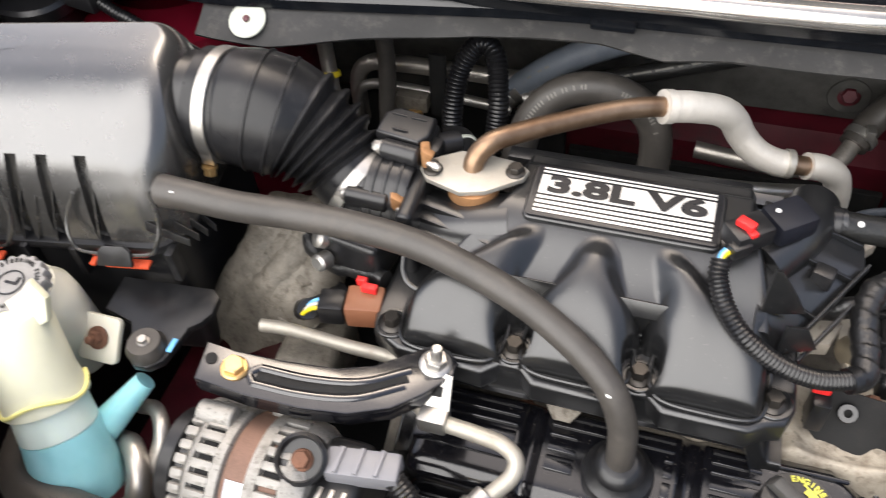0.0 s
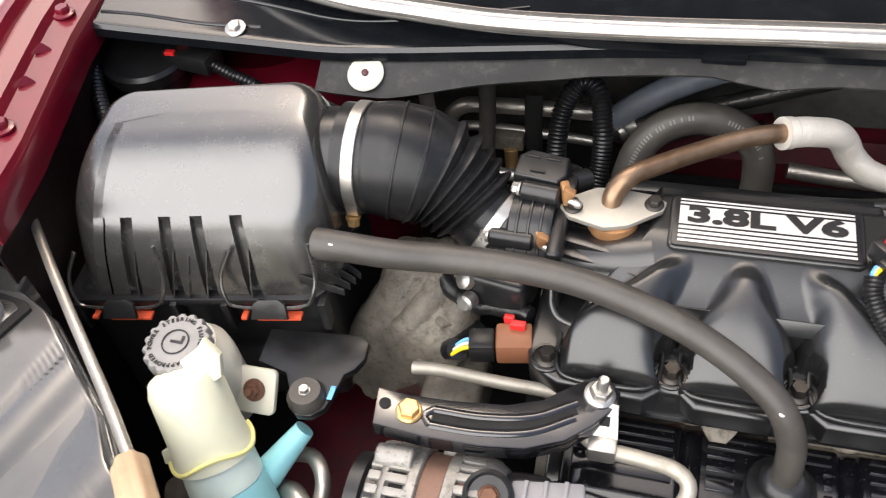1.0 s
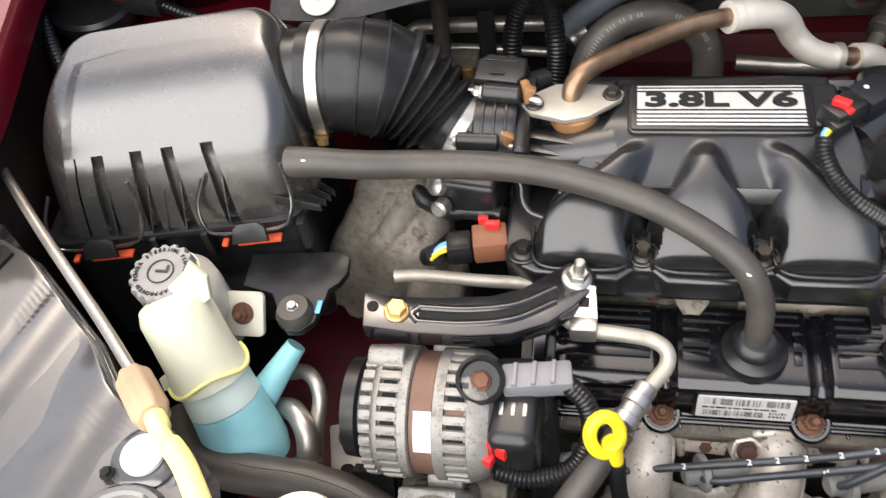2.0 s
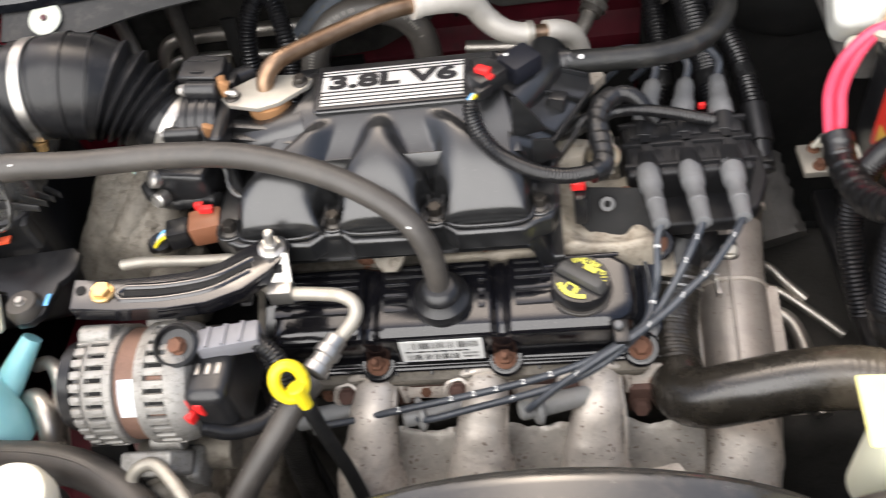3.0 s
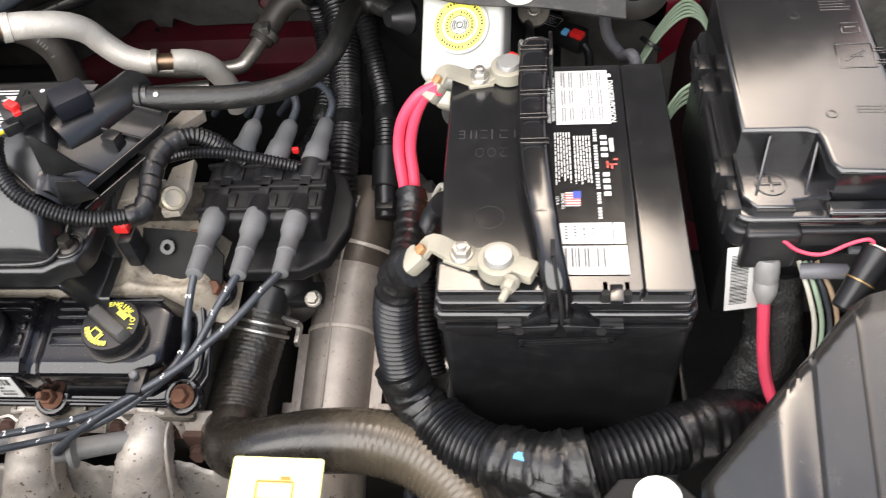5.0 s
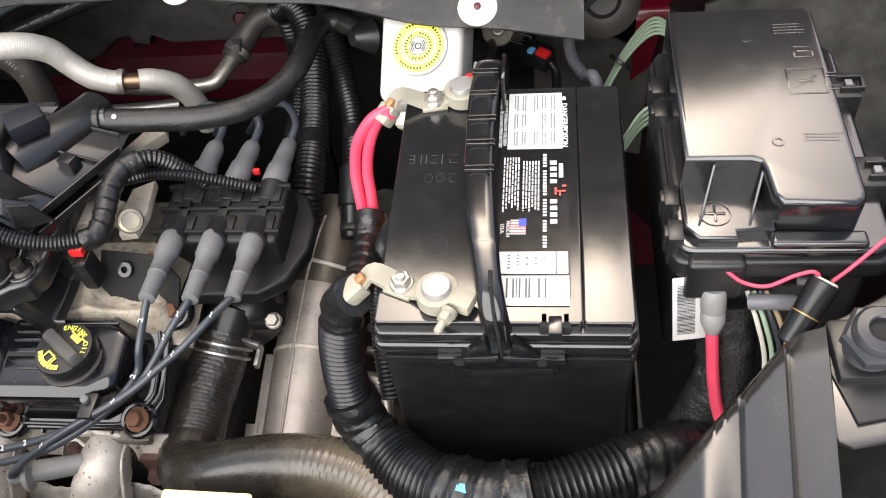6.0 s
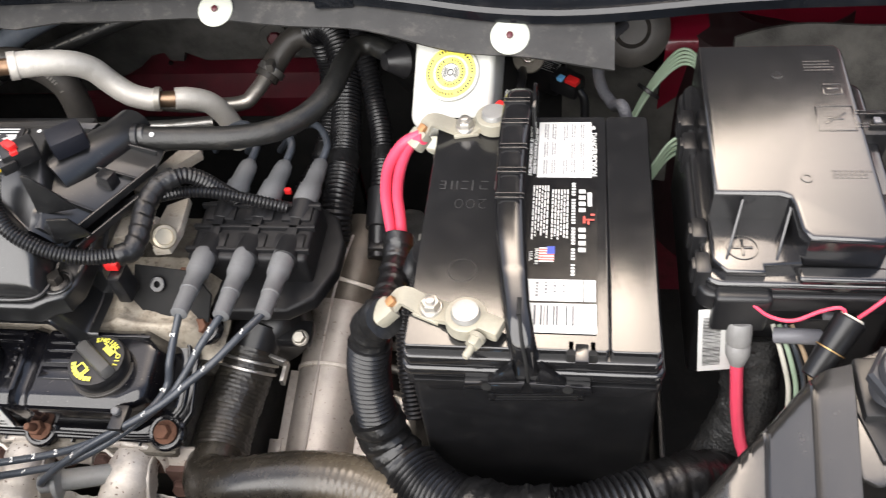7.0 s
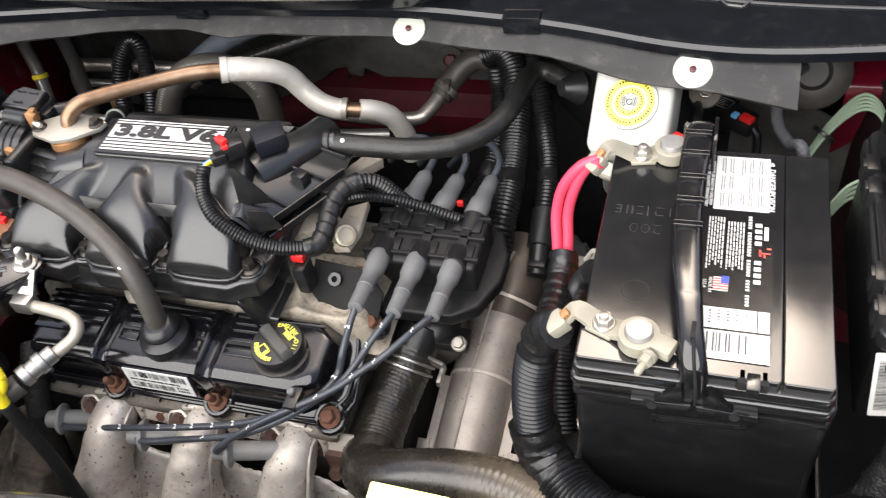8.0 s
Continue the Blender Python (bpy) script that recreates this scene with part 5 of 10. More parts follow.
def rocker_cover():
    t = thing("rocker_cover", "gloss black stamped rocker cover with three ribbed panels", "rocker cover", (0.02, 0.15, 0.70))
    x0, x1 = -0.150, 0.196
    outline = [(x0 + 0.010, -0.0525), (x1 - 0.030, -0.0525), (x1 - 0.004, -0.036), (x1 + 0.002, -0.026), (x1 + 0.002, 0.036), (x1 - 0.006, 0.052), (x1 - 0.018, 0.0555), (x0 + 0.012, 0.0555), (x0 - 0.002, 0.046), (x0 - 0.002, -0.044)]
    part("flange", prism(outline, 0.007, VC @ Matrix.Translation((0, 0, -0.004)), 0.002, 3), GLOSS, t)
    # level top over the sloping flange: (x, yv) -> height over the flange
    def top_h(yv):
        return 0.0432 - 0.31 * (yv + 0.022)

    def height(x, yv):
        a = x - x0 - 0.008
        b = x1 - 0.010 - x
        # chamfered corners at both ends
        lo = yv + 0.0445 - 0.55 * max(0.0, 0.034 - b) - 0.30 * max(0.0, 0.020 - a)
        hi = 0.0455 - yv - 0.70 * max(0.0, 0.030 - b) - 0.30 * max(0.0, 0.016 - a)
        e = min(a, b)
        rise = sstep(0.0, 0.016, lo) * sstep(-0.001, 0.010, hi) * sstep(0.0, 0.014, e)
        round_front = 0.0060 * (1 - sstep(0.010, 0.032, lo)) ** 2 + 0.0035 * (1 - sstep(0.004, 0.016, hi)) ** 2 + 0.004 * (1 - sstep(0.008, 0.024, e)) ** 2
        w = max(0.0, top_h(yv) - round_front) * rise
        for c in (-0.046, 0.064):
            q = abs(x - c) / 0.0080
            if q < 1:
                w -= 0.0085 * (1 - q * q) ** 0.8 * rise
        return w

    def fn(u, v):
        x = x0 + 0.003 + (x1 - x0 - 0.006) * u
        yv = -0.0505 + 0.104 * v
        return VC @ Vector((x, yv, 0.0025 + height(x, yv)))
    part("body", sheet(fn, 230, 84), GLOSS, t, angle=60)
    # raised lip round the foot of the body
    lip = [(x0 + 0.012, -0.0475), (-0.047, -0.0475), (0.064, -0.0475), (x1 - 0.040, -0.0475), (x1 - 0.026, -0.042), (x1 - 0.010, -0.027), (x1 - 0.0055, -0.015), (x1 - 0.0055, 0.020), (x1 - 0.012, 0.040), (x1 - 0.028, 0.049), (0.06, 0.0505), (-0.06, 0.0505), (x0 + 0.016, 0.0495)]
    part("lip", sweep([VC @ Vector((x, y, 0.0040)) for x, y in lip], 0.0021, 10, 0.005), GLOSS, t, "rolled lip round the cover")
    # lengthwise ribs: thin ones behind, one broad land in front
    tilt = VC.to_3x3() @ Matrix.Rotation(math.atan(-0.31), 3, "X")
    for a, b in ((-0.130, -0.058), (-0.034, 0.052), (0.077, 0.110)):
        for yv, wide, tall in ((0.0335, 0.0030, 0.0030), (0.0265, 0.0030, 0.0030), (0.0195, 0.0030, 0.0030), (0.0110, 0.0075, 0.0024), (-0.0010, 0.0110, 0.0024)):
            spans = ((a, -0.014), (0.046, b)) if a < 0.0165 < b and yv < 0.022 else ((a, b),)
            if yv > 0.03 and a > 0.07:
                spans = ((a, 0.165),)
            for p, q in spans:
                part("rib", box(VC @ Vector(((p + q) / 2, yv, top_h(yv) + 0.0032)), (q - p, wide, tall), 0.0009, m=tilt), GLOSS, t)
    up = VC.to_3x3() @ Vector((0, 0, 1))
    for x, yv, stud in ((-0.047, -0.045, 0.011), (0.064, -0.045, 0.011), (0.178, -0.043, 0.0), (-0.055, 0.050, 0.0), (0.056, 0.050, 0.0), (0.199, 0.047, 0.0), (-0.140, -0.043, 0.0)):
        part("pad", lathe([(0.0160, -0.002), (0.0160, 0.004), (0.0140, 0.006), (0.0118, 0.006), (0.0112, 0.004), (0.006, 0.004)], VC @ Vector((x, yv, 0)), up, 28), GLOSS, t)
        part("bolt", hex_bolt(VC @ Vector((x, yv, 0.005)), up, 0.0070, 0.010, 1.45, stud=stud), RUST, t, "rusty stud bolt")
    # stiffening notches along the front edge
    for k in range(10):
        part("notch", box(VC @ Vector((-0.125 + 0.031 * k, -0.0535, -0.002)), (0.0016, 0.004, 0.007), 0.0004, m=VC.to_3x3()), GLOSS, t)
    m = axes((0.0125, 0.1032, 0.7195), (1, 0, 0), (0, 0.05, 1.0))
    part("label_tab", prism(rounded(0.076, 0.032, 0.002), 0.002, m @ Matrix.Translation((0, 0, -0.0026)), 0.0006), GLOSS, t)
    lab = part("data_label", prism(rounded(0.070, 0.0285, 0.001), 0.0008, m, 0), WHITE, t, "white printed data label")
    rnd = random.Random(5)
    rows = [(-0.030 + 0.0011 * i, 0.0078, 0.0006 if rnd.random() < 0.6 else 0.0001, 0.0085) for i in range(56)]
    rows += [(-0.030 + 0.0009 * i, -0.0078, 0.0005 if rnd.random() < 0.6 else 0.0001, 0.0075) for i in range(50)]
    rows += text_rows(rnd, -0.031, -0.0028, 0.062, 0.0050, 1, 0.4)
    rows += text_rows(rnd, 0.018, -0.0115, 0.014, 0.009, 2, 0.6)
    part("print", bars(rows, m, 0.0011), BADGEBLACK, lab)
    # oil filler cap
    at = Vector((0.1315, 0.1385, 0.7455))
    up = Vector((0, -0.05, 1)).normalized()
    cap = part("oil_cap", lathe([(0.0225, 0), (0.0238, 0.003), (0.0238, 0.012), (0.0228, 0.0145), (0.004, 0.0147)], at, up, 60, wave=lambda i, n, h: 0.012 if i % 2 else 0), PLASTIC, t, "black oil filler cap with yellow markings")
    cm = axes(at + up * 0.0150, (1, 0.05, 0.0), (0, 1, 0.05))
    turned = cm @ Matrix.Rotation(radians(-40), 4, "Z")
    part("grip", box(turned @ Vector((0, 0, 0.0035)), (0.047, 0.0125, 0.008), 0.003, m=turned.to_3x3(), taper=0.8), GRIPGREY, cap, "raised grip bar")
    b = bmesh.new()
    for i, ch in enumerate("ENGINE OIL"):
        if ch != " ":
            a = radians(100 - 13 * i)
            mm = cm @ Matrix.Translation((0.0182 * math.cos(a), 0.0182 * math.sin(a), 0.0004)) @ Matrix.Rotation(a - math.pi / 2, 4, "Z")
            lettering(ch, 0.0056, mm, 0.0002, 0.00014, bm=b)
    for i in range(8):
        a = radians(192 + 11 * i)
        mm = cm @ Matrix.Translation((0.0178 * math.cos(a), 0.0178 * math.sin(a), 0.0003)) @ Matrix.Rotation(a - math.pi / 2, 4, "Z")
        bars([(0, 0, 0.0028, 0.0040)], mm, 0.0003, b)
    q = cm @ Matrix.Translation((0.0090, 0.0080, 0.0004)) @ Matrix.Rotation(radians(-40), 4, "Z")
    bars([(0, 0, 0.011, 0.0050), (0.0065, 0.003, 0.006, 0.0013), (-0.0065, 0.002, 0.005, 0.0013), (-0.001, 0.0038, 0.003, 0.0020)], q, 0.0003, b)
    q = cm @ Matrix.Translation((-0.0100, -0.0085, 0.0004)) @ Matrix.Rotation(radians(-40), 4, "Z")
    bars([(0, 0.004, 0.009, 0.0013), (0, -0.004, 0.009, 0.0013), (-0.004, 0, 0.0013, 0.008), (0.004, 0, 0.0013, 0.008), (0.0062, 0.001, 0.0013, 0.006)], q, 0.0003, b)
    part("marking", b, YMARK, cap, "yellow printed marking")
    part("seal_ring", ring(at - up * 0.004, up, 0.0225, 0.0262, 0.005, 36), RUBBER, cap)


rocker_cover()


ROUGHDARK = mat("oily_dark_casting", (0.05, 0.046, 0.04), 0.7, var=0.4, bump=0.8, grain=300, dirt=0.5, dirt_col=(0.02, 0.018, 0.016))


LOWERCAST = mat("pale_stained_casting", (0.34, 0.30, 0.24), 0.58, metal=0.15, var=0.35, bump=0.7, grain=420, dirt=0.7, dirt_col=(0.12, 0.085, 0.055), dirt_scale=38, speck=(170, 0.60, 0.72, 0.5, (0.07, 0.05, 0.03)))
HEADCAST = mat("grimy_cylinder_head", (0.145, 0.128, 0.104), 0.65, metal=0.2, var=0.55, bump=1.0, grain=420, dirt=0.85, dirt_col=(0.035, 0.026, 0.02), dirt_scale=60)


def cylinder_head():
    t = thing("engine_block", "weathered cast aluminium engine block and cylinder head", "engine", (0.0, 0.15, 0.30))
    part("head", box(VC @ Vector((0.024, -0.004, -0.045)), (0.318, 0.118, 0.082), 0.006, 3, m=VC.to_3x3()), HEADCAST, t)
    part("gasket_lip", box(VC @ Vector((0.012, -0.002, -0.006)), (0.346, 0.116, 0.005), 0.001, m=VC.to_3x3()), HEADCAST, t)
    part("lower_intake", box((0.015, 0.250, 0.700), (0.37, 0.14, 0.075), 0.014, 3), CASTING, t)
    part("intake_lug", prism([(-0.022, 0.012), (0.022, 0.012), (0.012, -0.010), (0.006, -0.018), (-0.006, -0.018), (-0.012, -0.010)], 0.014, axes((-0.028, 0.180, 0.760), (1, 0, 0), (0, 0.8, 0.6)), 0.003), CASTING, t)
    def deck(u, v):
        x = 0.010 + 0.205 * u
        y = 0.170 + 0.085 * v
        edge = sstep(0.0, 0.16, v) * (1 - sstep(0.90, 1.0, u))
        q = 0.6 * noise.noise(Vector((x * 45, y * 45, 3))) + 0.35 * noise.noise(Vector((x * 130, y * 130, 7)))
        ridge = 0.006 * math.exp(-((x - 0.125 + 0.4 * (y - 0.2)) / 0.009) ** 2) + 0.005 * math.exp(-((x - 0.186) / 0.010) ** 2) + 0.004 * math.exp(-((y - 0.182) / 0.005) ** 2)
        return Vector((x, y, 0.718 + 0.026 * edge + ridge * edge + 0.0035 * q + 0.10 * (y - 0.2)))
    part("intake_deck", sheet(deck, 70, 36, 0.004), LOWERCAST, t, "pale stained casting of the lower intake", angle=60)
    part("block", box((0.03, 0.245, 0.45), (0.38, 0.26, 0.30), 0.02, 3), ROUGHDARK, t)
    part("gearbox", box((0.36, 0.26, 0.39), (0.30, 0.28, 0.22), 0.03, 3), ROUGHDARK, t)
    part("bellhousing", lathe([(0.15, 0), (0.155, 0.02), (0.13, 0.07), (0.08, 0.09)], (0.24, 0.26, 0.42), (1, 0, 0), 40), ROUGHDARK, t)
    for i, x in enumerate((-0.10, -0.01, 0.155, 0.19)):
        part("stud", hex_bolt(VC @ Vector((x, -0.064, -0.03)), (0, -0.9, 0.4), 0.006, 0.008, 1.3), RUST, t, "rusty stud")
    # mount casting seen beside the bracket
    m = thing("engine_mount", "weathered grey cast engine mount with bolts", "engine mount", (-0.28, 0.22, 0.68))
    def arm(u, v):
        k = v * (len(arm_left) - 1)
        i = min(int(k), len(arm_left) - 2)
        p = [Vector(e[i]).lerp(Vector(e[i + 1]), k - i) for e in (arm_left, arm_right)]
        c = p[0].lerp(p[1], u)
        rim = min(u, 1 - u, v * 1.2, (1 - v) * 1.2)
        fall = 1 - sstep(0.0, 0.10, rim)
        q = 0.55 * noise.noise(c * 70) + 0.35 * noise.noise(c * 190) + 0.2 * noise.noise(c * 420)
        step = 0.006 * sstep(0.20, 0.24, v) * (1 - sstep(0.45, 0.8, u))
        rib = 0.005 * math.exp(-((u - 0.72 + 0.25 * v) / 0.06) ** 2)
        return c + Vector((0, -0.004 * fall, 0.006 - 0.024 * fall + step + rib + 0.0026 * q))
    arm_left = [(-0.302, 0.280, 0.790), (-0.300, 0.262, 0.789), (-0.3055, 0.240, 0.775), (-0.327, 0.226, 0.745), (-0.341, 0.208, 0.708)]
    arm_right = [(-0.238, 0.286, 0.790), (-0.232, 0.262, 0.788), (-0.231, 0.232, 0.774), (-0.2390, 0.208, 0.760), (-0.314, 0.203, 0.704)]
    part("arm", sheet(arm, 60, 60, 0.012), CASTING, m, angle=60)
    part("foot", box((-0.258, 0.225, 0.728), (0.050, 0.060, 0.05), 0.012, 3, m=Matrix.Rotation(radians(20), 3, "Z")), CASTING, m)
    part("web", box((-0.235, 0.19, 0.72), (0.05, 0.06, 0.05), 0.008, 3), CASTING, m)
    for x, y, z in ((-0.2445, 0.2455, 0.787), (-0.2480, 0.2190, 0.774)):
        part("boss", lathe([(0.0150, -0.02), (0.0145, 0.0), (0.0135, 0.002), (0.0100, 0.002), (0.0090, 0.001)], (x, y, z), (0.1, -0.2, 1), 24, wave=lambda i, n, h: 0.04 * math.sin(i * 1.9)), CASTING, m, "rough bolt boss")
        part("bolt", hex_bolt((x, y, z + 0.001), (0.1, -0.2, 1), 0.0080, 0.008, 1.25), CASTING, m)


cylinder_head()


def exhaust_manifold():
    t = thing("exhaust_manifold", "rust-speckled exhaust manifold with three curved branches", "exhaust manifold", (0.04, 0.05, 0.52))
    shell = [(-0.95, -0.8), (-1.0, -0.3), (-0.97, 0.10), (-0.86, 0.45), (-0.66, 0.74), (-0.38, 0.93), (-0.05, 1.0), (0.32, 0.96), (0.66, 0.82), (0.92, 0.56), (1.06, 0.20), (1.06, -0.2), (0.95, -0.8)]
    for k, c in enumerate((-0.058, 0.041, 0.139)):
        w = 0.004 * (k - 1)
        pts = [(c + 0.004, 0.112, 0.664), (c + 0.003, 0.096, 0.667), (c + 0.000, 0.078, 0.659), (c - 0.005, 0.058, 0.637), (c - 0.009 + w, 0.042, 0.602), (c - 0.004 + w, 0.030, 0.54)]
        br = part("branch", sweep(pts, lambda f: 0.0180 + 0.0030 * sstep(0.05, 0.25, f) + 0.0095 * sstep(0.25, 0.75, f), step=0.003, lump=0.10, shape=shell), SHIELD, t, "stamped shield over one branch", angle=50)
        part("fold", sweep([(c + 0.021, 0.100, 0.672), (c + 0.021, 0.082, 0.668), (c + 0.019 + w, 0.062, 0.650), (c + 0.018 + w, 0.044, 0.616), (c + 0.020 + w, 0.034, 0.580)], 0.0020, 8, 0.003, lump=0.3), SHIELD, br, "folded shield edge")
        part("rim", sweep([(c - 0.022, 0.101, 0.6740), (c - 0.012, 0.102, 0.6830), (c + 0.006, 0.102, 0.6850), (c + 0.020, 0.102, 0.6800), (c + 0.027, 0.100, 0.668), (c + 0.029, 0.096, 0.650)], 0.0036, 10, 0.003, lump=0.3), SHIELD, br, "torn shield rim")
        part("lug", lathe([(0.0130, -0.004), (0.0135, 0.003), (0.0125, 0.010), (0.0105, 0.011), (0.0100, 0.007), (0.004, 0.007)], (c - 0.021, 0.098, 0.666), (0, -0.80, 0.6), 22, wave=lambda i, n, h: 0.05 * math.sin(i * 1.7)), SHIELD, t, "round flange lug")
        part("bolt", hex_bolt((c - 0.021, 0.0925, 0.6705), (0, -0.80, 0.6), 0.0072, 0.008, 1.1), RUSTDARK, t, "rusty flange bolt")
        part("flange", prism(rounded(0.080, 0.034, 0.012), 0.012, axes((c, 0.114, 0.652), (1, 0, 0), (0, 0.42, 0.9)), 0.002), RUSTDARK, t)
        part("ear", prism([(-0.020, -0.010), (0.018, -0.012), (0.022, 0.004), (0.012, 0.011), (-0.016, 0.010)], 0.004, axes((c + 0.045, 0.104, 0.662), (1, 0, 0), (0, 0.5, 0.86)), 0.001), SHIELD, t, "bent shield ear")

        # dished sheet between this branch and the next one
        def sheet_fn(u, v, c=c):
            x = c + 0.008 + 0.084 * u
            y = 0.082 - 0.066 * v
            dish = 0.016 * (1 - (2 * u - 1) ** 2) ** 0.8
            z = 0.634 - dish * (1 - 0.5 * v) - 0.105 * v ** 1.3
            q = noise.noise(Vector((x * 50, v * 5, c * 10))) + 0.5 * noise.noise(Vector((x * 140, v * 14, c * 10)))
            return Vector((x, y + 0.003 * q, z + 0.004 * q))
        part("shield", sheet(sheet_fn, 36, 28, 0.0012), SHIELDGREY, t, "dented grey shield sheet")
    part("log", sweep([(-0.10, 0.022, 0.555), (-0.02, 0.018, 0.550), (0.08, 0.018, 0.550), (0.17, 0.028, 0.55), (0.215, 0.05, 0.555)], 0.036, 28, 0.006, lump=0.06), SHIELD, t)
    part("clamp_block", box((0.178, 0.100, 0.638), (0.022, 0.018, 0.040), 0.004), RUSTDARK, t, "rusty flange block")
    part("clamp_block", box((0.090, 0.106, 0.668), (0.030, 0.016, 0.014), 0.004), RUSTDARK, t, "rusty flange block")
    part("clamp_block", box((-0.008, 0.108, 0.670), (0.036, 0.016, 0.014), 0.004), RUSTDARK, t, "rusty flange block")
    part("nut", hex_bolt((0.178, 0.090, 0.634), (0, -0.9, 0.4), 0.0075, 0.009, 1.2), RUSTDARK, t, "rusty nut")


SHIELDGREY = mat("bare_dented_shield", (0.46, 0.43, 0.39), 0.38, metal=0.4, var=0.35, bump=0.4, grain=260, dirt=0.7, dirt_col=(0.14, 0.095, 0.065), dirt_scale=38, speck=(230, 0.66, 0.70, 0.7, (0.10, 0.05, 0.03)))
RUSTDARK = mat("dark_rust", (0.095, 0.050, 0.038), 0.8, var=0.4, bump=0.8, grain=400, dirt=0.5, dirt_col=(0.05, 0.03, 0.025))

exhaust_manifold()


def lower_left():
    l = thing("braided_loom", "black braided wire loom going down beside the exhaust manifold", "wire loom", (-0.137, 0.07, 0.60))
    part("braid", sweep([(-0.150, 0.125, 0.712), (-0.1415, 0.104, 0.702), (-0.1381, 0.0868, 0.680), (-0.1363, 0.0726, 0.650), (-0.1372, 0.0628, 0.610), (-0.1337, 0.0521, 0.570), (-0.130, 0.045, 0.52)], 0.0125, 20, 0.003, lump=0.06), BLACKBRAID, l)
    part("band", sweep([(-0.1372, 0.0785, 0.664), (-0.1362, 0.0715, 0.648)], 0.0134, 20, 0.003), TAPE, l, "band of black tape")
    c = thing("timing_cover", "grey weathered casting low beside the alternator", "casting", (-0.20, 0.06, 0.50))

    def face(u, v):
        x, y = -0.265 + 0.110 * u, 0.000 + 0.135 * v
        q = 0.6 * noise.noise(Vector((x * 40, y * 40, 1))) + 0.4 * noise.noise(Vector((x * 120, y * 120, 4)))
        rib = 0.010 * math.exp(-((x + 0.215 + 0.3 * (y - 0.05)) / 0.007) ** 2) + 0.007 * math.exp(-((y - 0.050) / 0.006) ** 2)
        edge = min(u, 1 - u, v, 1 - v)
        return Vector((x, y, 0.568 + 0.006 * q + rib - 0.05 * (1 - sstep(0.0, 0.12, edge)) + 0.12 * (y - 0.06)))
    part("face", sheet(face, 50, 50, 0.006), CASTING, c, angle=60)
    for x, y, z in ((-0.236, 0.030, 0.566), (-0.186, 0.088, 0.572)):
        part("bolt", hex_bolt((x, y, z), (0, -0.1, 1), 0.0075, 0.010, 1.4), CASTING, c)
    part("clip", prism([(-0.004, -0.012), (0.004, -0.012), (0.004, 0.012), (-0.004, 0.012)], 0.002, axes((-0.196, 0.052, 0.590), (0.8, -0.5, 0), (0.3, 0.5, 0.8)), 0.0005), STEEL, c, "small bright clip")


BLACKBRAID = mat("black_braided_sleeve", (0.014, 0.0135, 0.0125), 0.5, bump=1.0, weave=420, dirt=0.35, dirt_col=(0.07, 0.062, 0.052))
lower_left()


PLUGBOOT = mat("pale_grey_plug_boot", (0.23, 0.23, 0.225), 0.5, var=0.15, bump=0.2, dirt=0.4, dirt_col=(0.10, 0.09, 0.08))
PLUGS = ((-0.118, 0.074, 0.662), (-0.021, 0.072, 0.664), (0.081, 0.066, 0.679))
TIPS = ((0.199, 0.174, 0.780), (0.233, 0.176, 0.776), (0.266, 0.181, 0.772))
TOWERS = ((0.197, 0.240, 0.770), (0.233, 0.241, 0.769), (0.268, 0.243, 0.768))
MIDS = (((0.195, 0.163, 0.769), (0.193, 0.141, 0.757), (0.189, 0.128, 0.740), (0.180, 0.106, 0.738), (0.160, 0.091, 0.736), (0.135, 0.081, 0.727), (0.100, 0.077, 0.713), (0.05, 0.074, 0.698), (-0.04, 0.070, 0.676), (-0.095, 0.067, 0.665)),
        ((0.228, 0.166, 0.773), (0.218, 0.150, 0.765), (0.204, 0.132, 0.748), (0.190, 0.116, 0.737), (0.164, 0.090, 0.733), (0.135, 0.074, 0.723), (0.10, 0.068, 0.708), (0.03, 0.066, 0.682), (-0.005, 0.064, 0.672)),
        ((0.254, 0.160, 0.773), (0.234, 0.136, 0.766), (0.217, 0.124, 0.758), (0.194, 0.107, 0.748), (0.166, 0.090, 0.741), (0.140, 0.078, 0.732), (0.110, 0.067, 0.715), (0.090, 0.061, 0.699), (0.082, 0.060, 0.690)))


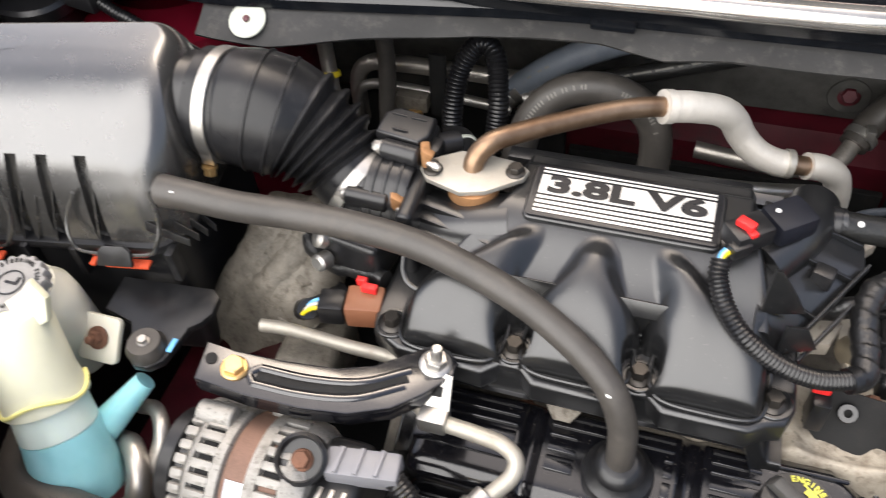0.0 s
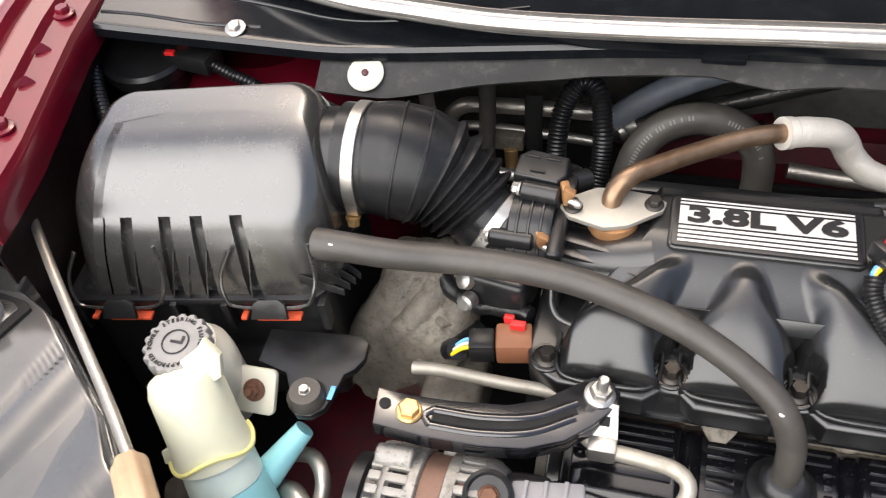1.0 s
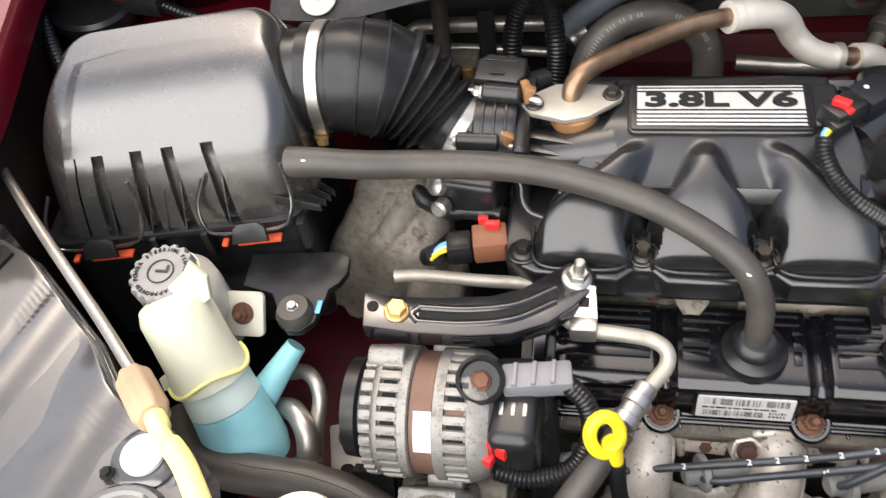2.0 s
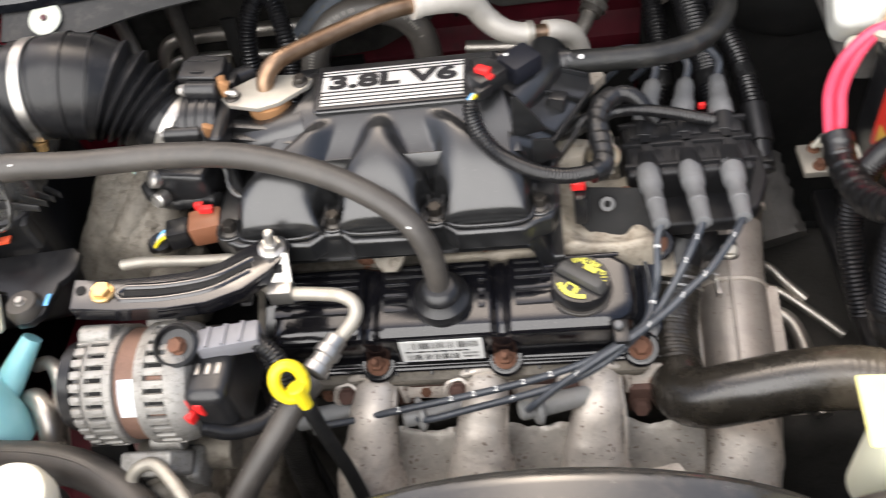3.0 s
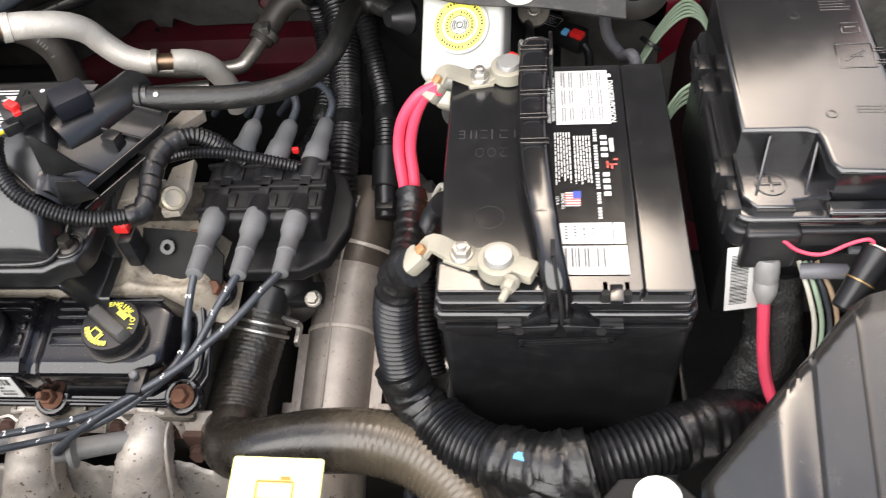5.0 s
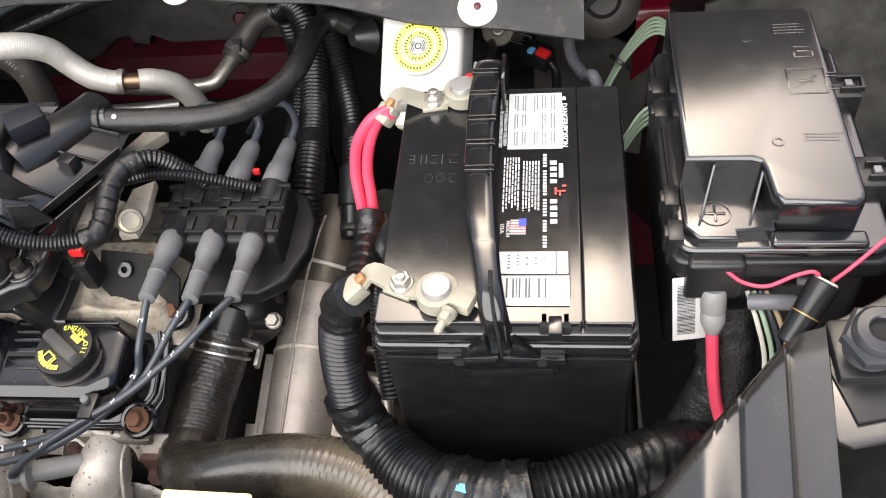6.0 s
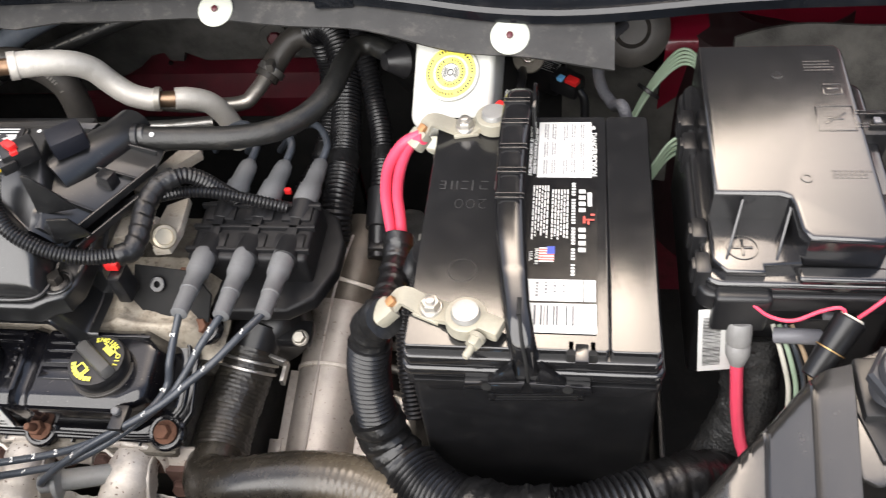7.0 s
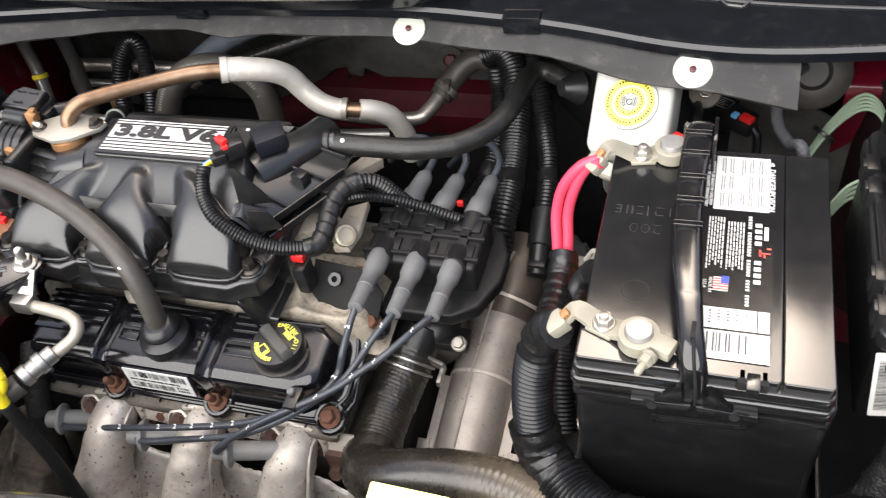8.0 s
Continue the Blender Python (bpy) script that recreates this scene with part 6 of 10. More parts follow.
def ignition():
    rnd = random.Random(9)
    for tip, tow, mid, plug in zip(TIPS, TOWERS, MIDS, PLUGS):
        tip, tow, plug = Vector(tip), Vector(tow), Vector(plug)
        t = thing("ignition_lead", "grey ignition lead with rubber boots, number marks along it", "ignition lead", tuple(plug), group="ignition leads")
        pts = [tip] + [Vector(p) for p in mid] + [plug]
        part("wire", sweep(pts, 0.0032, 12, 0.004), WIRE, t)
        d = tip - tow
        part("coil_boot", lathe([(0.0095, 0), (0.0102, 0.004), (0.0098, 0.024), (0.0090, 0.025), (0.0088, 0.0265), (0.0080, 0.028), (0.0076, 0.044), (0.0079, 0.0445), (0.0079, 0.0465), (0.0073, 0.047), (0.0068, d.length + 0.006), (0.0045, d.length + 0.007)], tow - d.normalized() * 0.004, d, 26), BOOT, t, "grey moulded boot")
        ax = Vector((0.90, 0.26, -0.12))
        pb = part("plug_boot", lathe([(0.006, -0.008), (0.0085, -0.006), (0.0090, 0.004), (0.0140, 0.005), (0.0155, 0.007), (0.0155, 0.0095), (0.0120, 0.011), (0.0092, 0.013), (0.0086, 0.050), (0.0095, 0.054)], plug, ax, 28), PLUGBOOT, t, "grey plug boot")
        b = bmesh.new()
        line, u = spline(pts, 0.004)
        for f in ((0.05, 0.17, 0.44, 0.50, 0.56, 0.61, 0.66, 0.78) if plug.x < -0.1 else (0.06, 0.11, 0.38, 0.56, 0.70) if plug.x < 0 else (0.10, 0.25, 0.34, 0.48, 0.74)):
            i = int(f * (len(line) - 1))
            tg = (line[i + 1] - line[i]).normalized()
            n = Vector((0, -0.35, 1))
            n = (n - tg * n.dot(tg)).normalized()
            if plug.x < -0.1:
                lettering("2", 0.0060, axes(line[i] + n * 0.0037, -tg, -n.cross(tg)), 0.0002, 0.0001, 1.2, bm=b)
                continue
            bars([(0, 0, 0.0038, 0.0007), (0.0015, 0.0008, 0.0007, 0.0018), (-0.0015, -0.0008, 0.0007, 0.0018)], axes(line[i] + n * 0.0037, tg, n.cross(tg)), 0.0002, b)
        tagged(part("number_mark", b, WHITE, t, "white printed marks"), kind="stuff")
    # rear leads
    for (x, y, z), e in (((0.201, 0.304, 0.767), (0.214, 0.344, 0.781)), ((0.235, 0.305, 0.767), (0.245, 0.350, 0.774)), ((0.271, 0.305, 0.766), (0.276, 0.360, 0.766))):
        a, b = Vector((x, y, z)), Vector(e)
        t = thing("ignition_lead", "grey rear ignition lead curling behind the coil", "ignition lead", (x, y, z), group="ignition leads")
        d = b - a
        part("coil_boot", lathe([(0.0105, 0), (0.0112, 0.004), (0.0106, 0.022), (0.0092, 0.024), (0.0084, 0.040), (0.0072, d.length), (0.004, d.length + 0.004)], a, d, 26), BOOT, t, "grey moulded boot")
        part("wire", sweep([b, b + Vector((0.004, 0.020, 0.008)), b + Vector((-0.012, 0.045, 0.008)), b + Vector((-0.040, 0.062, -0.012)), b + Vector((-0.07, 0.07, -0.05))], 0.0036, 12, 0.004), WIRE, t)
    c = thing("wire_clip", "grey clip holding the ignition leads together", "clip", (0.160, 0.097, 0.738))
    part("stud", cyl((0.158, 0.101, 0.738), (0.158, 0.099, 0.750), 0.0035, n=14), BOOT, c, "bright stud")
    part("saddle", box((0.160, 0.096, 0.741), (0.012, 0.022, 0.008), 0.002), PLASTIC, c)


ignition()


COILBLACK = mat("coil_black_plastic", (0.009, 0.009, 0.010), 0.45, bump=0.1, spec=0.35, dirt=0.2, dirt_col=(0.045, 0.042, 0.038))


def coil_pack():
    t = thing("ignition_coil_pack", "black six-tower ignition coil pack with ribbed top", "coil pack", (0.235, 0.27, 0.73))
    base = [(0.176, 0.325), (0.176, 0.225), (0.188, 0.205), (0.270, 0.208), (0.292, 0.222), (0.306, 0.255), (0.307, 0.288), (0.296, 0.318), (0.28, 0.328)]
    part("base", prism(base, 0.016, axes((0, 0, 0.722), (1, 0, 0), (0, 1, 0)), 0.004, 3), COILBLACK, t)
    part("body", box((0.234, 0.274, 0.752), (0.108, 0.070, 0.036), 0.005, 3), COILBLACK, t)
    for x in (0.199, 0.235, 0.270):
        part("rib", box((x, 0.274, 0.771), (0.010, 0.066, 0.005), 0.0015), COILBLACK, t)
        part("cell", box((x - 0.0, 0.258, 0.770), (0.027, 0.018, 0.005), 0.002), COILBLACK, t)
        part("cell", box((x - 0.0, 0.291, 0.770), (0.027, 0.018, 0.005), 0.002), COILBLACK, t)
        part("tower", cyl((x - 0.001, 0.262, 0.762), (x - 0.001, 0.238, 0.768), 0.0125, 0.0115, 24), COILBLACK, t)
        part("tower", cyl((x, 0.286, 0.762), (x + 0.002, 0.308, 0.766), 0.0125, 0.0115, 24), COILBLACK, t)
    for y in (0.2480, 0.2740, 0.300):
        part("rib", box((0.234, y, 0.7705), (0.112, 0.004, 0.006), 0.001), COILBLACK, t)
    part("bracket", prism([(0.0, 0.0), (0.055, 0.0), (0.075, -0.018), (0.075, -0.042), (0.015, -0.042), (0.0, -0.03)], 0.003, axes((0.136, 0.232, 0.768), (1, -0.12, 0), (0, 0.75, 0.66)), 0.0008), DULL, t, "black sheet bracket")
    part("bracket_boss", ring((0.160, 0.215, 0.762), (0, -0.66, 0.75), 0.003, 0.007, 0.003, 20), GLOSS, t)
    part("bolt", hex_bolt((0.178, 0.232, 0.752), (0, -0.3, 1), 0.006, 0.010, 1.2), RUST, t, "rusty bolt")
    for x, y in ((0.243, 0.315), (0.255, 0.318)):
        part("lock", box((x, y, 0.772), (0.006, 0.004, 0.006), 0.001), REDTAB, t, "red locking tab")


coil_pack()


# ---- alternator with its bracket, dipstick and lines ----
def alternator():
    t = thing("alternator", "weathered aluminium alternator with brown core band", "alternator", (-0.21, 0.06, 0.68))
    c = Vector((0, 0.058, 0.766))
    ax = (1, 0, 0)

    def at(x):
        return Vector((x, c.y, c.z))
    part("pulley", lathe([(0.030, 0), (0.036, 0.002), (0.037, 0.012), (0.033, 0.014), (0.033, 0.024), (0.028, 0.026)], at(-0.276), ax, 40), PLASTIC, t, "black pulley")
    fl = part("front_housing", lathe([(0.034, 0), (0.042, 0.002), (0.0462, 0.006), (0.0474, 0.008), (0.0474, 0.0095), (0.0438, 0.0105), (0.0438, 0.0230), (0.0474, 0.024), (0.0474, 0.030), (0.0455, 0.031)], at(-0.254), ax, 56), ALU, t)
    part("core", lathe([(0.043, 0), (0.0445, 0.001), (0.0445, 0.0160), (0.043, 0.017)], at(-0.223), ax, 56), COPPER, t, "brown laminated core band")
    rl = part("rear_housing", lathe([(0.0455, -0.0055), (0.0478, -0.0045), (0.0478, 0.003), (0.0436, 0.004), (0.0436, 0.018), (0.0474, 0.019), (0.0464, 0.025), (0.041, 0.033), (0.030, 0.036)], at(-0.201), ax, 56), ALU, t)
    rnd = random.Random(21)
    for k in range(17):
        a = radians(-46 + 12 * k)
        n = Vector((0, math.cos(a) * -1, math.sin(a)))
        r3 = Matrix((Vector((1, 0, 0)), n.cross(Vector((1, 0, 0))), n)).transposed()
        jig = rnd.uniform(-0.0006, 0.0006)
        part("fin", box(at(-0.23725) + n * (0.0456 + jig) + r3 @ Vector((0, 0.0048, 0)), (0.0150, 0.0066 + jig, 0.0046), 0.0014, m=r3), ALU, fl)
        part("tooth", box(at(-0.2530) + n * (0.0440 + jig) + r3 @ Vector((0, 0.0048, 0)), (0.0090, 0.0070 + jig, 0.0058), 0.0018, m=r3), ALU, fl)
        part("slot", box(at(-0.2375) + n * 0.0438, (0.0100, 0.0034, 0.0016), 0.0004, m=r3), DULL, fl, "dark vent slot")
        part("fin", box(at(-0.190) + n * (0.0454 + jig) + r3 @ Vector((0, 0.0048, 0)), (0.0165, 0.0064 + jig, 0.0046), 0.0014, m=r3), ALU, rl)
        part("slot", box(at(-0.1905) + n * 0.0436, (0.0120, 0.0036, 0.0016), 0.0004, m=r3), (COPPER if k % 3 == 0 else DULL), rl, "winding behind a vent slot")
    for a, x in ((-38, -0.205), (112, -0.246), (150, -0.205)):
        n = Vector((0, -math.cos(radians(a)), math.sin(radians(a))))
        part("through_bolt_lug", cyl(at(x - 0.010) + n * 0.047, at(x + 0.016) + n * 0.047, 0.0085, n=18), ALU, t)
    part("lower_ear", prism([(-0.012, 0.010), (0.030, 0.014), (0.040, -0.004), (0.034, -0.030), (0.014, -0.040), (-0.004, -0.026)], 0.020, axes((-0.222, 0.012, 0.738), (1, 0, 0), (0, -0.45, 0.9)), 0.004, 3), ALU, t, "cast lower mounting ear")
    part("rear_bracket", box((-0.152, 0.045, 0.792), (0.030, 0.040, 0.012), 0.004, 3), PLASTIC, t, "black terminal block")
    for k in range(3):
        part("terminal_pin", box((-0.160 + 0.008 * k, 0.046, 0.799), (0.003, 0.010, 0.004), 0.0008), STEEL, t)
    lab = part("maker_label", sheet(lambda u, v: at(-0.212 - 0.007 + 0.014 * u) + 0.0449 * Vector((0, -math.sin(radians(28 + 38 * v)), math.cos(radians(28 + 38 * v)))), 4, 12, 0.0004), BLUELABEL, t, "blue and white printed label")
    part("terminal", lathe([(0.016, 0), (0.017, 0.004), (0.017, 0.014), (0.0145, 0.016), (0.013, 0.010), (0.006, 0.010)], (-0.176, 0.064, 0.803), (0.12, -0.40, 0.9), 32), PLASTIC, t, "black terminal cap")
    part("terminal_nut", hex_bolt((-0.1745, 0.060, 0.811), (0.12, -0.40, 0.9), 0.0062, 0.009, 1.2), RUST, t, "coppery terminal nut")
    part("regulator", box((-0.152, 0.055, 0.765), (0.034, 0.07, 0.07), 0.010, 3), PLASTIC, t)
    cn = part("connector", box((-0.137, 0.068, 0.804), (0.048, 0.020, 0.016), 0.003, m=Matrix.Rotation(radians(8), 3, "Z")), GREYCON, t, "grey plug connector")
    for k in range(3):
        part("rib", box((-0.152 + 0.013 * k, 0.066 + 0.002 * k, 0.8125), (0.003, 0.018, 0.003), 0.0006), GREYCON, cn)
    part("plug", box((-0.160, 0.028, 0.784), (0.016, 0.016, 0.016), 0.003, m=Matrix.Rotation(radians(-25), 3, "Z")), REDTAB, t, "red plug")
    part("plug_latch", box((-0.170, 0.020, 0.776), (0.012, 0.008, 0.010), 0.002, m=Matrix.Rotation(radians(-25), 3, "Z")), REDTAB, t, "red plug latch")
    part("plug_body", box((-0.152, 0.034, 0.786), (0.030, 0.020, 0.012), 0.003), PLASTIC, t)
    part("rear_lug", box((-0.205, 0.012, 0.705), (0.05, 0.03, 0.03), 0.006, 3), ALU, t)
    part("foot", cyl((-0.24, 0.030, 0.700), (-0.16, 0.030, 0.700), 0.016, n=24), CASTING, t)
    part("lead", sweep([(-0.118, 0.068, 0.803), (-0.103, 0.058, 0.790), (-0.100, 0.044, 0.772), (-0.112, 0.026, 0.758), (-0.140, 0.018, 0.754), (-0.165, 0.020, 0.758)], 0.0075, 14, 0.004, corr=(0.0032, 0.0009)), LOOM, t, "black corrugated lead")
    # mounting strap above
    s = thing("alternator_bracket", "gloss black pressed steel alternator bracket with plated bolts", "bracket", (-0.19, 0.11, 0.82))
    up = [(-0.2635, 0.114), (-0.243, 0.114), (-0.212, 0.117), (-0.174, 0.124), (-0.152, 0.134), (-0.131, 0.153), (-0.120, 0.162), (-0.108, 0.162), (-0.100, 0.154)]
    lo = [(-0.101, 0.143), (-0.115, 0.124), (-0.132, 0.107), (-0.157, 0.094), (-0.186, 0.088), (-0.224, 0.085), (-0.2595, 0.086)]

    def tilt(b):
        for v in b.verts:
            v.co.z -= 0.13 * (v.co.x + 0.25)
        return b
    part("plate", tilt(prism(up + lo, 0.005, axes((0, 0, 0.8265), (1, 0, 0), (0, 1, 0)), 0.0012, 2)), BRACKETBLACK, s)
    part("skirt", tilt(prism([(x, y) for x, y in lo] + [(x, y + 0.003) for x, y in reversed(lo)], 0.012, axes((0, 0, 0.8165), (1, 0, 0), (0, 1, 0)), 0.001)), GLOSS, s)
    mid = [(-0.222, 0.101, 0.8325), (-0.189, 0.104, 0.8325), (-0.156, 0.113, 0.8325), (-0.128, 0.132, 0.8325)]
    for dy in (0.0062, -0.0062):
        part("bead", tilt(sweep([(x, y + dy, z - 0.0008) for x, y, z in mid], 0.0030, 10, 0.003, flat=0.55)), BRACKETBLACK, s, "pressed stiffening bead")
    part("bead_end", tilt(sweep([(mid[0][0], mid[0][1] + 0.0062, mid[0][2] - 0.0008), (mid[0][0] - 0.005, mid[0][1], mid[0][2] - 0.0008), (mid[0][0], mid[0][1] - 0.0062, mid[0][2] - 0.0008)], 0.0028, 10, 0.002, flat=0.55)), BRACKETBLACK, s)
    part("groove", tilt(sweep([(x, y, z - 0.0010) for x, y, z in mid], 0.0036, 10, 0.004, flat=0.3)), DULL, s, "dark slot in the groove")
    part("hole", lathe([(0.0042, 0), (0.0042, 0.0006), (0.002, 0.0007)], (-0.2555, 0.103, 0.8325), (0.13, 0, 1), 16), DULL, s, "dark drilled hole")
    part("bolt", hex_bolt((-0.238, 0.101, 0.8300), (0.13, 0, 1), 0.0075, 0.007, 1.25), BRASS, s, "yellow plated bolt")
    part("nut", hex_bolt((-0.114, 0.148, 0.8138), (0.13, 0, 1), 0.0082, 0.009, 1.35, stud=0.012), STEEL, s, "bright nut with stud")


BRACKETBLACK = mat("oily_gloss_black_steel", (0.010, 0.010, 0.012), 0.17, spec=0.7, coat=0.5, coat_rough=0.10, bump=0.01, dirt=0.15, dirt_col=(0.05, 0.045, 0.04), rvar=0.05)
BLUELABEL = mat("blue_white_label", (0.50, 0.58, 0.68), 0.45, var=0.5, bump=0.02, tone=(0.80, 0.80, 0.80))
alternator()


def lines_and_dipstick():
    t = thing("refrigerant_line", "pale aluminium line above the alternator bracket", "pipe", (-0.25, 0.165, 0.78))
    part("line", sweep([(-0.258, 0.163, 0.788), (-0.235, 0.164, 0.789), (-0.19, 0.162, 0.788), (-0.150, 0.161, 0.787), (-0.138, 0.156, 0.782), (-0.130, 0.145, 0.768)], 0.0052, 16, 0.004), PALEALU, t)
    t = thing("pressure_line", "pale metal power steering line with coupling and bracket", "pipe", (-0.08, 0.09, 0.76))
    part("line", sweep([(-0.135, 0.138, 0.795), (-0.118, 0.125, 0.792), (-0.105, 0.120, 0.790), (-0.080, 0.118, 0.789), (-0.060, 0.116, 0.787), (-0.049, 0.110, 0.783), (-0.049, 0.100, 0.778), (-0.058, 0.088, 0.774), (-0.066, 0.079, 0.771)], 0.0058, 18, 0.003), PALEALU, t)
    d = Vector((-0.46, -0.78, -0.10))
    part("coupling", lathe([(0.0072, 0), (0.0085, 0.001), (0.0085, 0.010), (0.0105, 0.011), (0.0105, 0.018), (0.0088, 0.019), (0.0088, 0.026), (0.0102, 0.027), (0.0102, 0.034), (0.007, 0.036)], (-0.062, 0.085, 0.774), d, 12), STEEL, t, "bright crimped coupling")
    part("hose", sweep([(-0.080, 0.052, 0.768), (-0.092, 0.034, 0.764), (-0.112, 0.006, 0.750), (-0.14, -0.03, 0.725), (-0.17, -0.07, 0.69), (-0.20, -0.11, 0.65)], 0.0105, 18, 0.004), RUBBER, t, "black rubber hose")
    part("clamp", box((-0.108, 0.120, 0.792), (0.020, 0.016, 0.016), 0.003), STEEL, t, "bright line clamp")
    part("tab", prism([(-0.010, 0), (0.010, 0), (0.008, 0.024), (-0.008, 0.026)], 0.003, axes((-0.108, 0.125, 0.797), (1, 0, 0), (0, 0.75, 0.6)), 0.0008), STEEL, t)
    part("tab_hole", box((-0.108, 0.1325, 0.8065), (0.007, 0.007, 0.002), 0.0005, m=Matrix.Rotation(radians(39), 3, "X")), DULL, t)
    t = thing("dipstick", "yellow ring-handled dipstick in a black tube", "dipstick", (-0.088, 0.04, 0.70))
    r3 = basis((0.35, -0.75, 0.45))
    c = Vector((-0.0905, 0.0375, 0.789))
    pts = [c + r3 @ Vector((0.0105 * math.cos(a), 0.0145 * math.sin(a), 0)) for a in np.linspace(0, 2 * math.pi, 17)]
    part("handle", sweep(pts, 0.0048, 12, 0.003), YELLOW, t, "yellow ring handle")
    part("stem", cyl((-0.086, 0.034, 0.788), (-0.082, 0.030, 0.765), 0.007, 0.005, 14), YELLOW, t)
    part("tube", sweep([(-0.082, 0.030, 0.766), (-0.079, 0.028, 0.72), (-0.070, 0.02, 0.66), (-0.06, 0.0, 0.55)], 0.006, 14, 0.006), DULL, t, "black dipstick tube")


PALEALU = mat("pale_dull_aluminium", (0.37, 0.345, 0.295), 0.45, metal=0.45, var=0.2, bump=0.2, dirt=0.5, dirt_col=(0.26, 0.21, 0.15), dirt_scale=90)
lines_and_dipstick()

# ---- right side of the bay: battery, terminals, looms, fuse box, headlamp ----
def battery():
    t = thing("car_battery", "black car battery with white labels and stepped lid", "battery", (0.487, 0.215, 0.64))
    part("case", box((0.4880, 0.2165, 0.716), (0.1705, 0.2245, 0.200), 0.006, 3), BATTERY, t)
    part("skirt", box((0.487, 0.2165, 0.812), (0.1725, 0.2300, 0.014), 0.004, 3), BATTERY, t)
    part("rim", prism(rounded(0.174, 0.238, 0.007), 0.010, axes((0.4868, 0.2165, 0.8225), (1, 0, 0), (0, 1, 0)), 0.003, 3), BATLID, t)
    part("rim", prism(rounded(0.170, 0.234, 0.006), 0.010, axes((0.4868, 0.2165, 0.8335), (1, 0, 0), (0, 1, 0)), 0.002, 3), BATLID, t)
    part("lid", prism(rounded(0.1342, 0.2245, 0.003), 0.010, axes((0.4705, 0.2155, 0.8415), (1, 0, 0), (0, 1, 0)), 0.0012, 3), BATLID, t, "fine-grained lid")
    part("lid_strip", prism(rounded(0.0322, 0.2245, 0.003), 0.0100, axes((0.5541, 0.2155, 0.8415), (1, 0, 0), (0, 1, 0)), 0.0012, 3), BATLID, t, "side strip of the lid")
    for x in (0.513, 0.527):
        part("vent_notch", box((x, 0.106, 0.8465), (0.006, 0.012, 0.010), 0.0015), DULL, t)
    part("vent_tab", box((0.520, 0.102, 0.8485), (0.009, 0.014, 0.007), 0.0015), BATLID, t)
    # front ledge and carrying-slot details
    part("ledge", prism([(-0.080, 0), (0.082, 0), (0.066, -0.012), (-0.068, -0.012)], 0.006, axes((0.487, 0.1035, 0.818), (1, 0, 0), (0, 0, 1)), 0.001), BATTERY, t)
    lean = Matrix.Rotation(radians(-5), 3, "Y")
    for z, w in ((0.7985, 0.060), (0.7920, 0.066)):
        part("slot_line", box((0.489, 0.1025, z), (w, 0.004, 0.0022), 0.0006, m=lean), BATLID, t, "moulded handle rail")
    part("slot", box((0.489, 0.1035, 0.7952), (0.058, 0.003, 0.0045), 0.0005, m=lean), DULL, t, "dark handle slot")
    for x in (-0.030, 0.031):
        part("slot_end", box((0.489 + x, 0.1025, 0.7955 + 0.087 * x), (0.005, 0.004, 0.010), 0.001, m=lean), BATLID, t)
    tray = thing("battery_tray", "black plastic battery tray with a raised front lip", "tray", (0.488, 0.215, 0.60))
    part("base", box((0.488, 0.215, 0.606), (0.200, 0.262, 0.018), 0.004), PLASTIC, tray)
    part("front_lip", box((0.500, 0.0905, 0.640), (0.080, 0.006, 0.060), 0.002, m=Matrix.Rotation(radians(-3), 3, "Y")), PLASTIC, tray)
    part("side_lip", box((0.586, 0.205, 0.650), (0.005, 0.200, 0.080), 0.002), PLASTIC, tray)
    part("plug_ring", ring((0.437, 0.167, 0.8512), (0, 0, 1), 0.0098, 0.0104, 0.0006, 32), BATTERY, t)
    # red sticker on the side facing the engine
    sm = axes((0.4022, 0.215, 0.775), (0, -1, 0), (0, 0, 1))
    st = part("side_sticker", prism(rounded(0.150, 0.075, 0.002), 0.0006, sm, 0), STICKERRED, t, "red and yellow side sticker")
    part("sticker_band", bars([(-0.01, -0.018, 0.11, 0.020)], sm, 0.0010), STICKERGOLD, st)
    tagged(part("sticker_print", bars([(-0.055 + 0.0125 * i, 0.016, 0.009, 0.013) for i in range(10)], sm, 0.0012), WHITE, st, "white print bars"), kind="stuff")
    # scratched figures
    m = axes((0.437, 0.231, 0.8519), (-1, 0, 0), (0, -1, 0))
    part("scratched_figures", lettering("200", 0.0145, m, 0.0002, -0.00058, 1.2), SCRATCH, t, "thin scratched figures")
    m = axes((0.434, 0.250, 0.8517), (-1, 0, 0), (0, -1, 0))
    rows = [(-0.020, 0, 0.0007, 0.009), (-0.012, 0.004, 0.006, 0.0006), (-0.012, -0.004, 0.006, 0.0006), (-0.009, 0.002, 0.0006, 0.004), (-0.003, 0, 0.0007, 0.011), (0.003, 0.004, 0.005, 0.0006), (0.003, -0.004, 0.005, 0.0006),
            (0.009, 0, 0.0006, 0.009), (0.013, 0, 0.0006, 0.009), (0.018, 0, 0.0006, 0.009), (0.020, 0.004, 0.004, 0.0006), (0.020, 0, 0.004, 0.0006), (0.020, -0.004, 0.004, 0.0006)]
    part("scratches", bars(rows, m, 0), SCRATCH, t, "thin scratched marks")
    # black label film with print; its writing runs from the back to the front
    film = part("label_film", prism(rounded(0.0515, 0.196, 0.001), 0.0006, axes((0.5045, 0.2215, 0.8514), (1, 0, 0), (0, 1, 0)), 0), LABELBLACK, t, "glossy black label film")
    L = axes((0.5045, 0.2215, 0.8524), (0, -1, 0), (1, 0, 0))
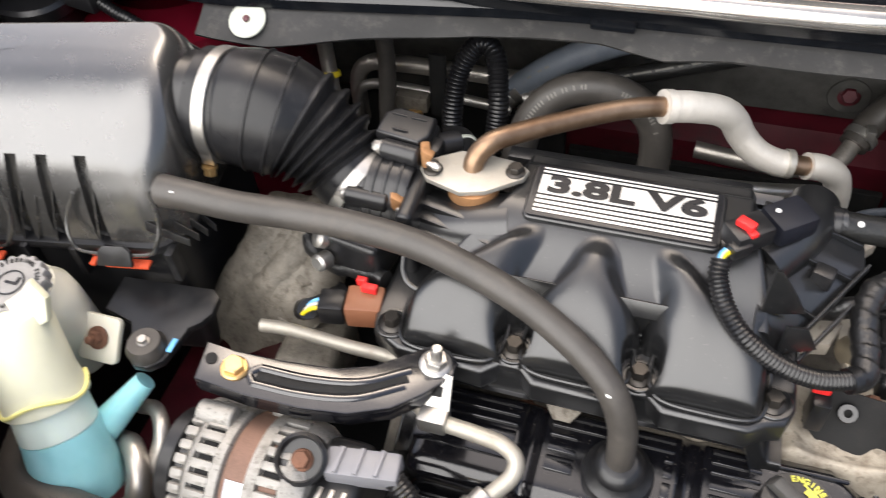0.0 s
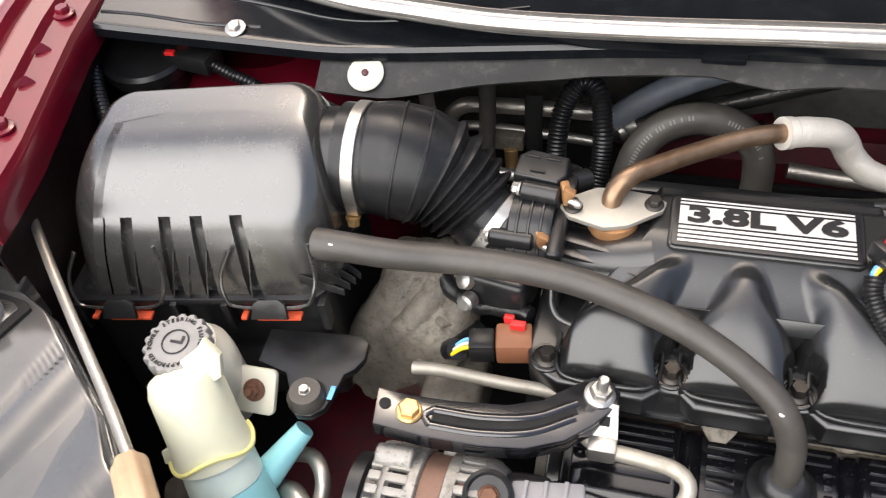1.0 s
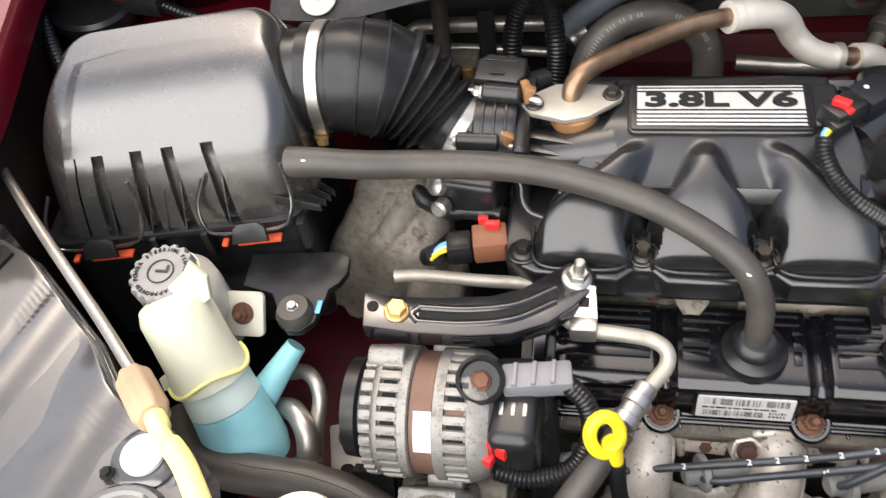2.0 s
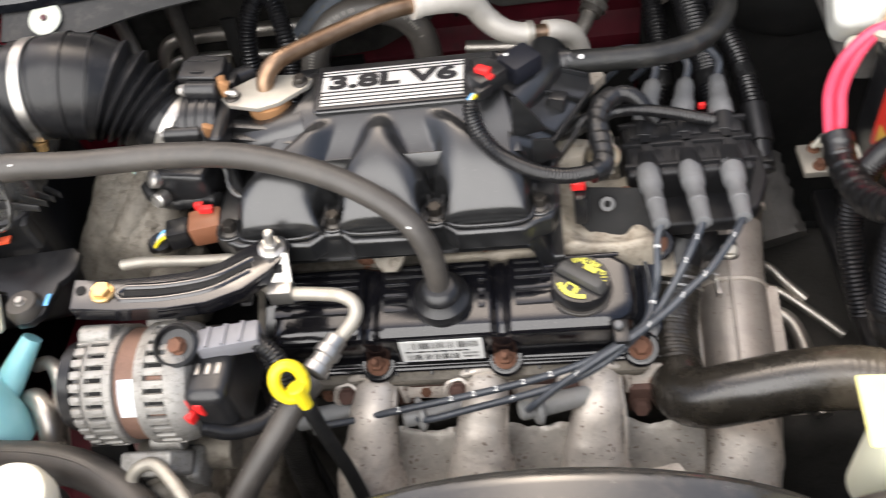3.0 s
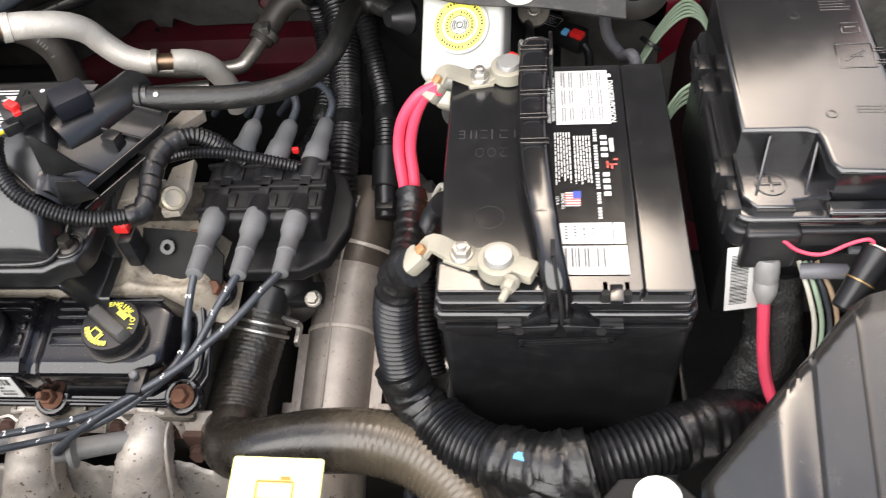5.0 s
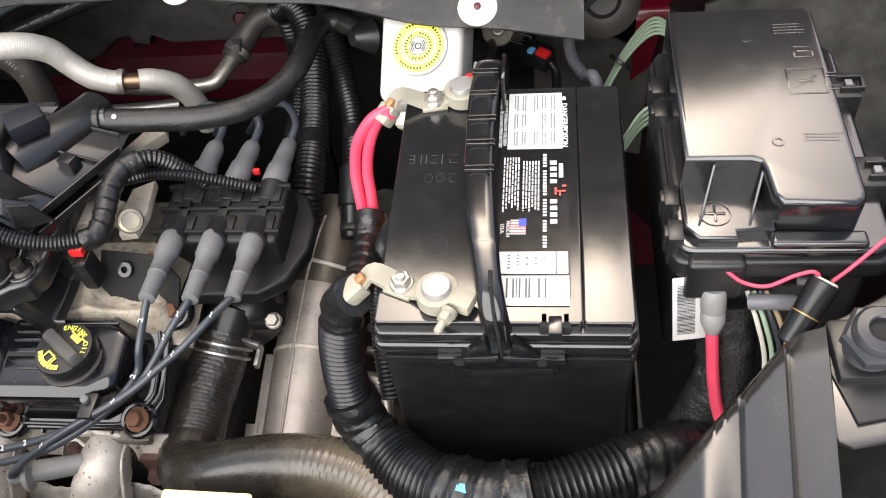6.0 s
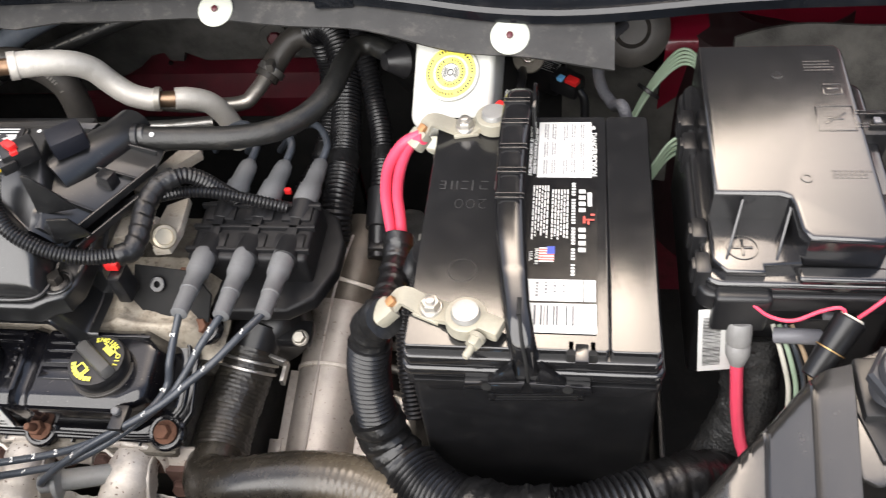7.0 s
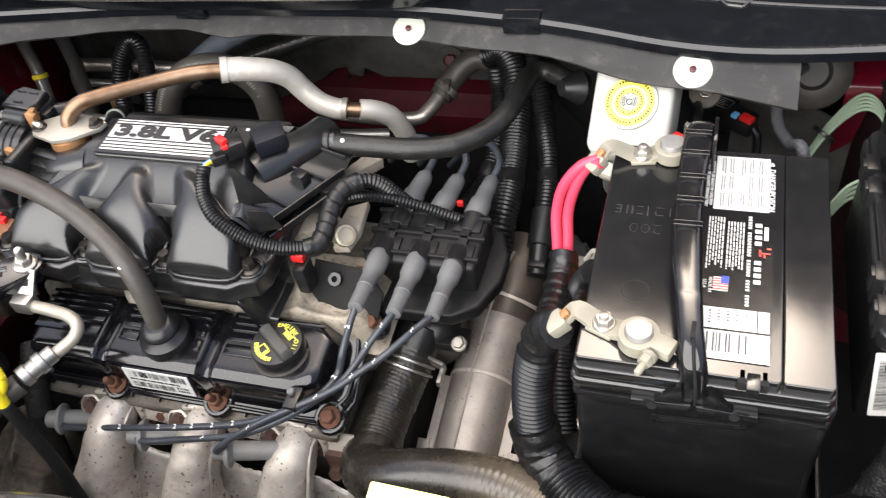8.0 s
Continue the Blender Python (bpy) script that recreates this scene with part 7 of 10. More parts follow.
    # L: x runs from back (-) to front (+), y to the right side
    for f in ((-0.0675, 0.0015, 0.062, 0.041), (0.0705, -0.005, 0.0185, 0.042), (0.0705, 0.0205, 0.0185, 0.0075), (0.0935, -0.0005, 0.024, 0.0505)):
        part("white_field", bars([f], L, 0), WHITE, film, "white printed field")
    rnd = random.Random(11)
    b = bars([], L)
    for x0, w in ((-0.096, 0.020), (-0.075, 0.018), (-0.055, 0.016)):
        for y0 in (-0.015, -0.009, 0.0, 0.006, 0.013):
            if rnd.random() < 0.8:
                bars(text_rows(rnd, x0, y0, w, 0.004, 2, 0.5), L, 0.0002, b)
    for i in range(16):
        if rnd.random() < 0.65:
            bars([(0.0915, -0.020 + 0.0021 * i, 0.016, rnd.choice((0.0005, 0.0008, 0.0013)))], L, 0.0002, b)
    bars(text_rows(rnd, 0.064, -0.018, 0.012, 0.030, 5, 0.3), L, 0.0002, b)
    tagged(part("fine_print", b, GREYPRINT, film, "grey fine print and bar code"), kind="stuff")
    b = bars([], L)
    bars(text_rows(rnd, -0.028, -0.0215, 0.058, 0.0125, 6, 0.5), L, 0, b)
    bars(text_rows(rnd, -0.024, -0.0075, 0.050, 0.0130, 6, 0.5), L, 0, b)
    bars([(-0.030 + 0.0028 * i, 0.0088, 0.0019, 0.0026) for i in range(32) if i not in (5, 15, 22, 27)], L, 0, b)
    bars([(-0.022 + 0.0062 * i, 0.0150, 0.0040, 0.0048) for i in range(4)] + [(0.016 + 0.0062 * i, 0.0150, 0.0040, 0.0048) for i in range(4)] + [(-0.014, 0.0205, 0.014, 0.0030)], L, 0, b)
    lettering("DANGER/POISON", 0.0062, L @ Matrix.Translation((-0.062, 0.0235, 0)), 0.0001, 0.00012, 0.98, bm=b)
    bars([(-0.0915, 0.0235, 0.003, 0.003), (-0.0935, 0.0235, 0.0015, 0.0015)], L, 0, b)
    lettering("KEEP OUT OF REACH OF CHILDREN", 0.0034, L @ Matrix.Translation((-0.066, -0.0212, 0)), 0.0001, 0.00005, 0.92, bm=b)
    lettering("DO NOT TIP. DO NOT OPEN BATTERY", 0.0034, L @ Matrix.Translation((-0.066, -0.0245, 0)), 0.0001, 0.00005, 0.92, bm=b)
    lettering("MADE IN", 0.0036, L @ Matrix.Translation((0.041, -0.0165, 0)), 0.0001, 0.00005, bm=b)
    lettering("U.S.A.", 0.0036, L @ Matrix.Translation((0.041, -0.0205, 0)), 0.0001, 0.00005, bm=b)
    for i in range(6):
        bars([(0.0335 + 0.0024 * i, -0.0095, 0.0012, 0.0105)], L, 0.0001, b)
    tagged(part("white_print", b, WHITE, film, "white printed words and bars"), kind="stuff")
    part("flag_blue", bars([(0.0355, -0.0065, 0.007, 0.0055)], L, 0.0004), FLAGBLUE, film)
    b = bars([(0.0347 + 0.0024 * i, -0.0095, 0.0011, 0.0105) for i in range(5)], L, 0.0002)
    part("flag_red", b, PRINTRED, film, "red flag stripes")
    b = bars([], L)
    bars([(0.0065, 0.0165, 0.007, 0.0016), (0.0085, 0.0195, 0.005, 0.0014), (0.0015, 0.0225, 0.002, 0.0030), (0.0065, 0.0195, 0.0016, 0.008)], L, 0.0004, b)
    part("red_print", b, PRINTRED, film, "red printed shapes")


STICKERRED = mat("sticker_red", (0.55, 0.03, 0.02), 0.4, var=0.1, bump=0.0)
STICKERGOLD = mat("sticker_gold", (0.60, 0.36, 0.05), 0.4, var=0.1, bump=0.0)
SCRATCH = mat("scratched_plastic", (0.048, 0.047, 0.046), 0.7, var=0.4, bump=0.1)
GREYPRINT = mat("grey_print", (0.10, 0.10, 0.11), 0.5, var=0.1, bump=0.0)
FLAGBLUE = mat("blue_print", (0.05, 0.08, 0.42), 0.5, var=0.1, bump=0.0)
PRINTRED = mat("red_print", (0.62, 0.10, 0.08), 0.5, var=0.1, bump=0.0)
battery()


def hold_down():
    t = thing("battery_strap", "glossy black plastic battery hold-down strap", "strap", (0.478, 0.21, 0.85))
    top = [(0.470, 0.338, 0.845), (0.4705, 0.337, 0.866), (0.4705, 0.328, 0.881), (0.469, 0.300, 0.884), (0.4675, 0.262, 0.882), (0.468, 0.225, 0.880), (0.470, 0.190, 0.878), (0.4745, 0.150, 0.875), (0.4785, 0.120, 0.870),
           (0.481, 0.104, 0.862), (0.4825, 0.098, 0.850), (0.4835, 0.096, 0.830)]
    line, u = spline(top, 0.004)
    ws = [float(np.interp(k, np.linspace(0, 1, 6), (0.0118, 0.0115, 0.0106, 0.0105, 0.0085, 0.0100))) for k in np.linspace(0, 1, len(line))]

    def fn(uu, v):
        k = min(int(uu * (len(line) - 1)), len(line) - 1)
        c = line[k]
        a = 2 * v - 1
        d = (line[min(k + 1, len(line) - 1)] - line[max(k - 1, 0)]).normalized()
        n = Vector((1, 0, 0)).cross(d)
        n = n if n.z > 0 or abs(n.z) < 0.3 and n.y < 0 else -n
        return c + Vector((1, 0, 0)) * a * ws[k] - n * 0.0045 * (a * a) ** 2
    part("band", sheet(fn, len(line) - 1, 12, 0.003), STRAP, t)
    part("side_wall", prism([(0.0, 0.0), (0.050, 0.0), (0.046, 0.014), (0.036, 0.028), (0.014, 0.033), (0.004, 0.030)], 0.003, axes((0.4805, 0.300, 0.852), (0, 1, 0), (0, 0, 1)), 0.001), STRAP, t)
    for y, z in ((0.312, 0.8860), (0.288, 0.8855), (0.262, 0.8845), (0.238, 0.8835), (0.214, 0.8820)):
        part("rib", box((0.4685, y, z - 0.0016), (0.0205, 0.0011, 0.0022), 0.0005), STRAP, t)
        part("rib", box((0.4685, y - 0.0042, z - 0.0016), (0.0205, 0.0011, 0.0022), 0.0005), STRAP, t)
    part("slot", box((0.4795, 0.122, 0.8725), (0.0030, 0.012, 0.003), 0.0005, m=Matrix.Rotation(radians(12), 3, "X")), DULL, t)
    part("groove", sweep([(0.4800, 0.116, 0.8712), (0.4820, 0.1015, 0.8625), (0.4845, 0.0955, 0.846), (0.4855, 0.0945, 0.826)], 0.0012, 8, 0.003), DULL, t)
    for sx in (-1, 1):
        foot = [(0.0, 0.0), (0.0 + sx * 0.040, -0.002), (sx * 0.042, -0.010), (sx * 0.003, -0.012)]
        f = part("foot", prism(foot, 0.008, axes((0.4845 + sx * 0.0015, 0.1005, 0.826), (1, 0, 0), (0, 0, 1)), 0.0015), STRAP, t)
        part("flare", prism([(sx * 0.008, 0.012), (sx * 0.009, 0.020), (sx * 0.026, 0.0), (sx * 0.006, 0.0)], 0.005, axes((0.4845, 0.0985, 0.826), (1, 0, 0), (0, 0, 1)), 0.001), STRAP, f)
        part("hole", lathe([(0.0035, 0), (0.0035, 0.0008), (0.001, 0.0009)], (0.4845 + sx * 0.027, 0.0925, 0.8215), (0, -1, 0.2), 16), DULL, f)


hold_down()


def terminal(name, c, arm, nut, end, label):
    """Cast clamp round the post, cranked arm with a nut and a crimp end."""
    t = thing("battery_terminal", label, "terminal", (c[0], c[1], 0.851), group="battery terminals")
    c, arm, nut, end = Vector(c), Vector(arm), Vector(nut), Vector(end)
    part("post", lathe([(0.0100, 0), (0.0095, 0.015), (0.0088, 0.0165), (0.003, 0.0167)], (c.x, c.y, 0.8515), (0, 0, 1), 30), POST, t, "grey lead post")
    part("clamp", ring((c.x, c.y, 0.8525), (0, 0, 1), 0.0098, 0.0142, 0.0115, 36), LEAD, t)
    d = (c - nut)
    d.z = 0
    d.normalize()
    s = Vector((-d.y, d.x, 0))
    part("jaw", box(c + d * 0.018 + Vector((0, 0, -0.002)), (0.016, 0.015, 0.010), 0.003, m=Matrix((d, s, Vector((0, 0, 1)))).transposed()), LEAD, t)
    part("pinch_bolt", hex_bolt(c + d * 0.014 - s * 0.010 + Vector((0, 0, -0.002)), -s, 0.0052, 0.009, 1.1, stud=0.009), LEAD, t)
    # flat cranked arm
    pts = [c - d * 0.010 + Vector((0, 0, -0.004)), nut + Vector((0, 0, -0.006)), arm, end]
    shape = [(-1, -0.22), (1, -0.22), (1, 0.22), (-1, 0.22)]
    part("arm", sweep(pts, lambda f: 0.0085 - 0.0015 * f, 4, 0.003, shape=shape), LEAD, t)
    part("plate", box(nut + Vector((0, 0, -0.005)), (0.020, 0.019, 0.003), 0.001, m=Matrix((d, s, Vector((0, 0, 1)))).transposed()), LEAD, t)
    part("nut", hex_bolt(nut + Vector((0, 0, -0.004)), (0, 0, 1), 0.0068, 0.0085, 1.25, stud=0.003), STEEL, t, "zinc nut")
    e = (end - arm).normalized()
    w = e.cross(Vector((0, 0, 1))).normalized()
    q = Matrix((e, w, e.cross(w))).transposed()
    part("crimp", box(end + e * 0.006, (0.016, 0.016, 0.012), 0.003, 2, m=q), LEAD, t, "crimped cable lug")
    part("copper", box(end - e * 0.001 + Vector((0, 0, 0.0045)), (0.007, 0.007, 0.006), 0.002, m=q), RUSTBRASS, t, "copper strands in the lug")
    return t


POST = mat("grey_lead_post", (0.38, 0.38, 0.375), 0.42, metal=0.6, var=0.2, bump=0.3)
terminal("front", (0.4445, 0.121, 0.862), (0.400, 0.1385, 0.858), (0.4195, 0.1315, 0.858), (0.391, 0.1335, 0.852), "cream corroded front battery terminal clamp and lug")
terminal("rear", (0.4490, 0.316, 0.862), (0.400, 0.312, 0.862), (0.4260, 0.312, 0.858), (0.392, 0.304, 0.855), "cream corroded rear battery terminal clamp and lug")


def cables():
    t = thing("positive_cables", "pair of red positive battery cables", "cable", (0.36, 0.29, 0.76))
    for off in (0.0, 0.0102):
        pts = [(0.391 + off * 0.3, 0.302 - off * 0.5, 0.856), (0.376 + off * 0.6, 0.300, 0.848), (0.361 + off, 0.297, 0.826), (0.355 + off, 0.291, 0.800), (0.356 + off, 0.281, 0.778), (0.3585 + off * 0.8, 0.270, 0.758)]
        part("cable", sweep(pts, 0.0048, 18, 0.004), CABLE, t)
    t = thing("battery_loom", "thick black corrugated loom wrapped in tape round the battery", "wire loom", (0.45, 0.04, 0.70))
    part("tape", sweep([(0.364, 0.274, 0.764), (0.364, 0.25, 0.755), (0.365, 0.21, 0.762), (0.366, 0.175, 0.782), (0.369, 0.150, 0.806)], 0.0125, 18, 0.0015, wrap=(0.015, 0.0016), lump=0.11), TAPE, t, "wrinkled tape wrap")
    part("tape", sweep([(0.386, 0.128, 0.846), (0.379, 0.132, 0.838), (0.372, 0.133, 0.824), (0.369, 0.130, 0.806)], 0.0135, 18, 0.0015, wrap=(0.015, 0.0016), lump=0.11), TAPE, t, "wrinkled tape wrap")
    part("loom", sweep([(0.370, 0.131, 0.812), (0.3665, 0.124, 0.790), (0.366, 0.115, 0.765), (0.368, 0.106, 0.742)], 0.0165, 22, corr=(0.0042, 0.0018)), LOOM, t)
    part("tape", sweep([(0.3675, 0.108, 0.746), (0.372, 0.100, 0.728), (0.383, 0.089, 0.716), (0.400, 0.074, 0.712)], 0.0195, 22, 0.0015, wrap=(0.015, 0.0016), lump=0.11), TAPE, t, "wrinkled tape wrap")
    part("loom", sweep([(0.394, 0.079, 0.713), (0.410, 0.064, 0.714), (0.430, 0.051, 0.719), (0.446, 0.044, 0.723)], 0.0245, 26, corr=(0.0046, 0.0021)), LOOM, t)
    part("tape", sweep([(0.440, 0.046, 0.722), (0.462, 0.037, 0.728), (0.485, 0.033, 0.734), (0.507, 0.037, 0.738)], 0.0262, 26, 0.0015, wrap=(0.015, 0.0016), lump=0.11), TAPE, t, "wrinkled tape wrap")
    part("tape", sweep([(0.482, 0.033, 0.730), (0.476, 0.012, 0.712), (0.468, -0.015, 0.68), (0.46, -0.04, 0.64)], lambda f: 0.030 - 0.006 * f, 24, 0.0015, wrap=(0.015, 0.0016), lump=0.11), TAPE, t, "wrinkled tape wrap")
    part("mark", box((0.4605, 0.0335, 0.7535), (0.016, 0.006, 0.0015), 0.0004, m=Matrix.Rotation(radians(-14), 3, "Z")), BLUEMARK, t, "blue tape mark")
    part("loom", sweep([(0.502, 0.036, 0.737), (0.520, 0.041, 0.738), (0.540, 0.048, 0.738), (0.560, 0.056, 0.737), (0.570, 0.061, 0.736)], 0.0215, 26, corr=(0.0050, 0.0023)), LOOM, t)
    part("tape", sweep([(0.566, 0.059, 0.736), (0.582, 0.066, 0.734), (0.602, 0.077, 0.728), (0.640, 0.096, 0.700)], lambda f: 0.0222 - 0.004 * f, 22, 0.0015, wrap=(0.015, 0.0016), lump=0.11), TAPE, t, "wrinkled tape wrap")
    w = sweep([(0.398, 0.225, 0.80), (0.388, 0.235, 0.775), (0.378, 0.235, 0.745), (0.372, 0.22, 0.71), (0.374, 0.19, 0.68), (0.38, 0.16, 0.65)], 0.0115, 18, corr=(0.004, 0.0014))
    solo("wire_loom", w, LOOM, "black corrugated loom beside the battery", "wire loom")


cables()


def fuse_box():
    t = thing("fuse_box", "black plastic fuse box with glossy stepped lid", "fuse box", (0.655, 0.25, 0.76))
    part("base", box((0.660, 0.245, 0.806), (0.124, 0.190, 0.10), 0.006, 3), PLASTIC, t)
    part("collar", prism(rounded(0.136, 0.204, 0.010), 0.016, axes((0.662, 0.2445, 0.846), (1, 0, 0), (0, 1, 0)), 0.003, 3), PLASTIC, t)
    part("rim", prism(rounded(0.132, 0.200, 0.012), 0.010, axes((0.6625, 0.2455, 0.8605), (1, 0, 0), (0, 1, 0)), 0.0035, 3), FUSELID, t)
    # lid: tall part with a low front corner
    o = [(0.603, 0.3370), (0.603, 0.1960), (0.644, 0.1955), (0.6495, 0.1935), (0.6515, 0.188), (0.6535, 0.168), (0.658, 0.1605), (0.700, 0.1585), (0.7060, 0.162), (0.7075, 0.168), (0.7030, 0.331), (0.698, 0.3370)]
    b = prism(o, 0.040, axes((0, 0, 0.866), (1, 0, 0), (0, 1, 0)), 0.0035, 4)
    for v in b.verts:
        if v.co.z > 0.885:
            v.co.z += 0.075 * (v.co.y - 0.250)
    part("lid", b, FUSELID, t, "smooth glossy lid")
    part("step", prism([(0.602, 0.200), (0.602, 0.160), (0.610, 0.150), (0.634, 0.150), (0.634, 0.156), (0.657, 0.158), (0.657, 0.200)], 0.012, axes((0, 0, 0.866), (1, 0, 0), (0, 1, 0)), 0.002, 3), FUSELID, t, "low step with plus mark")
    part("front_lip", box((0.683, 0.153, 0.868), (0.058, 0.012, 0.014), 0.003, 3), FUSELID, t)
    for x, a in ((0.6095, 22), (0.6405, 22)):
        m = axes((x, 0.160, 0.878), (0.32, 1, 0), (0, 0, 1))
        part("web", prism([(0, 0), (0.036, 0.0), (0.036, 0.020), (0.026, 0.014), (0.012, 0.005)], 0.0018, m, 0.0005), FUSELID, t)
    pm = axes((0.6215, 0.170, 0.8784), (1, 0, 0), (0, 1, 0))
    b = ring((0.6215, 0.170, 0.8780), (0, 0, 1), 0.0092, 0.0102, 0.0008, 32)
    box((0.6215, 0.170, 0.8784), (0.013, 0.0016, 0.0008), 0.0002, bm=b)
    box((0.6215, 0.170, 0.8784), (0.0016, 0.013, 0.0008), 0.0002, bm=b)
    part("plus_mark", b, FUSELID, t, "moulded plus sign in a ring")
    # moulded symbols on the lid
    slope = (0, 1, 0.075)

    def on(x, y, h=0.0):
        return axes((x, y, 0.906 + 0.075 * (y - 0.250) + h), (1, 0, 0), slope)
    m = on(0.688, 0.262)
    b = bars([], m)
    for x, y, w, h in ((0, 0.0115, 0.024, 0.0008), (0, -0.0115, 0.024, 0.0008), (-0.012, 0, 0.0008, 0.023), (0.012, 0, 0.0008, 0.023), (0.016, 0.007, 0.008, 0.0008), (0.016, 0.004, 0.008, 0.0008), (0.016, -0.008, 0.008, 0.0008), (0.016, -0.005, 0.008, 0.0008)):
        box(m @ Vector((x, y, 0)), (max(w, 0.0006), max(h, 0.0006), 0.0008), 0.0001, m=m.to_3x3(), bm=b)
    for a, x, y in ((35, -0.003, -0.002), (-10, 0.0, 0.0), (35, 0.003, 0.002)):
        box(m @ Vector((x, y, 0)), (0.010, 0.0014, 0.0008), 0.0001, m=m.to_3x3() @ Matrix.Rotation(radians(a), 3, "Z"), bm=b)
    part("moulded_symbol", b, FUSELID, t, "moulded lightning symbol")
    b = bmesh.new()
    m2 = on(0.690, 0.290)
    for x, y, w, h in ((0, 0.005, 0.012, 0.0008), (0, -0.005, 0.012, 0.0008), (-0.006, 0, 0.0008, 0.010), (0.006, 0, 0.0008, 0.010), (0, 0.001, 0.007, 0.002)):
        box(m2 @ Vector((x, y, 0)), (w, h, 0.0008), 0.0001, m=m2.to_3x3(), bm=b)
    part("moulded_symbol", b, FUSELID, t, "moulded book symbol")
    b = bmesh.new()
    m3 = on(0.686, 0.314)
    for r in text_rows(random.Random(4), -0.012, -0.006, 0.022, 0.012, 4, 0.4):
        box(m3 @ Vector((r[0], r[1], 0)), (r[2], r[3], 0.0006), 0.0001, m=m3.to_3x3(), bm=b)
    tagged(part("moulded_print", b, FUSELID, t, "moulded print bars"), kind="stuff")
    b = bmesh.new()
    m4 = on(0.692, 0.212)
    for r in text_rows(random.Random(6), -0.014, -0.004, 0.026, 0.008, 3, 0.4):
        box(m4 @ Vector((r[0], r[1], 0)), (r[2], r[3], 0.0006), 0.0001, m=m4.to_3x3(), bm=b)
    tagged(part("moulded_print", b, FUSELID, t, "moulded print bars"), kind="stuff")
    for x, y in ((0.655, 0.305), (0.662, 0.209)):
        m = on(x, y, 0)
        part("gate_mark", ring(m.translation, (0, -0.075, 1), 0.0022, 0.0040, 0.0006, 20), FUSELID, t)
    # side latches
    for y in (0.190, 0.160, 0.275, 0.300):
        l = part("latch", box((0.5965, y, 0.862), (0.010, 0.018, 0.026), 0.002), PLASTIC, t, "side latch")
        part("latch_tongue", box((0.5915, y, 0.866), (0.004, 0.010, 0.016), 0.001), PLASTIC, l)
    for y in (0.205, 0.290):
        l = part("latch", box((0.718, y, 0.862), (0.034, 0.028, 0.034), 0.003), PLASTIC, t, "side latch")
        fr = box((0.7285, y + 0.005, 0.8805), (0.016, 0.002, 0.004), 0.0006)
        box((0.7285, y - 0.007, 0.8805), (0.016, 0.002, 0.004), 0.0006, bm=fr)
        box((0.7360, y - 0.001, 0.8805), (0.002, 0.014, 0.004), 0.0006, bm=fr)
        part("latch_frame", fr, PLASTIC, l)
        part("latch_tongue", box((0.7270, y - 0.001, 0.8805), (0.005, 0.006, 0.003), 0.0008), GREYCON, l)
    part("front_clip", box((0.683, 0.1465, 0.838), (0.014, 0.004, 0.005), 0.001), GREYCON, t, "small front clip")
    part("front_bar", box((0.683, 0.1475, 0.834), (0.030, 0.004, 0.002), 0.0005), PLASTIC, t)
    part("shroud", box((0.622, 0.146, 0.846), (0.036, 0.016, 0.036), 0.004, 3), PLASTIC, t)
    f = thing("feed_cable", "red feed cable with grey boot below the fuse box", "cable", (0.63, 0.12, 0.78))
    part("boot", lathe([(0.0076, 0), (0.0084, 0.002), (0.0084, 0.016), (0.0074, 0.0175), (0.0082, 0.0195), (0.0082, 0.026), (0.0066, 0.030), (0.0052, 0.034)], (0.6235, 0.142, 0.836), (0.05, -0.40, -0.92), 22), CAPGREY, f, "grey rubber boot")
    part("cable", sweep([(0.625, 0.130, 0.806), (0.6265, 0.122, 0.790), (0.629, 0.112, 0.768), (0.634, 0.10, 0.745), (0.645, 0.085, 0.72), (0.66, 0.07, 0.69)], 0.0044, 16, 0.004), CABLE, f)
    g = solo("hanging_tag", prism(rounded(0.024, 0.056, 0.001), 0.0006, axes((0.6105, 0.139, 0.817), (1, 0.1, 0.06), (0, 0.25, 1)), 0), WHITE, "white hanging bar code tag", "tag")
    rnd = random.Random(3)
    m = axes((0.6105, 0.139, 0.817), (1, 0.1, 0.06), (0, 0.25, 1))
    part("bar_code", bars([(-0.003, -0.022 + 0.0013 * i, 0.012, rnd.choice((0.0005, 0.0008))) for i in range(34)], m, 0.0010), BADGEBLACK, g)
    s = thing("sensor_plug", "black sensor plug with two thin red wires", "connector", (0.67, 0.11, 0.83))
    part("body", cyl((0.664, 0.103, 0.831), (0.686, 0.131, 0.857), 0.0080, 0.0100, 20), PLASTIC, s)
    part("band", ring((0.674, 0.116, 0.843), (0.5, 0.63, 0.6), 0.0086, 0.0097, 0.0010, 24), BRASS, s)
    part("insert", cyl((0.6855, 0.1300, 0.8560), (0.6870, 0.1320, 0.8580), 0.0078, n=18), CREAMWIRE, s, "cream insert")
    part("red_wire", sweep([(0.683, 0.131, 0.858), (0.679, 0.134, 0.864), (0.668, 0.134, 0.860), (0.652, 0.131, 0.853), (0.638, 0.134, 0.853), (0.628, 0.139, 0.858)], 0.0013, 10, 0.003), CABLE, s)
    part("red_wire", sweep([(0.690, 0.131, 0.858), (0.699, 0.134, 0.868), (0.715, 0.145, 0.876), (0.74, 0.165, 0.884), (0.77, 0.18, 0.885)], 0.0013, 10, 0.003), CABLE, s)
    lm = thing("fuse_box_loom", "braided black loom with loose wires under the fuse box", "wire loom", (0.64, 0.12, 0.72))
    part("braid", sweep([(0.640, 0.160, 0.80), (0.641, 0.145, 0.775), (0.640, 0.130, 0.745), (0.628, 0.115, 0.71), (0.61, 0.10, 0.67)], 0.020, 20, 0.003, lump=0.15), BRAIDBLACK, lm)
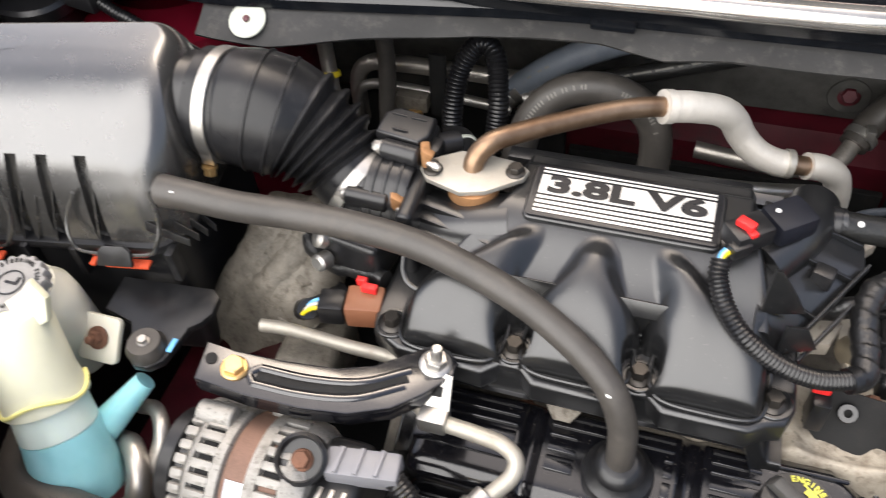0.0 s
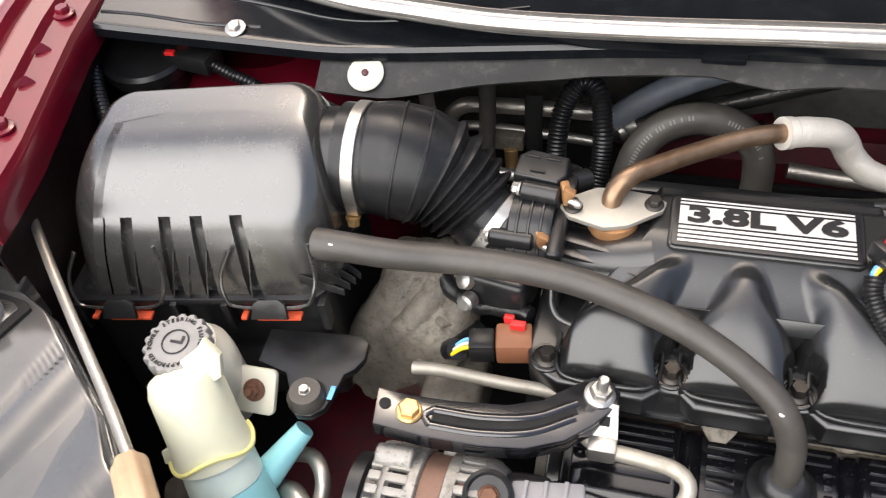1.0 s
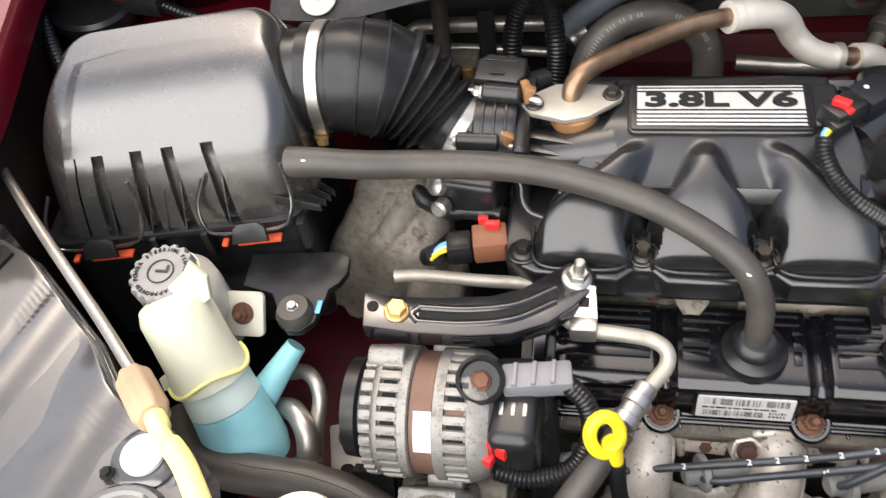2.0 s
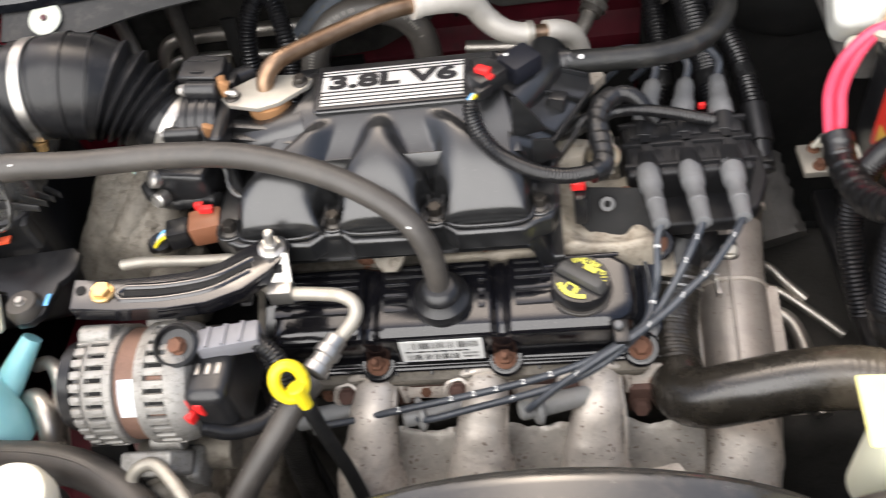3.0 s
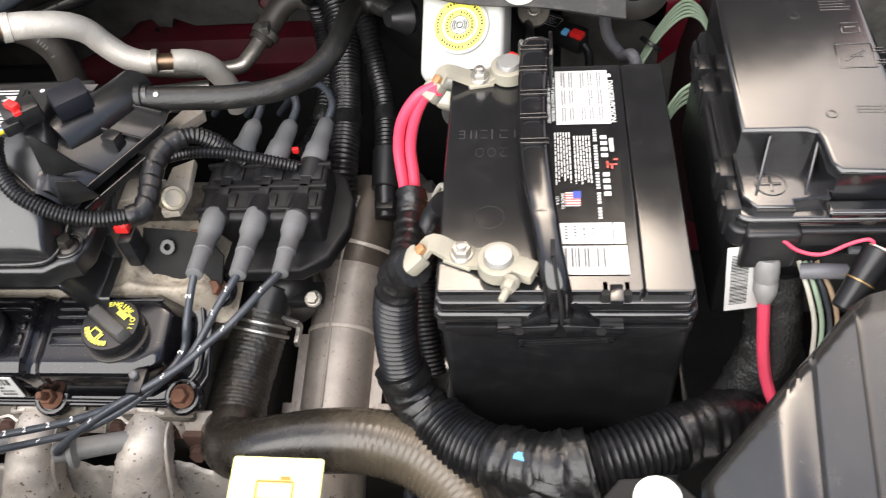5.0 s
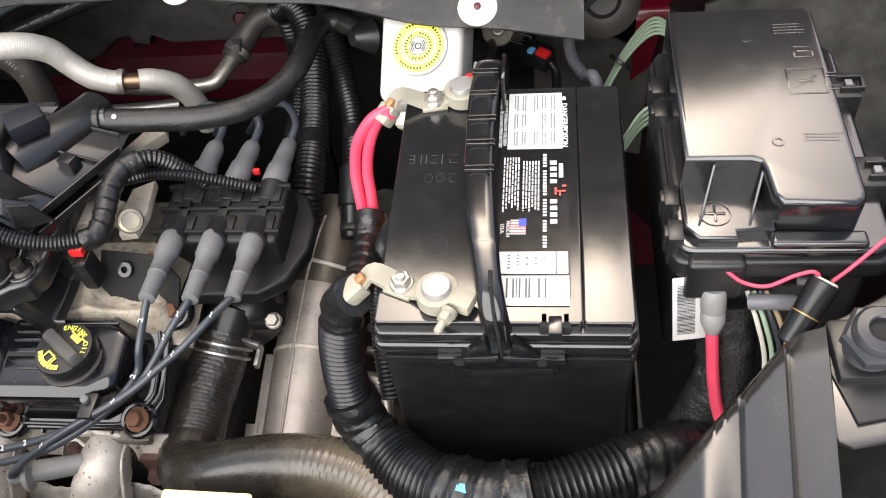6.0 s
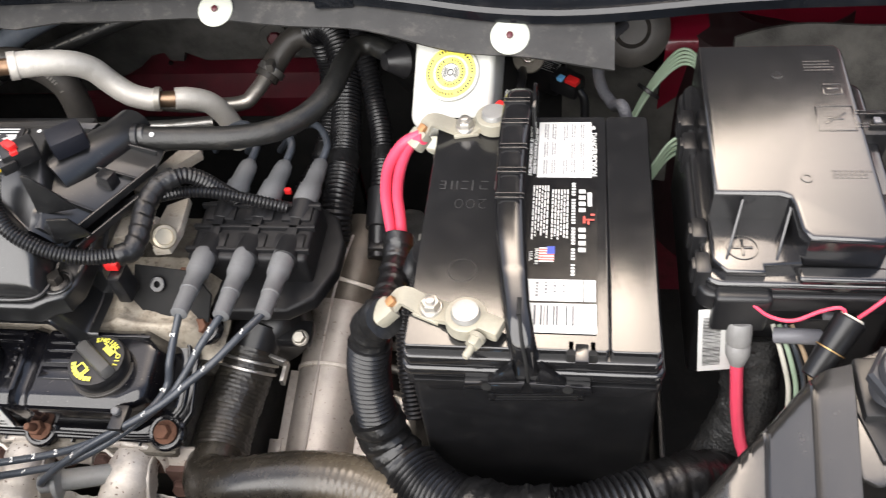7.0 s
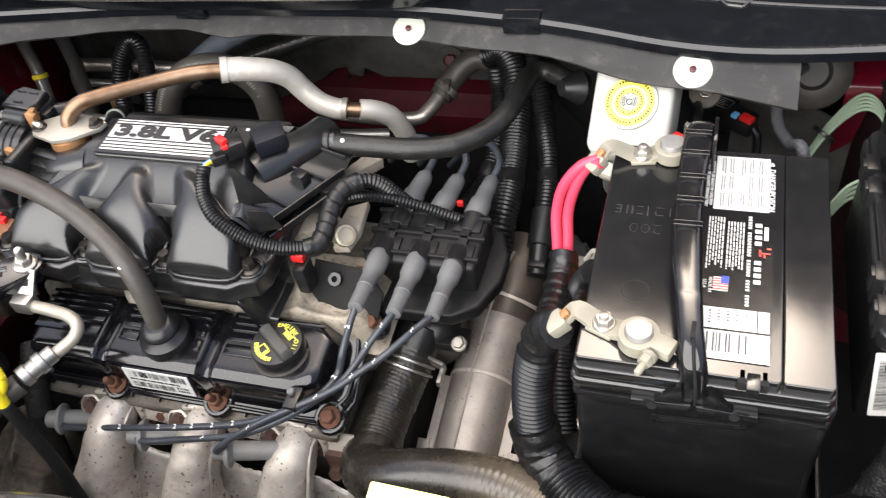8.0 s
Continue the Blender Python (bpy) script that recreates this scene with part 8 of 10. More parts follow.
    for k, mt in enumerate((CREAMWIRE, GREENWIRE, WIRE, TANWOOD)):
        part("wire", sweep([(0.648 + 0.004 * k, 0.150, 0.822), (0.654 + 0.005 * k, 0.132, 0.810), (0.660 + 0.005 * k, 0.118, 0.790), (0.662 + 0.004 * k, 0.105, 0.76)], 0.0017, 8, 0.004), mt, lm)
    part("grey_pipe", sweep([(0.648, 0.141, 0.822), (0.660, 0.138, 0.826), (0.676, 0.139, 0.824)], 0.0055, 14, 0.003), GREYCON, lm)


BRAIDBLACK = mat("black_braid", (0.018, 0.018, 0.018), 0.5, bump=1.0, weave=380, dirt=0.3, dirt_col=(0.12, 0.11, 0.10))
fuse_box()


NUTGREY = mat("dark_adjuster_plastic", (0.030, 0.031, 0.036), 0.22, var=0.15, bump=0.05)


def headlamp_right():
    t = thing("headlamp_housing", "shiny dark grey plastic headlamp housing with adjuster knob", "headlamp", (0.62, 0.0, 0.83))
    poly = [(0.548, -0.030), (0.560, -0.008), (0.600, 0.030), (0.638, 0.068), (0.650, 0.072), (0.668, 0.084), (0.690, 0.094), (0.72, 0.125), (0.80, 0.15), (0.84, 0.05), (0.80, -0.10), (0.66, -0.18), (0.56, -0.14)]

    def lift(b):
        for v in b.verts:
            v.co.z += 0.24 * (v.co.x - 0.60) * (1 if v.co.x < 0.68 else 0) + (0.0192 if v.co.x >= 0.68 else 0)
        return b
    top = 0.880
    part("shell", lift(prism([(x + 0.03, y + 0.012) if x < 0.64 else (x, y) for x, y in poly], 0.03, axes((0, 0, top - 0.075), (1, 0, 0), (0, 1, 0)), 0.004, 3)), LAMPCASE, t)
    # formed top panel: a long ridge runs to the front, with a shallow trough and a second roll beside it
    def panel(u, v):
        y = -0.165 + 0.232 * v
        low = 0.550 + max(0.0, y + 0.032) * 0.98
        ridge = 0.640 - 0.09 * (0.06 - y)
        d = -0.125 + 0.147 * u
        x = max(low + 0.0004 * u, ridge + d)
        d = x - ridge
        h = 0.0
        for d0, d1, tall in ((-0.040, -0.022, 0.0035), (-0.018, 0.001, 0.0070), (0.005, 0.030, 0.0080)):
            h += tall * max(0.0, (d - d0) / (d1 - d0)) * (d < d1) + tall * (1 - sstep(d1, d1 + 0.0035, d)) * (d >= d1)
        h -= 0.10 * max(0.0, 0.05 - y) * sstep(-0.042, -0.020, d)
        h -= 0.0060 * (1 - min(1.0, (x - low) / 0.006)) ** 2
        # flank falls away towards the battery
        fall = 0.50 * max(0.0, -0.040 - d)
        return Vector((x + 0.34 * fall, y + 0.46 * fall, top + 0.0035 + 0.24 * (x - 0.60) + h - fall))
    part("top_panel", sheet(panel, 110, 40, 0.002), LAMPCASE, t, "formed glossy panel with a long ridge")
    part("frame", lift(prism([(0.652, 0.066), (0.700, 0.090), (0.76, 0.095), (0.76, 0.02), (0.664, 0.000), (0.658, 0.004)], 0.004, axes((0, 0, top - 0.001), (1, 0, 0), (0, 1, 0)), 0.0015)), LAMPCASE, t)
    part("recess", lift(prism([(0.657, 0.060), (0.700, 0.083), (0.752, 0.088), (0.752, 0.030), (0.668, 0.012)], 0.002, axes((0, 0, top + 0.003), (1, 0, 0), (0, 1, 0)), 0.0005)), PLASTIC, t)
    part("pad", lift(box((0.682, 0.052, top + 0.006), (0.038, 0.036, 0.010), 0.002)), PLASTIC, t)
    up = Vector((-0.05, -0.15, 1)).normalized()
    base = Vector((0.680, 0.050, 0.9085))
    part("adjuster_neck", lathe([(0.0135, 0), (0.0120, 0.004), (0.0098, 0.006), (0.0098, 0.011)], base, up, 30), NUTGREY, t)
    nut = part("adjuster", lathe([(0.0165, 0.0), (0.0180, 0.0015), (0.0180, 0.0075), (0.0160, 0.0095), (0.0140, 0.0098)], base + up * 0.0105, up, 6), NUTGREY, t, "glossy hexagonal adjuster nut", angle=20)
    part("collar", lathe([(0.0138, 0), (0.0138, 0.003), (0.0120, 0.0055), (0.0070, 0.0060), (0.0062, 0.0052), (0.0062, 0.001)], base + up * 0.0200, up, 36), NUTGREY, nut)
    part("adjuster_hole", lathe([(0.0060, 0), (0.0060, 0.0006), (0.002, 0.0008)], base + up * 0.0222, up, 18), DULL, nut)
    b = thing("lamp_bracket", "flat black bracket plate with white round cap", "bracket", (0.52, -0.05, 0.84))
    part("plate", prism([(0.470, -0.075), (0.512, -0.026), (0.540, -0.024), (0.552, -0.036), (0.560, -0.10), (0.50, -0.13)], 0.012, axes((0, 0, 0.846), (1, 0, 0), (0, 1, 0)), 0.002, 3), DULL, b)
    part("cap", lathe([(0.0128, 0), (0.0128, 0.003), (0.0105, 0.004), (0.002, 0.0036)], (0.531, -0.038, 0.858), (0, 0, 1), 32), WHITE, b, "white round cap")
    part("ridge", sweep([(0.498, -0.062, 0.858), (0.515, -0.055, 0.858), (0.535, -0.058, 0.858), (0.548, -0.075, 0.858)], 0.0025, 10, 0.004), PLASTIC, b)


headlamp_right()


def brake_reservoir():
    t = thing("brake_fluid_reservoir", "white brake fluid reservoir with round yellow warning label", "reservoir", (0.41, 0.39, 0.78))
    face = axes((0.4065, 0.3850, 0.8515), (1, -0.10, 0.10), (0, 0.84, 0.54))
    back = face @ Matrix.Translation((0.001, -0.003, -0.046))
    part("tank", prism(rounded(0.073, 0.092, 0.014, 6), 0.045, back, 0.008, 4), BRAKEWHITE, t)
    at = face.translation
    up = face.to_3x3() @ Vector((0, 0, 1))
    cap = part("cap", lathe([(0.0250, -0.002), (0.0255, 0.0), (0.0250, 0.0015), (0.0245, 0.0018), (0.003, 0.0019)], at, up, 48), BRAKEWHITE, t, "white screw cap")
    m = face @ Matrix.Translation((0, 0, 0.0020))
    lab = part("warning_ring", ring(m @ Vector((0, 0, 0)), up, 0.0158, 0.0226, 0.0006, 48), PALEYELLOW2, cap, "yellow warning ring")
    part("warning_ring", ring(m @ Vector((0, 0, 0)), up, 0.0086, 0.0136, 0.0006, 48), PALEYELLOW2, cap, "yellow warning ring")
    b = bars([], m)
    rnd = random.Random(8)
    for r, n, w in ((0.0196, 44, 0.0016), (0.0112, 26, 0.0014)):
        for i in range(n):
            if i % 9 in (7, 8) and rnd.random() < 0.8:
                continue
            a = 2 * math.pi * i / n
            bars([(0, 0, w, 0.0022)], m @ Matrix.Translation((r * math.cos(a), r * math.sin(a), 0.0009)) @ Matrix.Rotation(a - math.pi / 2, 4, "Z"), 0, b)
    ring(m @ Vector((0, 0, 0.0004)), up, 0.0022, 0.0030, 0.0006, 24, b)
    for a0 in (0, 180):
        for r in (0.0046, 0.0062):
            for i in range(5):
                a = radians(a0 - 40 + 20 * i)
                bars([(0, 0, 0.0021, 0.0007)], m @ Matrix.Translation((r * math.cos(a), r * math.sin(a), 0.0009)) @ Matrix.Rotation(a - math.pi / 2, 4, "Z"), 0, b)
    for i in range(8):
        a = 2 * math.pi * (i + 0.5) / 8
        bars([(0, 0, 0.0064, 0.0005)], m @ Matrix.Translation((0.0079 * math.cos(a), 0.0079 * math.sin(a), 0.0009)) @ Matrix.Rotation(a - math.pi / 2, 4, "Z"), 0, b)
    part("print", b, BADGEBLACK, lab)
    part("cylinder", cyl((0.412, 0.355, 0.778), (0.412, 0.55, 0.79), 0.026, n=28), ROUGHCAST, t, "cast master cylinder")
    part("spout", lathe([(0.008, 0), (0.010, 0.004), (0.010, 0.012), (0.007, 0.014)], (0.395, 0.355, 0.802), (-0.2, -0.6, -0.4), 20), NYLON, t)
    # brake booster behind it
    bo = solo("brake_booster", lathe([(0.05, -0.02), (0.10, -0.012), (0.115, 0.0), (0.115, 0.03), (0.10, 0.05)], (0.41, 0.555, 0.765), (0, 1, 0.05), 48), DULL, "black brake booster on the firewall", "brake booster")
    part("check_valve", lathe([(0.016, 0), (0.018, 0.006), (0.014, 0.014), (0.008, 0.026)], (0.352, 0.462, 0.808), (-0.7, -0.5, 0.3), 22), PLASTIC, bo, "black check valve")
    c = thing("sensor_connector", "black connector with red and blue tabs behind the battery", "connector", (0.507, 0.47, 0.76))
    rz = Matrix.Rotation(radians(-35), 3, "Z")
    part("body", box((0.506, 0.457, 0.781), (0.030, 0.018, 0.020), 0.003, m=rz), PLASTIC, c)
    part("red_tab", box((0.511, 0.447, 0.7915), (0.013, 0.009, 0.005), 0.001, m=rz), REDTAB, c, "red locking tab")
    part("blue_tab", box((0.500, 0.452, 0.7910), (0.006, 0.007, 0.004), 0.001, m=rz), BLUEMARK, c, "blue seal")
    part("lead", sweep([(0.517, 0.450, 0.778), (0.523, 0.444, 0.768), (0.522, 0.43, 0.74), (0.51, 0.42, 0.70)], 0.0045, 12, 0.004), LOOM, c)
    p = thing("valve_block", "black valve block with a small printed label", "module", (0.47, 0.53, 0.72))
    part("body", box((0.485, 0.494, 0.762), (0.036, 0.022, 0.03), 0.004, m=Matrix.Rotation(radians(-30), 3, "Z")), PLASTIC, p)
    q = axes((0.4845, 0.490, 0.7775), (0.87, -0.5, 0), (0.5, 0.87, 0))
    part("label_frame", bars([(0, 0.0070, 0.026, 0.0008), (0, -0.0070, 0.026, 0.0008), (-0.013, 0, 0.0008, 0.014), (0.013, 0, 0.0008, 0.014)] + text_rows(random.Random(1), -0.011, -0.005, 0.022, 0.010, 4, 0.35), q, 0.0004), WHITE, p, "white printed label")
    r = thing("red_connector", "small red connector beside the brake reservoir", "connector", (0.46, 0.36, 0.82))
    part("body", box((0.452, 0.352, 0.838), (0.014, 0.012, 0.010), 0.002, m=Matrix.Rotation(radians(-35), 3, "Z")), REDTAB, r)
    part("lead", sweep([(0.456, 0.358, 0.835), (0.464, 0.38, 0.83), (0.466, 0.42, 0.82), (0.462, 0.46, 0.80)], 0.004, 12, 0.004), LOOM, r)
    part("bracket", ring((0.470, 0.452, 0.815), (0, -0.6, 0.7), 0.006, 0.015, 0.006, 28), CASTING, r, "grey bracket eye")
    part("stud", hex_bolt((0.470, 0.450, 0.818), (0, -0.6, 0.7), 0.005, 0.010, 1.2), PIPE, r)


BRAKEWHITE = mat("brake_reservoir_white", (0.50, 0.50, 0.465), 0.42, var=0.06, bump=0.08, sub=0.3, dirt=0.15, dirt_col=(0.5, 0.47, 0.4))
PALEYELLOW2 = mat("warning_yellow", (0.84, 0.74, 0.10), 0.45, var=0.06, bump=0.02)
brake_reservoir()


def rear_right_wiring():
    g = thing("firewall_grommet", "grey rubber firewall grommet with braided loom", "grommet", (0.565, 0.50, 0.81))
    part("ring", lathe([(0.036, 0), (0.036, 0.004), (0.030, 0.010), (0.018, 0.012), (0.014, 0.004), (0.006, 0.004)], (0.568, 0.506, 0.806), (-0.1, -0.8, 0.6), 36), RUBBER, g)
    part("braided_loom", sweep([(0.5597, 0.505, 0.8121), (0.5444, 0.475, 0.8192), (0.5347, 0.445, 0.8202), (0.5362, 0.415, 0.813), (0.5469, 0.39, 0.8111), (0.5571, 0.365, 0.8166), (0.575, 0.345, 0.69)], 0.0052, 16, 0.003, lump=0.12), BRAID, g, "grey braided wire loom")
    w = thing("green_wires", "bundle of pale green wires tied together", "wires", (0.58, 0.5, 0.70))
    for k in range(5):
        o = 0.005 * (k - 2)
        o *= 0.7
        pts = [(0.640, 0.455 + o, 0.775), (0.628, 0.475 + o, 0.790 + 0.3 * o), (0.612, 0.482 + o, 0.790 + 0.5 * o), (0.590, 0.475 + o, 0.765), (0.570, 0.455 + o * 0.6, 0.735), (0.552, 0.425 + o * 0.6, 0.71), (0.54, 0.40, 0.68)]
        part("wire", sweep(pts, 0.0016, 10, 0.004), GREENWIRE, w)
    part("tie", ring((0.584, 0.470, 0.757), (0.6, 0.5, 0.7), 0.009, 0.0125, 0.004, 18), PLASTIC, w, "black cable tie")
    w2 = thing("green_wires", "pale green wires low beside the fuse box", "wires", (0.60, 0.34, 0.76))
    for k in range(4):
        part("wire", sweep([(0.606, 0.345, 0.80 + 0.006 * k), (0.592, 0.342, 0.79 + 0.006 * k), (0.578, 0.335, 0.77 + 0.005 * k), (0.56, 0.345, 0.74)], 0.0015, 10, 0.004), GREENWIRE, w2)


rear_right_wiring()

# ---- behind the engine: pipes, hoses, looms ----
def pipe_thing(name, pts, r, material, label, category, **kw):
    return solo(name, sweep(pts, r, 18, 0.004, **kw), material, label, category)


def rear_lines():
    pipe_thing("coolant_pipe", [(-0.318, 0.50, 0.70), (-0.316, 0.50, 0.752), (-0.300, 0.50, 0.774), (-0.27, 0.50, 0.778), (-0.20, 0.50, 0.779), (-0.16, 0.505, 0.775), (-0.12, 0.53, 0.76)], 0.0085, PIPE, "bare steel coolant pipe on the firewall", "pipe")
    pipe_thing("coolant_pipe", [(-0.318, 0.49, 0.68), (-0.312, 0.49, 0.738), (-0.298, 0.49, 0.755), (-0.27, 0.49, 0.757), (-0.20, 0.49, 0.753), (-0.15, 0.49, 0.748)], 0.0055, STEEL, "thin bright steel pipe on the firewall", "pipe")
    pipe_thing("vacuum_hose", [(-0.262, 0.46, 0.865), (-0.262, 0.458, 0.81), (-0.264, 0.45, 0.76), (-0.258, 0.43, 0.715), (-0.245, 0.40, 0.68)], 0.0085, RUBBER, "grey upright rubber hose behind the manifold", "hose")
    v = thing("vacuum_valve", "small grey valve block with brass elbow", "valve", (-0.245, 0.47, 0.74))
    part("block", box((-0.248, 0.478, 0.752), (0.034, 0.014, 0.018), 0.003), CASTING, v)
    part("elbow", cyl((-0.244, 0.472, 0.746), (-0.242, 0.462, 0.712), 0.0075, 0.006, 16), BRASS, v, "brass elbow")
    pipe_thing("pipe_strap", [(-0.222, 0.488, 0.805), (-0.222, 0.484, 0.775), (-0.222, 0.482, 0.735)], 0.009, DULL, "flat black strap holding the rear pipes", "strap", flat=0.3)
    pipe_thing("fuel_line", [(-0.325, 0.46, 0.84), (-0.322, 0.455, 0.80), (-0.315, 0.44, 0.76), (-0.30, 0.42, 0.72)], 0.0075, PIPE, "bare steel upright line behind the duct", "pipe")
    part_ring = thing("fuel_line_fitting", "yellow ring fitting on a rear line", "fitting", (-0.322, 0.452, 0.80))
    part("ring", ring((-0.3205, 0.4535, 0.795), (0.2, -0.4, -1), 0.0075, 0.0095, 0.006, 18), YELLOW, part_ring)
    # looped corrugated conduit
    l = thing("looped_conduit", "black corrugated conduit looped behind the throttle body", "wire loom", (-0.17, 0.45, 0.74))
    part("loop", sweep([(-0.188, 0.42, 0.76), (-0.190, 0.432, 0.79), (-0.186, 0.45, 0.822), (-0.172, 0.462, 0.842), (-0.156, 0.458, 0.838), (-0.148, 0.44, 0.81), (-0.147, 0.425, 0.78), (-0.150, 0.405, 0.75)], 0.0098, 18, corr=(0.0038, 0.0012)), LOOM, l)
    part("elbow", sweep([(-0.186, 0.412, 0.775), (-0.170, 0.395, 0.790), (-0.158, 0.372, 0.800), (-0.150, 0.345, 0.80), (-0.145, 0.325, 0.79)], 0.0095, 16, 0.004), DUCT, l, "smooth rubber elbow")
    part("white_band", ring((-0.161, 0.378, 0.7985), (0.4, -0.85, 0.3), 0.0095, 0.0108, 0.005, 20), WASHER, l, "white band")
    # large heater hose arch with print
    h = thing("heater_hose", "large grey-black heater hose arching behind the manifold", "hose", (-0.07, 0.44, 0.74))
    pts = [(-0.120, 0.400, 0.735), (-0.122, 0.41, 0.770), (-0.112, 0.425, 0.803), (-0.090, 0.437, 0.822), (-0.060, 0.445, 0.826), (-0.030, 0.448, 0.816), (-0.010, 0.446, 0.795), (-0.004, 0.44, 0.765), (-0.006, 0.43, 0.73)]
    part("hose", sweep(pts, 0.0145, 24, 0.004), RUBBER, h)
    line, u = spline(pts, 0.003)
    b = bmesh.new()
    rnd = random.Random(7)
    for i in range(18, len(line) - 22):
        if rnd.random() < 0.72 and not 42 < i < 52:
            tg = (line[i + 1] - line[i]).normalized()
            n = Vector((0.0, -0.75, 0.66))
            n = (n - tg * n.dot(tg)).normalized()
            bars([(0, 0, 0.0016, 0.0042)], axes(line[i] + n * 0.0147, tg, n.cross(tg)), 0.0003, b)
    tagged(part("print", b, HOSEPRINT, h, "pale printed characters"), kind="stuff")
    part("clip_ring", ring((-0.121, 0.404, 0.750), (0.05, 0.3, 1), 0.0146, 0.0165, 0.008, 28), DULL, h)
    pipe_thing("steel_line", [(-0.26, 0.42, 0.758), (-0.20, 0.42, 0.757), (-0.10, 0.425, 0.752), (0.0, 0.43, 0.748), (0.08, 0.44, 0.742), (0.13, 0.455, 0.735)], 0.0065, STEEL, "bright steel line behind the manifold", "pipe")
    pipe_thing("steel_line", [(-0.05, 0.415, 0.735), (0.02, 0.418, 0.735), (0.07, 0.42, 0.738), (0.10, 0.43, 0.728), (0.14, 0.44, 0.72)], 0.0055, STEEL, "bright steel line behind the manifold", "pipe")
    # printed hoses up to the cowl
    f = thing("printed_hose", "blue-grey reinforced hose with printed marks", "hose", (-0.05, 0.52, 0.80))
    pts = [(-0.150, 0.50, 0.765), (-0.120, 0.505, 0.790), (-0.085, 0.51, 0.812), (-0.040, 0.515, 0.832), (0.02, 0.52, 0.85), (0.08, 0.52, 0.86)]
    part("hose", sweep(pts, 0.013, 20, 0.004), BLUEHOSE, f)
    part("crimp", lathe([(0.010, 0), (0.013, 0.002), (0.013, 0.008), (0.0115, 0.010), (0.013, 0.012), (0.013, 0.02), (0.009, 0.022)], (-0.157, 0.498, 0.757), (0.7, 0.1, 0.6), 22), STEEL, f, "crimped ferrule")
    g = thing("printed_hose", "thin black hose with white printed marks and ferrule", "hose", (-0.05, 0.5, 0.77))
    pts2 = [(-0.120, 0.495, 0.770), (-0.08, 0.50, 0.785), (-0.02, 0.505, 0.805), (0.05, 0.51, 0.828), (0.12, 0.515, 0.845), (0.2, 0.52, 0.855)]
    part("hose", sweep(pts2, 0.0085, 18, 0.004), HOSE, g)
    part("crimp", lathe([(0.007, 0), (0.0095, 0.002), (0.0095, 0.006), (0.008, 0.008), (0.0095, 0.010), (0.0095, 0.02), (0.006, 0.022)], (-0.137, 0.492, 0.762), (0.8, 0.2, 0.4), 20), STEEL, g, "crimped ferrule")
    for pp, rr, own in ((pts, 0.0132, f), (pts2, 0.0087, g)):
        line, u = spline(pp, 0.004)
        b = bmesh.new()
        for i in range(6, len(line) - 2):
            if rnd.random() < 0.3:
                tg = (line[i + 1] - line[i]).normalized()
                n = Vector((0.0, -0.75, 0.66))
                n = (n - tg * n.dot(tg)).normalized()
                bars([(0, 0, 0.0045, 0.0018)], axes(line[i] + n * rr, tg, n.cross(tg)), 0.0003, b)
        tagged(part("print", b, HOSEPRINT, own, "pale printed marks"), kind="stuff")
    pipe_thing("coolant_pipe", [(0.03, 0.50, 0.725), (0.09, 0.497, 0.722), (0.145, 0.50, 0.722), (0.160, 0.512, 0.727), (0.172, 0.533, 0.735)], 0.0085, PIPE, "bare steel pipe to the rear hose", "pipe")
    c = thing("rear_hose", "black rubber hose with a spring clip", "hose", (0.19, 0.55, 0.73))
    part("hose", sweep([(0.170, 0.529, 0.733), (0.182, 0.548, 0.745), (0.196, 0.56, 0.758), (0.215, 0.565, 0.765), (0.24, 0.56, 0.755), (0.26, 0.55, 0.73)], 0.0135, 22, 0.004), RUBBER, c)
    part("spring_clip", ring((0.174, 0.534, 0.736), (0.5, 0.75, 0.45), 0.0138, 0.0155, 0.008, 26), STEEL, c, "bright spring clip")
    part("clip_ear", box((0.181, 0.529, 0.751), (0.008, 0.012, 0.010), 0.001), STEEL, c)
    # purge hose with white dot
    p = thing("purge_hose", "black braided-look hose from manifold to brake booster", "hose", (0.25, 0.38, 0.80))
    pts = [(0.128, 0.3235, 0.833), (0.146, 0.326, 0.830), (0.175, 0.330, 0.826), (0.215, 0.336, 0.822), (0.250, 0.350, 0.819), (0.275, 0.375, 0.818), (0.288, 0.408, 0.818), (0.292, 0.445, 0.816), (0.297, 0.474, 0.813), (0.312, 0.482, 0.811), (0.332, 0.470, 0.811), (0.352, 0.455, 0.811)]
    part("hose", sweep(pts, 0.0105, 22, 0.004), HOSE, p)
    part("mark", lathe([(0.0022, 0), (0.0022, 0.0008), (0.001, 0.001)], (0.147, 0.3205, 0.8393), (0, -0.5, 0.86), 12), WHITE, p, "white paint dot")
    part("collar", ring((0.1275, 0.3235, 0.833), (1, 0.1, 0), 0.009, 0.0125, 0.006, 24), PLASTIC, p)
